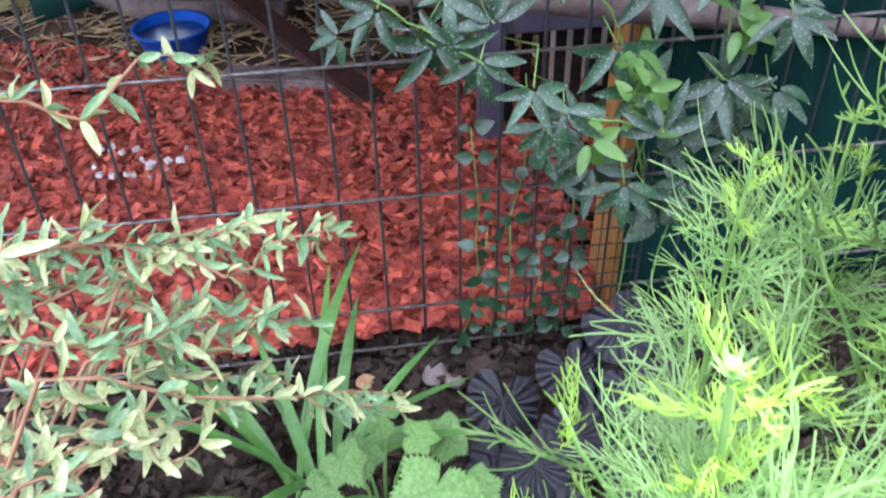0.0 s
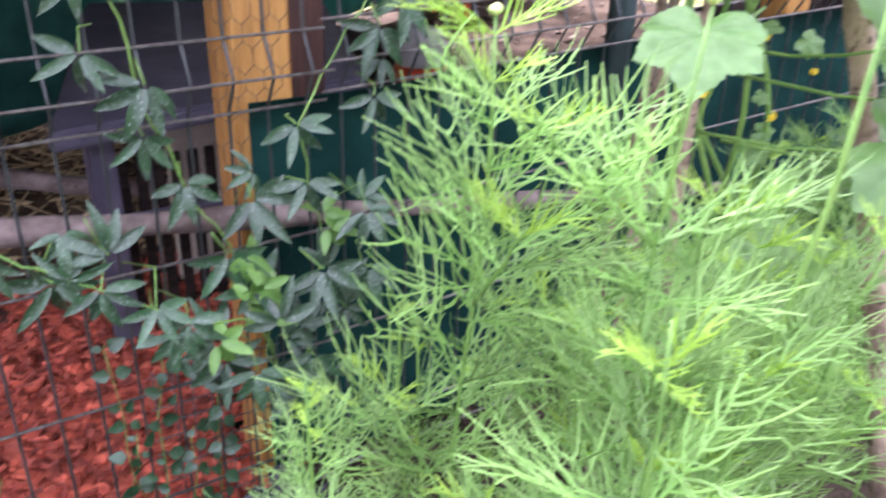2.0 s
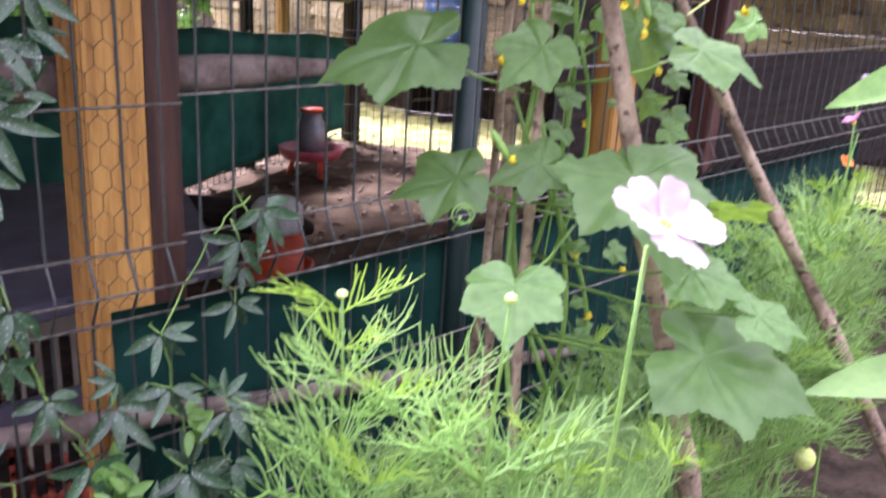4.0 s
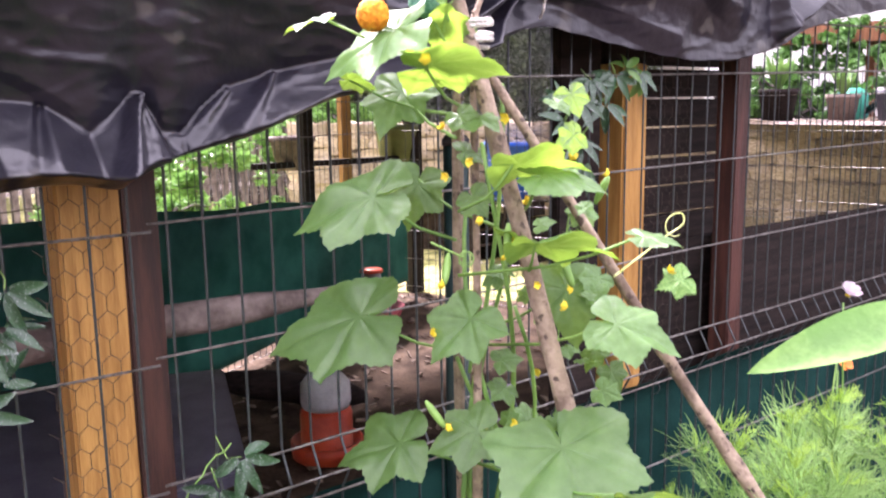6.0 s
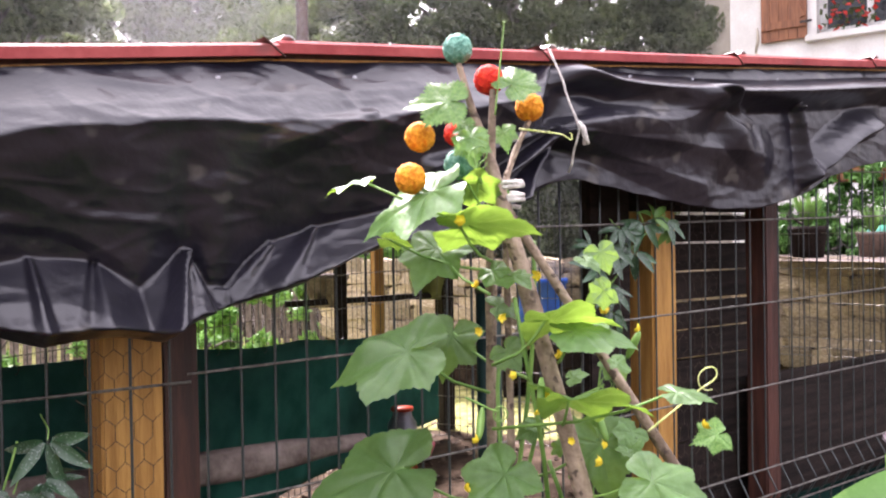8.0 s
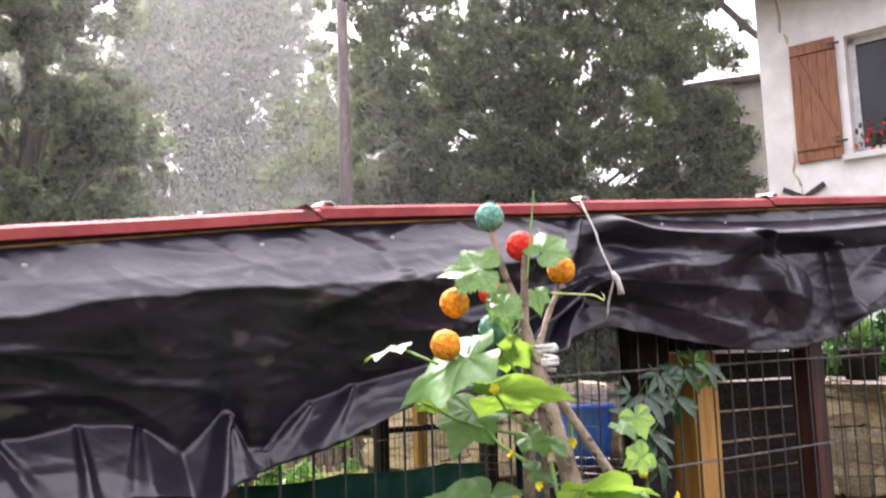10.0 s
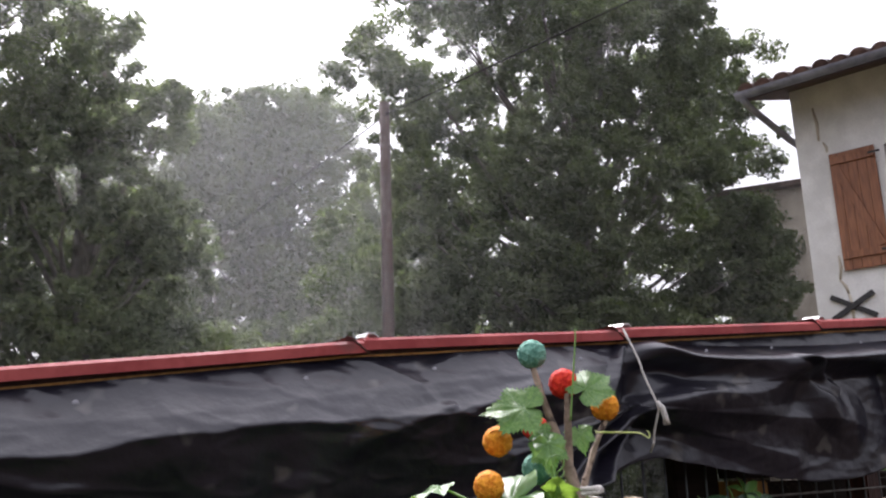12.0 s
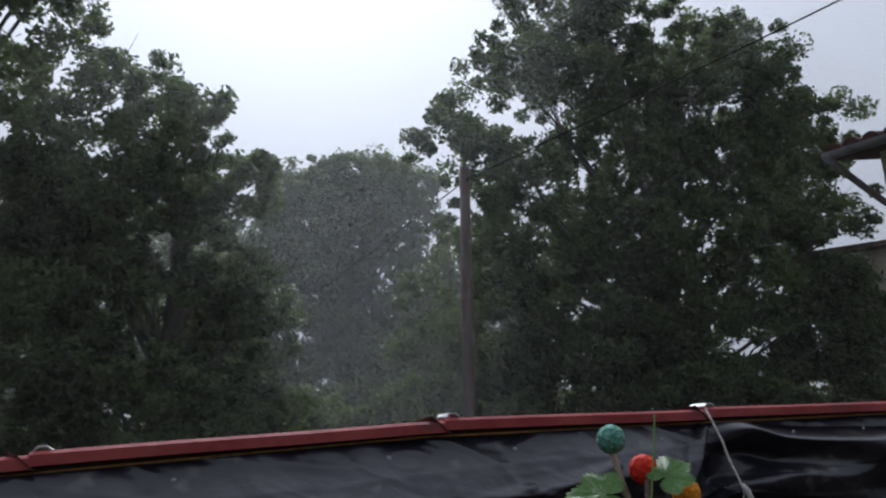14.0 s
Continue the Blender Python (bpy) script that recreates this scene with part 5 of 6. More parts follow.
rig = thing("stick_frame", (0.95, -0.4, 0), "tied bean-pole frame of rough hazel sticks", "plant support")
TOP = Vector((0.80, -0.40, 1.46))
stick([(0.768, -0.352, 1.635), (0.776, -0.366, 1.58), (0.790, -0.385, 1.51)] + wobble((0.797, -0.405, 1.45), (0.965, -0.80, 0.0), 14, 0.008, 1),
      [0.0040, 0.0045, 0.0055] + [0.0095 + 0.0006 * i for i in range(14)], rig, 1)
stick(wobble((0.802, -0.385, 1.462), (1.50, -0.99, 0.0), 14, 0.008, 6), [0.0055 + 0.0006 * i for i in range(14)], rig, 6)
stick(wobble((0.800, -0.385, 1.60), (0.86, -0.28, 0.0), 12, 0.015, 7), [0.0040 + 0.0005 * i for i in range(12)], rig, 7)
stick([(0.878, -0.364, 1.565), (0.846, -0.372, 1.52)] + wobble((0.812, -0.385, 1.47), (0.76, -0.48, 0.0), 12, 0.015, 9), [0.0035, 0.0036] + [0.0038 + 0.0005 * i for i in range(12)], rig, 9)
stick(wobble((0.86, -0.30, 1.36), (0.94, -0.16, 0.0), 12, 0.03, 13), [0.0045 + 0.0005 * i for i in range(12)], rig, 13)
coil = []
for k in range(60):
    a = k * 0.62
    coil.append(TOP + Vector((0.013 + 0.018 * math.cos(a), 0.002 + 0.018 * math.sin(a), -0.016 + 0.0006 * k + 0.004 * math.sin(a * 0.31))))
bar("lashing", coil, 0.0032, M_ROPE, rig, "white cord lashing", 5)

BALL_MESH = {}


def ball(x, y, z, colours, label, r=0.0195):
    if colours not in BALL_MESH:
        bm = bmesh.new()
        bmesh.ops.create_icosphere(bm, subdivisions=4, radius=r)
        for v in bm.verts:
            d = v.co.normalized()
            v.co += d * (0.0009 * math.sin(34 * d.x + 9 * d.y) * math.sin(31 * d.z + 7 * d.x) + 0.0010 * noise.noise(d * 14) + 0.0006 * noise.noise(d * 30))
        me = bpy.data.meshes.new("decorative_ball")
        bm.to_mesh(me)
        bm.free()
        me.polygons.foreach_set("use_smooth", [True] * len(me.polygons))
        c1, c2 = {"orange": ((0.62, 0.17, 0.005), (0.85, 0.36, 0.02)), "red": ((0.55, 0.012, 0.008), (0.75, 0.05, 0.015)), "mint": ((0.07, 0.22, 0.16), (0.2, 0.42, 0.32))}[colours]
        me.materials.append(material("wound_fibre_" + colours, c1, c2, 160, 0.75, 1.0, 420, depth=0.005, specular=0.3))
        BALL_MESH[colours] = me
    o = new("decorative_ball", BALL_MESH[colours])
    o.matrix_basis = pose(x, y, z, 40 * x, 70 * z, 300 * y)
    return tagged(o, label, "decorative ball", "balls on the bean poles")


ball(0.768, -0.352, 1.650, "mint", "small pale green fibre ball on a pole top")
ball(0.803, -0.372, 1.610, "red", "small glossy red fibre ball on a stick")
ball(0.878, -0.364, 1.581, "orange", "small orange fibre ball on a stick")
ball(0.722, -0.330, 1.536, "orange", "small orange fibre ball among vine leaves")
ball(0.690, -0.356, 1.480, "orange", "small orange fibre ball among vine leaves")
ball(0.765, -0.355, 1.500, "mint", "small green fibre ball half hidden by leaves")
ball(0.86, -0.22, 1.56, "red", "small red fibre ball behind the vine", 0.015)

vine = thing("cucumber_vine", (0.85, -0.42, 0), "cucumber vine with broad green leaves and yellow flowers", "vine")
CUKE = [shape_mesh("leaf", lobed_leaf(s), M_CUKE) for s in (1, 2, 3, 4)]
# x, y, z, width, then facing (turn from straight towards the garden, lift) and the way of the tip in the picture
LEAVES_HIGH = [(0.705, -0.378, 1.463, 0.155, -25, 52, 252), (0.647, -0.300, 1.479, 0.070, -40, 75, 285), (0.744, -0.331, 1.391, 0.100, 5, 45, 195), (0.755, -0.396, 1.470, 0.075, 25, 125, 140),
               (0.729, -0.418, 1.421, 0.135, 30, 115, 108), (0.792, -0.498, 1.307, 0.120, 30, 118, 98), (0.806, -0.526, 1.295, 0.110, 20, 72, 100), (0.675, -0.367, 1.267, 0.165, -10, 58, 272),
               (0.684, -0.313, 1.109, 0.195, -10, 57, 258), (0.790, -0.539, 1.219, 0.135, 20, 112, 112), (0.884, -0.605, 1.226, 0.068, 20, 80, 105), (0.858, -0.590, 1.125, 0.115, 15, 62, 130),
               (0.681, -0.315, 1.406, 0.050, 0, 120, 110)]
LEAVES_MID = [(0.771, -0.432, 1.115, 0.106, 0, 42, 215), (0.790, -0.297, 1.272, 0.095, 0, 25, 190), (0.885, -0.482, 1.144, 0.110, 10, 25, 170), (0.754, -0.398, 1.531, 0.046, 0, 35, 170)]
LEAVES_LOW = [(0.697, -0.379, 0.956, 0.130, -10, 57, 262), (0.757, -0.462, 0.982, 0.100, 0, 52, 250), (0.799, -0.565, 0.984, 0.200, 5, 64, 172), (0.531, -0.637, 0.930, 0.105, 0, 72, 180),
              (0.795, -0.687, 0.808, 0.195, 10, 66, 140), (0.817, -0.642, 0.889, 0.110, 10, 66, 130), (0.843, -0.717, 0.854, 0.090, 15, 66, 120), (0.777, -0.688, 0.979, 0.100, 25, 118, 130),
              (0.90, -0.62, 0.76, 0.13, 20, 66, 220), (0.74, -0.60, 0.68, 0.14, 0, 66, 180)]
r = random.Random(77)
for k, (x, y, z, w, turn, lift, tip) in enumerate(LEAVES_HIGH + LEAVES_MID + LEAVES_LOW):
    heading = radians(-140 + turn)
    n = Vector((math.cos(heading) * math.cos(radians(lift)), math.sin(heading) * math.cos(radians(lift)), math.sin(radians(lift))))
    right = Vector((0.8, -0.6, 0))
    t = right * math.sin(radians(tip)) + Vector((0, 0, math.cos(radians(tip))))
    m = leaf_pose((x, y, z), n, t)
    leaf("leaf", CUKE[k % 4], m @ Matrix.Scale(w, 4), vine)
    foot = m @ Vector((0, -0.06 * w, 0))
    grip = Vector((0.80 + 0.05 * math.sin(k * 2.3) + (0.06 * (1.46 - z)), -0.40 + 0.03 * math.cos(k * 1.7), z - 0.05 - 0.02 * r.random()))
    mid = foot.lerp(grip, 0.5) + Vector((0, 0, -0.012))
    bar("petiole", [foot, foot.lerp(mid, 0.5) + Vector((0, 0, -0.004)), mid, grip], [0.0016, 0.0018, 0.002, 0.0024], M_STEM, vine, sides=5)
for k in range(60):
    z = 0.62 + 0.78 * r.random()
    ang = r.uniform(0, 6.28)
    p = (0.83 + 0.12 * (1.45 - z) + 0.07 * math.cos(ang), -0.43 - 0.10 * (1.45 - z) + 0.07 * math.sin(ang), z)
    leaf("leaf", CUKE[k % 4], leaf_pose(p, (-0.5 + r.gauss(0, 0.4), -0.6 + r.gauss(0, 0.4), r.uniform(0.4, 1.4)), (r.gauss(0, 1), r.gauss(0, 1), -0.6)) @ Matrix.Scale(r.uniform(0.022, 0.052), 4), vine)
for k in range(7):
    pts = []
    for i in range(26):
        t = i / 25
        pts.append(Vector((0.83 + 0.04 * math.sin(t * 9 + k * 1.6) + 0.04 * (1 - t) * (k - 1), -0.40 + 0.035 * math.cos(t * 8 + k * 2), 0.0 + (1.40 - 0.07 * k) * t)))
    bar("main_stem", pts, [0.0052 - 0.0001 * i for i in range(26)], M_STEM, vine, sides=6)


def curl(a, b, turns, radius, seed):
    a, b = Vector(a), Vector(b)
    pts = []
    for i in range(36):
        t = i / 35
        grow = max(0.0, (t - 0.45) / 0.55)
        ang = grow * turns * 2 * math.pi + seed
        rad = radius * (1 - 0.55 * grow) * min(1, grow * 4)
        pts.append(a.lerp(b, min(1, t / 0.5)) + Vector((math.cos(ang) * rad * 0.8, -math.cos(ang) * rad * 0.6, math.sin(ang) * rad)))
    return pts


for k, (a, b, tn, rad) in enumerate((((0.93, -0.52, 1.16), (1.0, -0.56, 1.22), 0.8, 0.022), ((0.70, -0.45, 1.22), (0.735, -0.47, 1.20), 2, 0.012), ((0.88, -0.45, 1.2), (0.91, -0.47, 1.215), 2, 0.012),
                                     ((0.60, -0.48, 0.93), (0.535, -0.56, 0.975), 2, 0.014), ((0.79, -0.40, 1.56), (0.80, -0.41, 1.68), 0.2, 0.006), ((0.83, -0.40, 1.545), (0.93, -0.38, 1.545), 0.3, 0.012),
                                     ((0.76, -0.40, 1.46), (0.75, -0.42, 1.50), 1, 0.02))):
    bar("tendril", curl(a, b, tn, rad, k), [0.0014 - 0.00002 * i for i in range(36)], M_BUD if k in (0, 5) else M_STEM, vine, sides=5)


def little_flower(p, size, parent, mat=M_YELLOW, petals=5, name="flower", seed=0):
    q = random.Random(seed)
    v, f = [], []
    base = pose(*p, q.uniform(40, 110), q.uniform(-40, 40), q.uniform(0, 360))
    for k in range(petals):
        blade(size, size * 0.95, -0.5, 0.35, v, f, base @ pose(0, 0, 0, 30, 0, 360 / petals * k), 5, 0.35)
    return raw(name, v, f, mat, parent, "small yellow flower", True)


for k in range(22):
    z = r.uniform(0.75, 1.42)
    little_flower((0.80 + r.uniform(-0.12, 0.16) + 0.15 * (1.4 - z), -0.45 + r.uniform(-0.08, 0.06), z), r.uniform(0.007, 0.0115), vine, seed=k)
little_flower((0.985, -0.56, 1.165), 0.011, vine, seed=51)
little_flower((0.80, -0.47, 1.36), 0.011, vine, seed=52)
little_flower((0.70, -0.45, 1.425), 0.011, vine, seed=53)
bm = bmesh.new()
bmesh.ops.create_icosphere(bm, subdivisions=3, radius=0.017, matrix=Matrix.Translation((1.312, -0.620, 0.457)) @ Matrix.Diagonal((1, 1, 1.15, 1)))
part("fruit", bm, M_BUD, vine, "small round pale green fruit", True)
bar("petiole", [(1.312, -0.620, 0.475), (1.302, -0.620, 0.507), (1.00, -0.60, 0.537)], 0.0018, M_STEM, vine, sides=5)
for k, (x, y, z) in enumerate(((0.895, -0.52, 1.255), (0.80, -0.47, 1.235), (0.74, -0.43, 1.20), (0.87, -0.49, 1.19), (0.71, -0.42, 1.02))):
    d = Vector((r.uniform(-0.4, 0.4), r.uniform(-0.4, 0.2), 0.6 if k == 0 else -0.7)).normalized()
    bar("fruit", [Vector((x, y, z)) + d * 0.008 * i for i in range(6)], [0.002, 0.0042, 0.005, 0.005, 0.0045, 0.0025], M_STEM, vine, "tiny green cucumber", 8)
    little_flower(Vector((x, y, z)) + d * 0.043, 0.009, vine, seed=90 + k)
YOUNGLEAF = shape_mesh("leaf", lobed_leaf(9, 0.07), M_YOUNG)
for x, y, z, w, tip in ((0.735, -0.376, 1.576, 0.085, 275), (0.815, -0.405, 1.600, 0.07, 40), (0.76, -0.389, 1.526, 0.055, 175), (0.76, -0.385, 1.545, 0.035, 250), (0.83, -0.365, 1.545, 0.045, 170), (0.80, -0.375, 1.47, 0.05, 120), (1.0, -0.57, 1.155, 0.05, 250)):
    n = Vector((-0.45, -0.65, 0.55))
    t = Vector((0.8, -0.6, 0)) * math.sin(radians(tip)) + Vector((0, 0, math.cos(radians(tip))))
    leaf("leaf", YOUNGLEAF, leaf_pose((x, y, z), n, t) @ Matrix.Scale(w, 4), vine)

# ---- passion vine on the fence ----
def beaded(seed):
    """A palmate leaf wet with beads of rain, part of their glint put in the bead colour."""
    v, f = palmate(seed, 5)
    leaf_faces, q = len(f), random.Random(seed + 50)
    for _ in range(90):
        a, b, c, d = f[q.randrange(leaf_faces)]
        p = v[a].lerp(v[b], q.random()).lerp(v[d].lerp(v[c], q.random()), q.random())
        n = (v[b] - v[a]).cross(v[d] - v[a]).normalized()
        e, r = n.orthogonal().normalized(), q.uniform(0.0005, 0.0013)
        g, k = n.cross(e), len(v)
        v += [p + (e * math.cos(i * 1.0472) + g * math.sin(i * 1.0472)) * r for i in range(6)] + [p + (e * math.cos(i * 1.0472) + g * math.sin(i * 1.0472)) * r * 0.6 + n * r * 0.55 for i in range(6)] + [p + n * r * 0.75]
        f += [(k + i, k + (i + 1) % 6, k + 6 + (i + 1) % 6, k + 6 + i) for i in range(6)] + [(k + 6 + i, k + 6 + (i + 1) % 6, k + 12) for i in range(6)]
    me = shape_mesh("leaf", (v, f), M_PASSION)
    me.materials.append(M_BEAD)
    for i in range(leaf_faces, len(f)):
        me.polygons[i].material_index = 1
    return me


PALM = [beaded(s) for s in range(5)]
PALM_YOUNG = [shape_mesh("leaf", palmate(40 + s, 5, 0.045, 0.017), M_YOUNG) for s in range(2)]


def passion(name, spots, young, strands, label, base):
    ob = thing(name, base, label, "climbing vine")
    q = random.Random(int(base[0] * 100) + 3)
    for k, (x, y, z) in enumerate(spots):
        n = Vector((q.uniform(-0.5, 0.1), -1, q.uniform(0.1, 0.9)))
        t = Vector((q.uniform(-0.6, 0.6), -0.2, -1 if q.random() < 0.8 else 0.5))
        s = q.uniform(0.75, 1.05)
        leaf("leaf", PALM[k % 5], leaf_pose((x, y, z), n, t) @ Matrix.Scale(s, 4), ob)
        if k % 5 == 0:
            p = (x + q.uniform(-0.045, 0.045), y * q.uniform(0.5, 1), z + q.uniform(-0.05, 0.04))
            leaf("leaf", PALM[(k + 2) % 5], leaf_pose(p, Vector((q.uniform(-0.7, 0.4), -1, q.uniform(0, 1))), Vector((q.uniform(-1, 1), -0.2, q.uniform(-1, 0.4)))) @ Matrix.Scale(q.uniform(0.55, 0.85), 4), ob)
        bar("petiole", [(x, y, z), (x + q.uniform(-0.02, 0.02), y * 0.6, z + q.uniform(-0.01, 0.03)), (x + q.uniform(-0.03, 0.03), -0.008, z + q.uniform(-0.03, 0.03))], 0.0012, M_STEM, ob, sides=4)
    for k, (x, y, z) in enumerate(young):
        leaf("leaf", PALM_YOUNG[k % 2], leaf_pose((x, y, z), Vector((q.uniform(-0.4, 0.2), -1, q.uniform(0.2, 1))), Vector((q.uniform(-1, 1), 0, q.uniform(-1, 0.6)))), ob, "light green young leaf")
    for k, pts in enumerate(strands):
        path = []
        for a, b in zip(pts, pts[1:]):
            path += wobble(a, b, 7, 0.012, k + a[0])[:-1]
        path.append(Vector(pts[-1]))
        bar("stem", path, 0.0017, M_STEM, ob, sides=5)
    return ob


SPOTS_A = [(0.066, -0.07, 0.595), (0.128, -0.07, 0.548), (0.177, -0.09, 0.534), (0.23, -0.13, 0.515), (0.262, -0.15, 0.495), (0.468, -0.10, 0.49), (0.385, -0.14, 0.45), (0.535, -0.10, 0.565),
           (0.247, -0.06, 0.951), (0.215, -0.06, 0.912), (0.268, -0.06, 1.004), (0.202, -0.06, 0.815), (0.267, -0.06, 0.77), (0.257, -0.06, 0.708), (0.30, -0.06, 0.638), (0.385, -0.06, 0.60),
           (0.458, -0.05, 0.689), (0.547, -0.06, 0.565), (0.487, -0.06, 0.467), (0.433, -0.08, 0.396)]
SPOTS_B = [(0.196, -0.07, 0.568), (0.313, -0.08, 0.412), (0.257, -0.09, 0.443), (0.393, -0.05, 0.46), (0.623, -0.05, 0.847), (0.585, -0.05, 0.806), (0.57, -0.06, 0.715), (0.146, -0.07, 0.544),
           (0.35, -0.05, 0.52), (0.52, -0.06, 0.39), (0.46, -0.07, 0.33), (0.40, -0.08, 0.33), (0.56, -0.06, 0.45), (0.323, -0.04, 1.151), (0.306, -0.04, 1.025), (0.28, -0.05, 1.09),
           (0.33, -0.06, 0.36), (0.29, -0.05, 0.33), (0.44, -0.05, 0.24), (0.50, -0.05, 0.28)]
q = random.Random(19)
SPOTS_B += [(q.uniform(0.24, 0.66), q.uniform(-0.11, -0.04), q.uniform(0.26, 0.62)) for _ in range(3)]
SPOTS_C = [(1.362, -0.03, 1.38), (1.441, -0.03, 1.372), (1.362, -0.03, 1.30), (1.541, -0.03, 1.435), (1.40, -0.03, 1.42), (1.47, -0.03, 1.43), (1.33, -0.03, 1.34), (1.38, -0.03, 1.25)]
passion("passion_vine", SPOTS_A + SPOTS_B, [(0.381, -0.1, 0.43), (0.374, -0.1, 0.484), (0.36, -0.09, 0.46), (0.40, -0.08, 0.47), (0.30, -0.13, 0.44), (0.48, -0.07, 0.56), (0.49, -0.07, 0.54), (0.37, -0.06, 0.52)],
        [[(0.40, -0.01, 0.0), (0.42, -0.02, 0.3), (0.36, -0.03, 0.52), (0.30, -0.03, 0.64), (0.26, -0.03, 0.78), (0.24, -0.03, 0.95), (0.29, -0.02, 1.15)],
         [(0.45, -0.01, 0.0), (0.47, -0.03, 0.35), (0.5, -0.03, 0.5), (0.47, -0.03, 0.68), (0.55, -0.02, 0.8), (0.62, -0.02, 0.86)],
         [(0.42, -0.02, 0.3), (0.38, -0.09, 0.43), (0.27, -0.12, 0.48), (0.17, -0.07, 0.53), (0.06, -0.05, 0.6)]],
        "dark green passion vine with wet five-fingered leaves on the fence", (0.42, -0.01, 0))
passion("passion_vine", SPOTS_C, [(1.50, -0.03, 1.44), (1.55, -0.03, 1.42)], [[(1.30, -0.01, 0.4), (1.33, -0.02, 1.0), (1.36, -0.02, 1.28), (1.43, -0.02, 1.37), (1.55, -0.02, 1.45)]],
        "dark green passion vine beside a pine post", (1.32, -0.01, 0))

# small climbing weed with round leaflets low on the fence
weed = thing("climbing_weed", (0.24, -0.02, 0), "small climbing weed with round green leaflets on the fence", "weed")
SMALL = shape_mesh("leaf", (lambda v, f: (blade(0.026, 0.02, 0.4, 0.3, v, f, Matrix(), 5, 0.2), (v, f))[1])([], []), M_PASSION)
q = random.Random(8)
for s in range(5):
    x0 = 0.17 + 0.035 * s
    pts = wobble((x0 + q.uniform(-0.02, 0.02), -0.012, 0.01), (x0 + q.uniform(-0.04, 0.04), -0.016, q.uniform(0.22, 0.42)), 9, 0.025, s)
    bar("stem", pts, 0.001, M_STEM, weed, sides=4)
    for k in range(1, 9):
        for sd in (-1, 1):
            leaf("leaf", SMALL, leaf_pose(pts[k] + Vector((0.004 * sd, -0.004 - 0.02 * q.random(), q.uniform(-0.012, 0.012))), (q.uniform(-0.8, 0.8), -1, q.uniform(0, 1)), (sd * q.uniform(0.3, 1), -0.2, q.uniform(-1, 0.6))) @ Matrix.Scale(q.uniform(0.5, 1.1), 4), weed)


# ---- cosmos ----
def feather(seed, length=0.10):
    """A finely divided cosmos leaf along +y, of narrow threads."""
    q = random.Random(seed)
    v, f = [], []

    def thread(a, d, l, w, swing):
        """One curved narrow segment; returns its points."""
        d = Vector(d).normalized()
        side = d.cross(Vector((0, 0, 1))).normalized()
        n, s, out = 5, len(v), []
        for i in range(n + 1):
            t = i / n
            p = Vector(a) + d * l * t + (side * swing[0] + Vector((0, 0, swing[1]))) * l * t * t
            ww = w * (1 - 0.4 * t) * 0.5
            v.extend((p - side * ww, p + Vector((0, 0, ww)), p + side * ww))
            out.append(p)
        for i in range(n):
            for k in (0, 1):
                b = s + i * 3 + k
                f.append((b, b + 1, b + 4, b + 3))
        return out

    spine = thread((0, 0, 0), (q.uniform(-0.1, 0.1), 1, 0.15), length, 0.0031, (q.uniform(-0.25, 0.25), q.uniform(-0.30, 0.30)))
    n = 6
    for i in range(n):
        x = (0.10 + 0.86 * i / (n - 1)) * 5
        base = spine[int(x)].lerp(spine[min(5, int(x) + 1)], x - int(x))
        for sd in (-1, 1):
            l1 = length * q.uniform(0.40, 0.68) * (1.0 if 0 < i < n - 1 else 0.75)
            d = Vector((sd * q.uniform(0.55, 1.0), q.uniform(0.45, 1.0), q.uniform(-0.25, 0.6)))
            arm = thread(base, d, l1, 0.0028, (-sd * q.uniform(0.25, 0.9), q.uniform(-0.15, 0.55)))
            for u in (2, 3):
                if q.random() < 0.32:
                    d2 = (arm[u + 1] - arm[u]).normalized() + Vector((q.choice((-1, 1)) * q.uniform(0.4, 0.9), q.uniform(-0.1, 0.5), q.uniform(-0.4, 0.5)))
                    thread(arm[u], d2, l1 * q.uniform(0.45, 0.8), 0.0025, (q.uniform(-0.6, 0.6), q.uniform(-0.3, 0.5)))
    return v, f


FEATHER = [shape_mesh("leaf", feather(s), M_COSMOS) for s in range(8)]
FEATHER_Y = [shape_mesh("leaf", feather(20 + s, 0.05), M_COSMOS_Y) for s in range(3)]


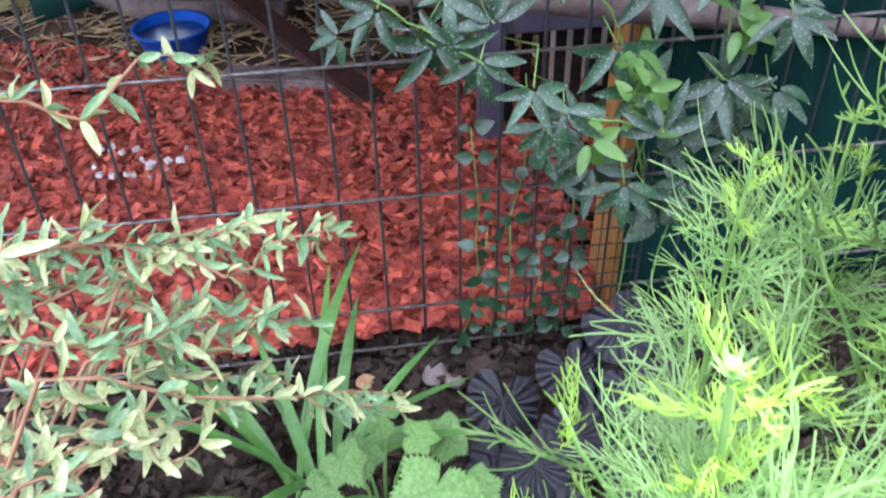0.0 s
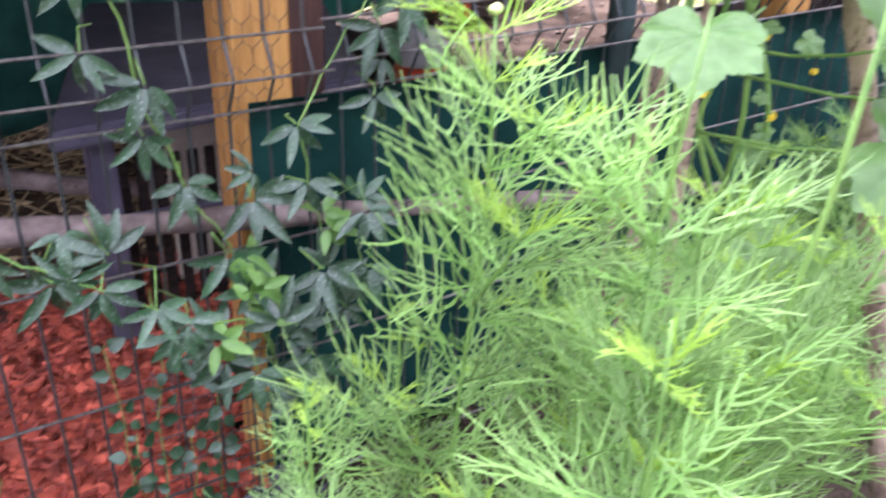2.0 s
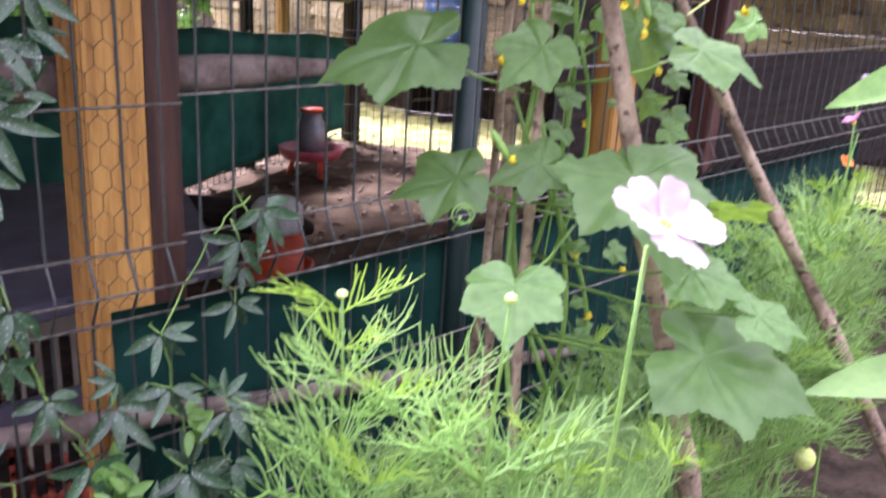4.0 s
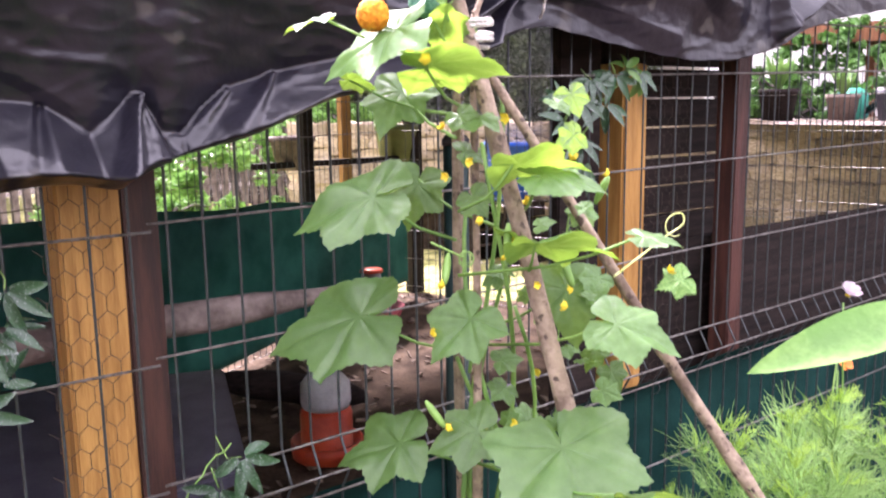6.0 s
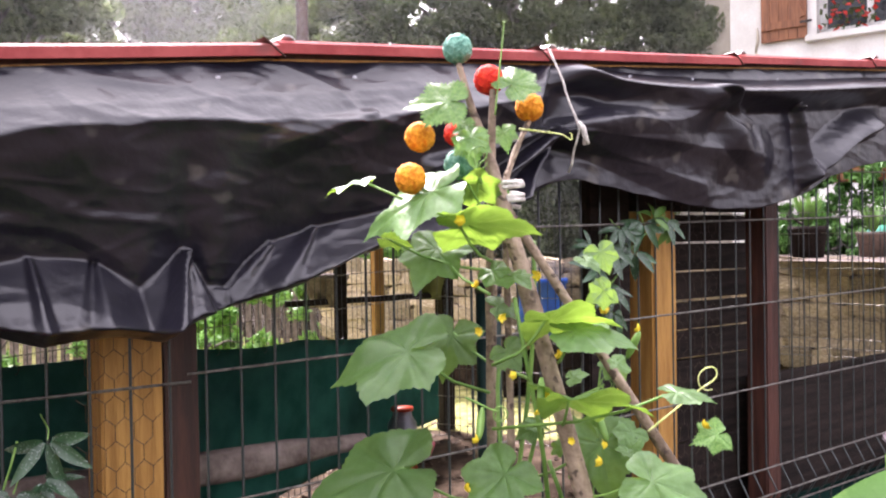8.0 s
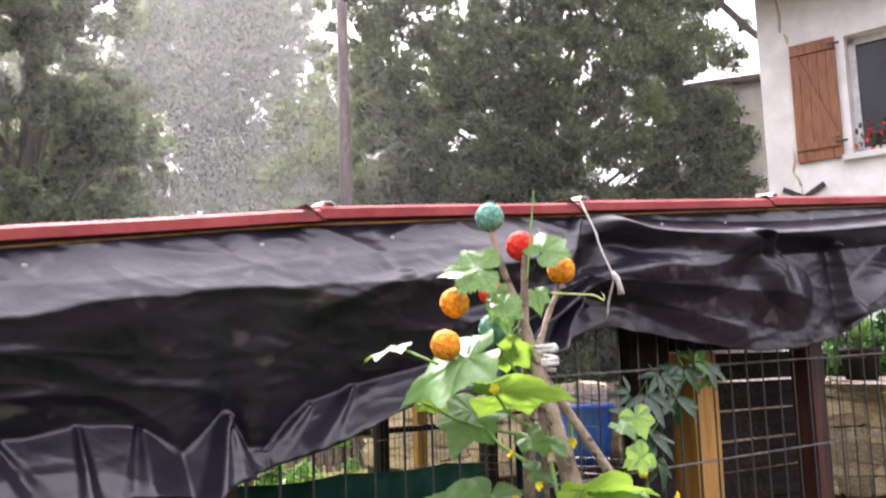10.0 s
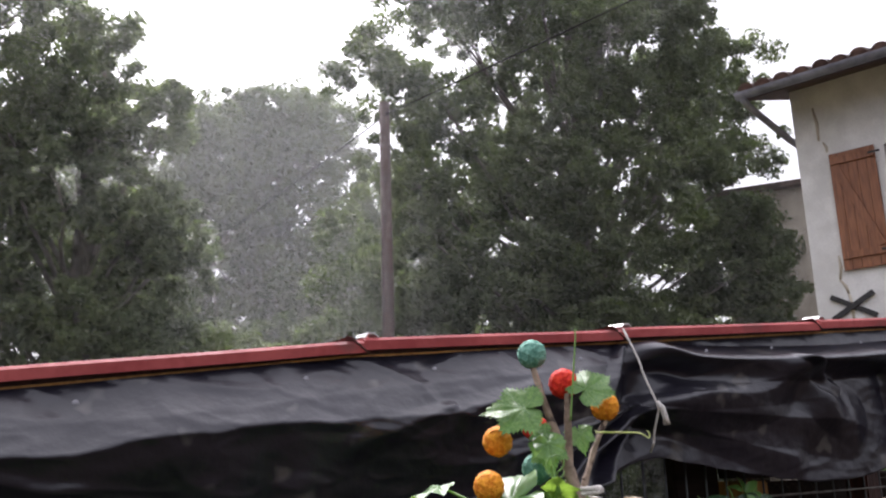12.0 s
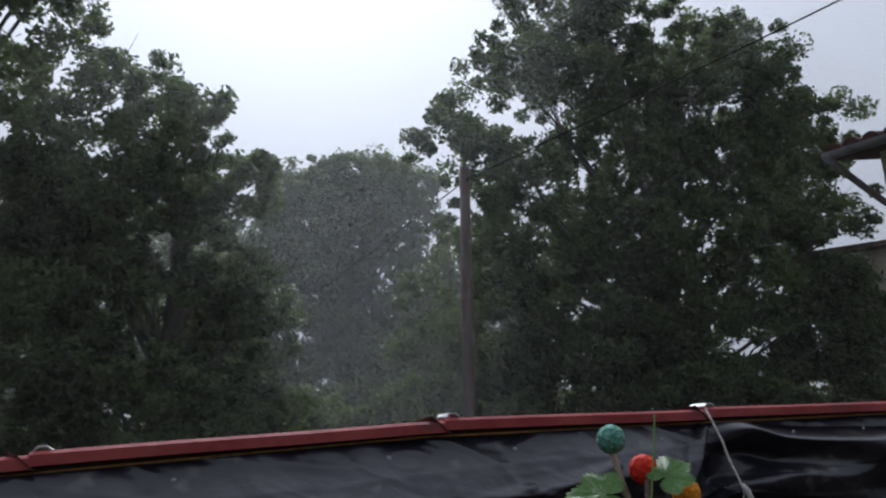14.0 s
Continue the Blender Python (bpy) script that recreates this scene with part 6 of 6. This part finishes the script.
def cosmos(foot, top, nodes, label, bud=True, seed=0, reach=1.0, first=0.3, bare=0.0, shoots=6, drop=0.6):
    ob = thing("cosmos_plant", foot, label, "flowering plant", "cosmos plants in the bed")
    q = random.Random(seed)
    pts = wobble(foot, top, 14, 0.025, seed)
    pts[0], pts[-1] = Vector(foot), Vector(top)
    bar("stem", pts, [0.0034 - 0.00018 * i for i in range(14)], M_STEM, ob, sides=6)
    def dress(line, count, f0, f1, size, young):
        last = len(line) - 1
        for k in range(count):
            t = f0 + (f1 - f0) * (k + 0.5) / count
            x = t * last
            p = line[int(x)].lerp(line[min(last, int(x) + 1)], x - int(x))
            a = radians(90 * k + q.uniform(-25, 25))
            s = size * (1.25 - drop * t) * q.uniform(0.85, 1.15)
            for sd in (0, math.pi):
                d = Vector((math.cos(a + sd), math.sin(a + sd), q.uniform(0.0, 0.75)))
                n = Vector((-d.x * 0.5, -d.y * 0.5, 1)) + 0.3 * Vector((q.gauss(0, 1), q.gauss(0, 1), 0))
                me = q.choice(FEATHER_Y) if t > young else q.choice(FEATHER)
                leaf("leaf", me, leaf_pose(p, n, d) @ Matrix.Scale(max(0.24, s), 4), ob)

    dress(pts, nodes, first, 1 - bare, reach, 0.92)
    for k in range(shoots):
        t = 0.45 + 0.45 * (k + 0.5) / shoots
        p = pts[int(t * 13)]
        a = 2.4 * k + seed
        l = q.uniform(0.10, 0.17) * (1.35 - t)
        tip = p + Vector((math.cos(a) * l, math.sin(a) * l, l * q.uniform(0.8, 1.3)))
        line = wobble(p, tip, 6, 0.008, seed + k)
        line[0] = p
        bar("side_shoot", line, [0.002, 0.0018, 0.0016, 0.0014, 0.0012, 0.001], M_STEM, ob, sides=5)
        dress(line, 4, 0.25, 1.0, 0.9 * reach, 0.8)
    if bud:
        bm = bmesh.new()
        bmesh.ops.create_icosphere(bm, subdivisions=2, radius=0.0021 if seed == 1 else 0.0042, matrix=Matrix.Translation(top) @ Matrix.Diagonal((1, 1, 0.85, 1)))
        part("bud", bm, M_BUD, ob, "round pale flower bud", True)
        v, f = [], []
        for k in range(8):
            blade(0.008, 0.0018, -0.5, 0.2, v, f, Matrix.Translation(Vector(top) - Vector((0, 0, 0.004))) @ pose(0, 0, 0, 25, 0, 45 * k), 3)
        raw("bract", v, f, M_COSMOS, ob)
    return ob


cosmos((0.25, -0.70, 0), (0.110, -0.829, 0.807), 38, "feathery bright green cosmos with a round bud", True, 1, 0.58, 0.3, 0.0, 14, 0.62)
cosmos((0.36, -0.58, 0), (0.339, -0.642, 0.964), 11, "tall feathery green cosmos with a bud", True, 2, 0.95, 0.64, 0.0, 2, 0.42)
cosmos((0.44, -0.68, 0), (0.388, -0.762, 0.989), 11, "tall feathery green cosmos with a bud", True, 3, 0.85, 0.4, 0.13, 6, 0.5)
cosmos((0.40, -0.48, 0), (0.340, -0.530, 0.70), 13, "feathery bright green cosmos in the bed", False, 5, 0.60, 0.5, 0.0, 1, 0.85)
cosmos((0.36, -0.76, 0), (0.323, -0.825, 0.850), 11, "feathery yellow-green cosmos in the bed", False, 6, 1.0, 0.3, 0.0, 4)
cosmos((0.56, -0.66, 0), (0.570, -0.800, 0.840), 10, "feathery yellow-green cosmos in the bed", False, 7, 0.95, 0.3, 0.0, 4)
cosmos((0.42, -0.46, 0), (0.365, -0.520, 0.66), 8, "low feathery green cosmos beside the fence", False, 8, 0.48, 0.4, 0.0, 2)
cosmos((0.48, -0.60, 0), (0.470, -0.770, 0.860), 10, "feathery green cosmos with side shoots", False, 10, 0.95, 0.3, 0.0, 4)
cosmos((0.24, -0.62, 0), (0.190, -0.680, 0.770), 24, "feathery bright green cosmos in the bed", False, 11, 0.70, 0.45, 0.0, 2, 0.9)
cosmos((0.52, -0.50, 0), (0.480, -0.620, 0.800), 11, "feathery green cosmos in the bed", False, 12, 0.9)
cosmos((0.64, -0.58, 0), (0.660, -0.700, 0.760), 10, "feathery green cosmos under cucumber leaves", False, 13, 0.9)
for k, (x, y, z) in enumerate(((1.34, -0.42, 0.84), (1.44, -0.49, 0.86), (1.22, -0.60, 0.94), (1.52, -0.52, 0.88), (1.13, -0.66, 0.92), (1.36, -0.60, 0.94), (1.62, -0.44, 0.82), (1.72, -0.42, 0.80), (1.50, -0.62, 0.90), (1.24, -0.50, 0.86))):
    cosmos((x + 0.05, y + 0.08, 0), (x, y, z), 13, "feathery green cosmos further along the bed", False, 30 + k, 0.9, 0.4, 0.0, 5)


for k, (x, y, z) in enumerate(((0.95, -0.48, 0.60), (1.05, -0.36, 0.66), (1.18, -0.40, 0.70), (1.02, -0.60, 0.56), (1.30, -0.33, 0.70), (0.86, -0.60, 0.52))):
    cosmos((x + 0.04, y + 0.06, 0), (x, y, z), 11, "low feathery green cosmos behind the bean poles", False, 60 + k, 0.85, 0.3, 0.0, 4)


def cosmos_flower(foot, centre, face, size, petal, label, seed, count=8, cup=20):
    ob = thing("cosmos_flower", foot, label, "flower")
    q = random.Random(seed)
    c, n = Vector(centre), Vector(face).normalized()
    m = leaf_pose(c, n, (0, 0.2, 1))
    mid = Vector(foot).lerp(c, 0.6) + Vector((0.01, 0, 0))
    bar("stem", wobble(foot, mid, 6, 0.01, seed)[:-1] + [mid, mid.lerp(c, 0.6) + Vector((0.004, 0, 0.0)), c - n * 0.018], [0.0022, 0.0022, 0.002, 0.002, 0.0019, 0.0018, 0.0017, 0.0017], M_STEM, ob, sides=6)
    for k in range(count):
        v, f = [], []
        rings, cols = 7, 6
        mm = m @ pose(0, 0, 0, 0, 0, 360 / count * k + q.uniform(-6, 6)) @ pose(0, 0, 0, cup + q.uniform(-8, 10), q.uniform(-8, 8), 0)
        for i in range(rings + 1):
            t = i / rings
            w = size * (0.07 + 0.24 * math.sin(math.pi * min(1, t * 0.64)))
            for j in range(cols + 1):
                u = j / cols * 2 - 1
                notch = 0.06 * size * (abs(math.sin(u * 3.4)) - 0.5) * (t == 1) - 0.12 * size * u * u * t
                v.append(mm @ Vector((u * w, 0.06 * size + size * t + notch, 0.02 * size * math.cos(u * 9) * t - 0.16 * size * t * t + 0.05 * size * u * u)))
        for i in range(rings):
            for j in range(cols):
                a = i * (cols + 1) + j
                f.append((a, a + 1, a + cols + 2, a + cols + 1))
        raw("petal", v, f, petal, ob, "", True)
    bm = bmesh.new()
    bmesh.ops.create_icosphere(bm, subdivisions=3, radius=size * 0.2, matrix=m @ Matrix.Diagonal((1, 1, 0.5, 1)))
    for vv in bm.verts:
        vv.co += 0.0012 * noise.noise_vector(vv.co * 900)
    part("centre", bm, M_YELLOW, ob, "yellow flower centre")
    return ob


cosmos_flower((0.46, -0.70, 0.02), (0.424, -0.845, 1.054), (-0.08, -0.46, 0.72), 0.034, M_PETAL, "white and pink cosmos flower in full bloom", 4, 8, 24)
cosmos_flower((1.55, -0.48, 0.02), (1.530, -0.506, 1.047), (-0.2, -0.5, 0.9), 0.022, M_PETAL, "pale pink half-open cosmos flower", 5, 8, 50)
cosmos_flower((1.45, -0.50, 0.02), (1.421, -0.544, 1.000), (-0.2, 0.3, 0.6), 0.018, M_PINK, "small pink cosmos flower", 6, 8, 40)
cosmos_flower((1.60, -0.40, 0.02), (1.60, -0.47, 0.90), (-0.2, -0.6, 0.7), 0.016, material("orange_petal", (0.7, 0.18, 0.02), (0.8, 0.3, 0.04), 20, 0.5, 0.1, 90, translucent=0.3), "small orange cosmos flower", 7, 8, 40)
bl = thing("sunflower_leaf", (1.15, -0.85, 0), "single long light green leaf on a stem", "leaf")
v, f = [], []
blade(0.22, 0.055, 0.5, 0.35, v, f, leaf_pose((1.10, -0.84, 1.15), (-0.55, -0.55, 0.62), (-0.75, 0.55, -0.22)), 12)
raw("leaf", v, f, M_YOUNG, bl, "", True)
v, f = [], []
blade(0.165, 0.05, 0.4, 0.35, v, f, leaf_pose((0.80, -0.96, 0.895), (-0.4, -0.3, 0.9), (-0.55, 0.75, -0.3)), 12)
raw("leaf", v, f, M_YOUNG, bl, "pale yellow-green leaf", True)
bar("petiole", [(1.13, -0.848, 0.70), (0.95, -0.92, 0.86), (0.80, -0.96, 0.895)], 0.003, M_STEM, bl)
bar("stem", wobble((1.15, -0.85, 0), (1.10, -0.84, 1.15), 8, 0.02, 2), 0.004, M_STEM, bl)

# ---- variegated willow ----
def oval(length, width, bend, fold, v, f, cuts=7):
    """A blunt oblong leaf along +y."""
    s = len(v)
    for i in range(cuts + 1):
        t = i / cuts
        w = width * 0.5 * max(0.03, math.sin(math.pi * min(1, 0.05 + 0.92 * t ** 0.9))) ** 0.72
        for u in (-1, -0.5, 0, 0.5, 1):
            v.append(Vector((u * w, length * t, -bend * length * t * t * 0.5 + fold * abs(u) * w + 0.0007 * math.sin(9 * t + 3 * u))))
    for i in range(cuts):
        for k in range(4):
            a = s + i * 5 + k
            f.append((a, a + 1, a + 6, a + 5))


WIL = [shape_mesh("leaf", (lambda v, f: (oval(0.034, 0.0135, 0.35, 0.22, v, f), (v, f))[1])([], []), mt) for mt in (M_WILLOW, M_WILLOW, M_WILLOW_PALE)]


def willow(shoots):
    ob = thing("dappled_willow", (-0.35, -0.45, 0), "dappled willow shrub with cream and green leaves", "shrub")
    q = random.Random(21)
    for s, (a, b, count, pale) in enumerate(shoots):
        root = Vector((-0.35 + q.uniform(-0.05, 0.05), -0.45 + q.uniform(-0.05, 0.05), 0.0))
        a, b = Vector(a), Vector(b)
        mid = root.lerp(a, 0.6) + Vector((-0.03, -0.02, 0.05))
        low = [root, root.lerp(mid, 0.5) + Vector((-0.02, 0, 0.02)), mid]
        tip = wobble(a, b, 10, 0.045, s)
        bar("shoot", low + tip, [0.0026, 0.0024, 0.0022] + [0.002 - 0.00012 * i for i in range(10)], M_TWIG, ob, sides=5)
        for k in range(count):
            t = (k + 0.5) / count * 9
            p = tip[int(t)].lerp(tip[min(9, int(t) + 1)], t - int(t))
            along = (b - a).normalized()
            for sd in (-1, 0, 1):
                spin = 2.4 * k + 2.1 * sd + q.gauss(0, 0.5)
                e1 = along.cross(Vector((0, -0.5, 1))).normalized()
                e2 = along.cross(e1)
                d = (e1 * math.cos(spin) + e2 * math.sin(spin)) * q.uniform(0.5, 1.1) + along * q.uniform(0.0, 1.0) + Vector((q.gauss(0, 0.3), q.gauss(-0.1, 0.3), q.gauss(0.2, 0.45)))
                n = Vector((q.gauss(0, 0.8), -0.4 + q.gauss(0, 0.8), 0.8))
                leaf("leaf", WIL[2] if q.random() < pale + 0.12 else WIL[k % 2], leaf_pose(p, n, d) @ Matrix.Diagonal((q.uniform(0.42, 0.74), q.uniform(0.55, 1.05), 1, 1)), ob)
    return ob


willow([((-0.243, -0.338, 0.644), (-0.085, -0.19, 0.605), 8, 0.45), ((-0.28, -0.42, 0.55), (0.012, -0.196, 0.402), 13, 0.3), ((-0.26, -0.45, 0.50), (-0.03, -0.335, 0.385), 11, 0.3),
        ((-0.23, -0.50, 0.50), (0.055, -0.39, 0.330), 13, 0.5), ((-0.24, -0.56, 0.46), (-0.12, -0.47, 0.40), 8, 0.75), ((-0.24, -0.54, 0.68), (-0.19, -0.50, 0.60), 5, 0.6),
        ((-0.26, -0.63, 0.55), (-0.17, -0.585, 0.50), 6, 0.6), ((-0.30, -0.36, 0.52), (-0.15, -0.33, 0.49), 9, 0.4), ((-0.22, -0.40, 0.44), (-0.06, -0.34, 0.42), 8, 0.5),
        ((-0.30, -0.50, 0.42), (-0.10, -0.40, 0.36), 9, 0.4), ((-0.22, -0.46, 0.38), (-0.08, -0.36, 0.33), 8, 0.35), ((-0.25, -0.60, 0.42), (-0.20, -0.52, 0.36), 6, 0.6),
        ((-0.28, -0.33, 0.46), (-0.16, -0.26, 0.43), 8, 0.4), ((-0.30, -0.30, 0.36), (-0.14, -0.25, 0.33), 8, 0.45),
        ((-0.30, -0.35, 0.45), (-0.05, -0.30, 0.50), 13, 0.45), ((-0.19, -0.35, 0.48), (0.0, -0.34, 0.50), 10, 0.5), ((-0.31, -0.36, 0.35), (-0.05, -0.35, 0.395), 14, 0.3),
        ((-0.33, -0.34, 0.31), (-0.16, -0.33, 0.38), 10, 0.5), ((-0.36, -0.40, 0.24), (-0.18, -0.42, 0.33), 9, 0.65), ((-0.17, -0.36, 0.36), (0.06, -0.35, 0.25), 13, 0.2),
        ((-0.28, -0.48, 0.42), (-0.22, -0.47, 0.46), 6, 0.7), ((-0.28, -0.52, 0.40), (-0.17, -0.50, 0.45), 8, 0.6), ((-0.33, -0.36, 0.42), (-0.20, -0.34, 0.54), 9, 0.3),
        ((-0.22, -0.30, 0.42), (-0.10, -0.28, 0.47), 8, 0.4), ((-0.25, -0.55, 0.62), (-0.185, -0.54, 0.655), 5, 0.5), ((-0.30, -0.33, 0.40), (-0.10, -0.31, 0.42), 12, 0.35)])

# ---- low plants in the front of the bed ----
lily = thing("day_lily", (-0.07, -0.26, 0), "clump of arching strap-shaped green leaves", "plant")
q = random.Random(31)
for k in range(17):
    a = radians(q.uniform(0, 360))
    v, f = [], []
    blade(q.uniform(0.24, 0.42), q.uniform(0.013, 0.02), q.uniform(0.5, 1.3), 0.5, v, f,
          leaf_pose((-0.07 + q.uniform(-0.03, 0.03), -0.26 + q.uniform(-0.03, 0.03), 0.0), (-math.cos(a), -math.sin(a), 0.5), (math.cos(a) * 0.5, math.sin(a) * 0.5, 1)), 12, -0.3)
    raw("leaf", v, f, M_STRAP, lily, "", True)
mus = thing("young_squash_plant", (0.02, -0.36, 0), "young squash plant with lobed light green leaves", "plant")
for k, (x, y, z, w, tip) in enumerate(((0.075, -0.42, 0.215, 0.10, 200), (-0.02, -0.38, 0.23, 0.055, 150), (0.10, -0.34, 0.20, 0.06, 250), (0.03, -0.32, 0.22, 0.05, 300), (-0.05, -0.40, 0.21, 0.05, 120), (0.02, -0.47, 0.22, 0.065, 180), (0.00, -0.34, 0.19, 0.06, 210), (0.06, -0.36, 0.23, 0.045, 100), (-0.03, -0.43, 0.18, 0.05, 240), (0.12, -0.40, 0.18, 0.06, 140))):
    t = Vector((math.sin(radians(tip)), 0.3 * math.cos(radians(tip)), math.cos(radians(tip))))
    m = leaf_pose((x, y, z), (q.uniform(-0.3, 0.3), -0.5, 1), t)
    leaf("leaf", YOUNGLEAF, m @ Matrix.Scale(w, 4), mus)
    bar("petiole", [(0.02, -0.36, 0.0), (0.02 + (x - 0.02) * 0.4, -0.36 + (y + 0.36) * 0.4, z * 0.7), m @ Vector((0, -0.05 * w, 0))], 0.0022, M_STEM, mus, sides=5)


def heart_leaf(seed):
    verts, faces, n, rings = [(0, 0, 0)], [], 96, 8
    for j in range(1, rings + 1):
        for k in range(n):
            a = 2 * math.pi * k / n
            rr = 0.5 * lerp_list([(0, 1.22), (12, 1.06), (40, 0.95), (90, 0.94), (140, 1.02), (165, 0.82), (176, 0.3), (180, 0.10)], abs((math.degrees(a) + 180) % 360 - 180)) * j / rings
            x, y = rr * math.sin(a), rr * math.cos(a)
            quilt = 0.065 * (0.5 + 0.5 * math.cos(a * 11 + 5 * rr + seed)) * (rr * 2) ** 0.8 + 0.02 * noise.noise(Vector((x * 4, y * 4, seed)))
            verts.append((x, y, quilt - 0.35 * (x * x + y * y) + 0.04 * abs(x)))
    for k in range(n):
        faces.append((0, 1 + (k + 1) % n, 1 + k))
    for j in range(rings - 1):
        for k in range(n):
            a, b = 1 + j * n + k, 1 + j * n + (k + 1) % n
            faces.append((a, b, b + n, a + n))
    return verts, faces


HEART = [shape_mesh("leaf", heart_leaf(s), M_BLACKLEAF) for s in range(3)]
beg = thing("black_begonia", (0.22, -0.26, 0), "low plant with glossy black heart-shaped leaves", "plant")
for k, (x, y, z, w, tx) in enumerate(((0.188, -0.219, 0.105, 0.105, -0.3), (0.204, -0.342, 0.13, 0.09, 0.3), (0.366, -0.148, 0.15, 0.11, 0.4), (0.292, -0.173, 0.10, 0.10, 0.2), (0.15, -0.35, 0.11, 0.08, -0.5),
                                      (0.26, -0.30, 0.12, 0.09, 0.1), (0.30, -0.25, 0.09, 0.10, 0.5), (0.36, -0.24, 0.11, 0.10, 0.0), (0.22, -0.40, 0.10, 0.08, 0.2), (0.42, -0.18, 0.12, 0.10, 0.3), (0.17, -0.29, 0.08, 0.08, -0.2), (0.33, -0.34, 0.10, 0.09, 0.4))):
    m = leaf_pose((x, y, z), (q.uniform(-0.35, 0.25), -0.65, 1), (tx, -0.9, -0.5))
    leaf("leaf", HEART[k % 3], m @ Matrix.Scale(w, 4), beg)
    bar("petiole", [(0.24 + 0.3 * (x - 0.24), -0.25 + 0.3 * (y + 0.25), 0), m @ Vector((0, -0.08 * w, 0))], 0.002, M_BLACKLEAF, beg, sides=5)
for k, (x, y, s) in enumerate(((0.115, -0.06, 0.020), (0.14, -0.075, 0.016), (0.02, -0.07, 0.02), (-0.03, -0.06, 0.022), (0.19, -0.06, 0.028))):
    bm = bmesh.new()
    bmesh.ops.create_icosphere(bm, subdivisions=3, radius=s)
    for vv in bm.verts:
        vv.co.z *= 0.6
        vv.co += s * 0.35 * noise.noise_vector(vv.co / s * 1.3 + Vector((k * 4, 0, 0)))
    tagged(part("clod", moved(bm, pose(x, y, s * 0.3)), M_BARK if k < 2 else M_SOIL), "small tan stone lying on the soil" if k < 2 else "crumbly dark clod of soil", "stone" if k < 2 else "clod")

# a fallen tan leaf on the soil
v, f = [], []
oval(0.035, 0.024, 0.5, 0.3, v, f)
dry = raw("fallen_leaf", [leaf_pose((-0.005, -0.076, 0.022), (0.1, -0.5, 1), (1, 0.2, 0)) @ p for p in v], f, material("tan_dry_leaf", (0.38, 0.2, 0.09), (0.5, 0.3, 0.16), 60, 0.7, 0.3), smooth=True)
tagged(dry, "single curled tan dry leaf on the soil", "leaf")
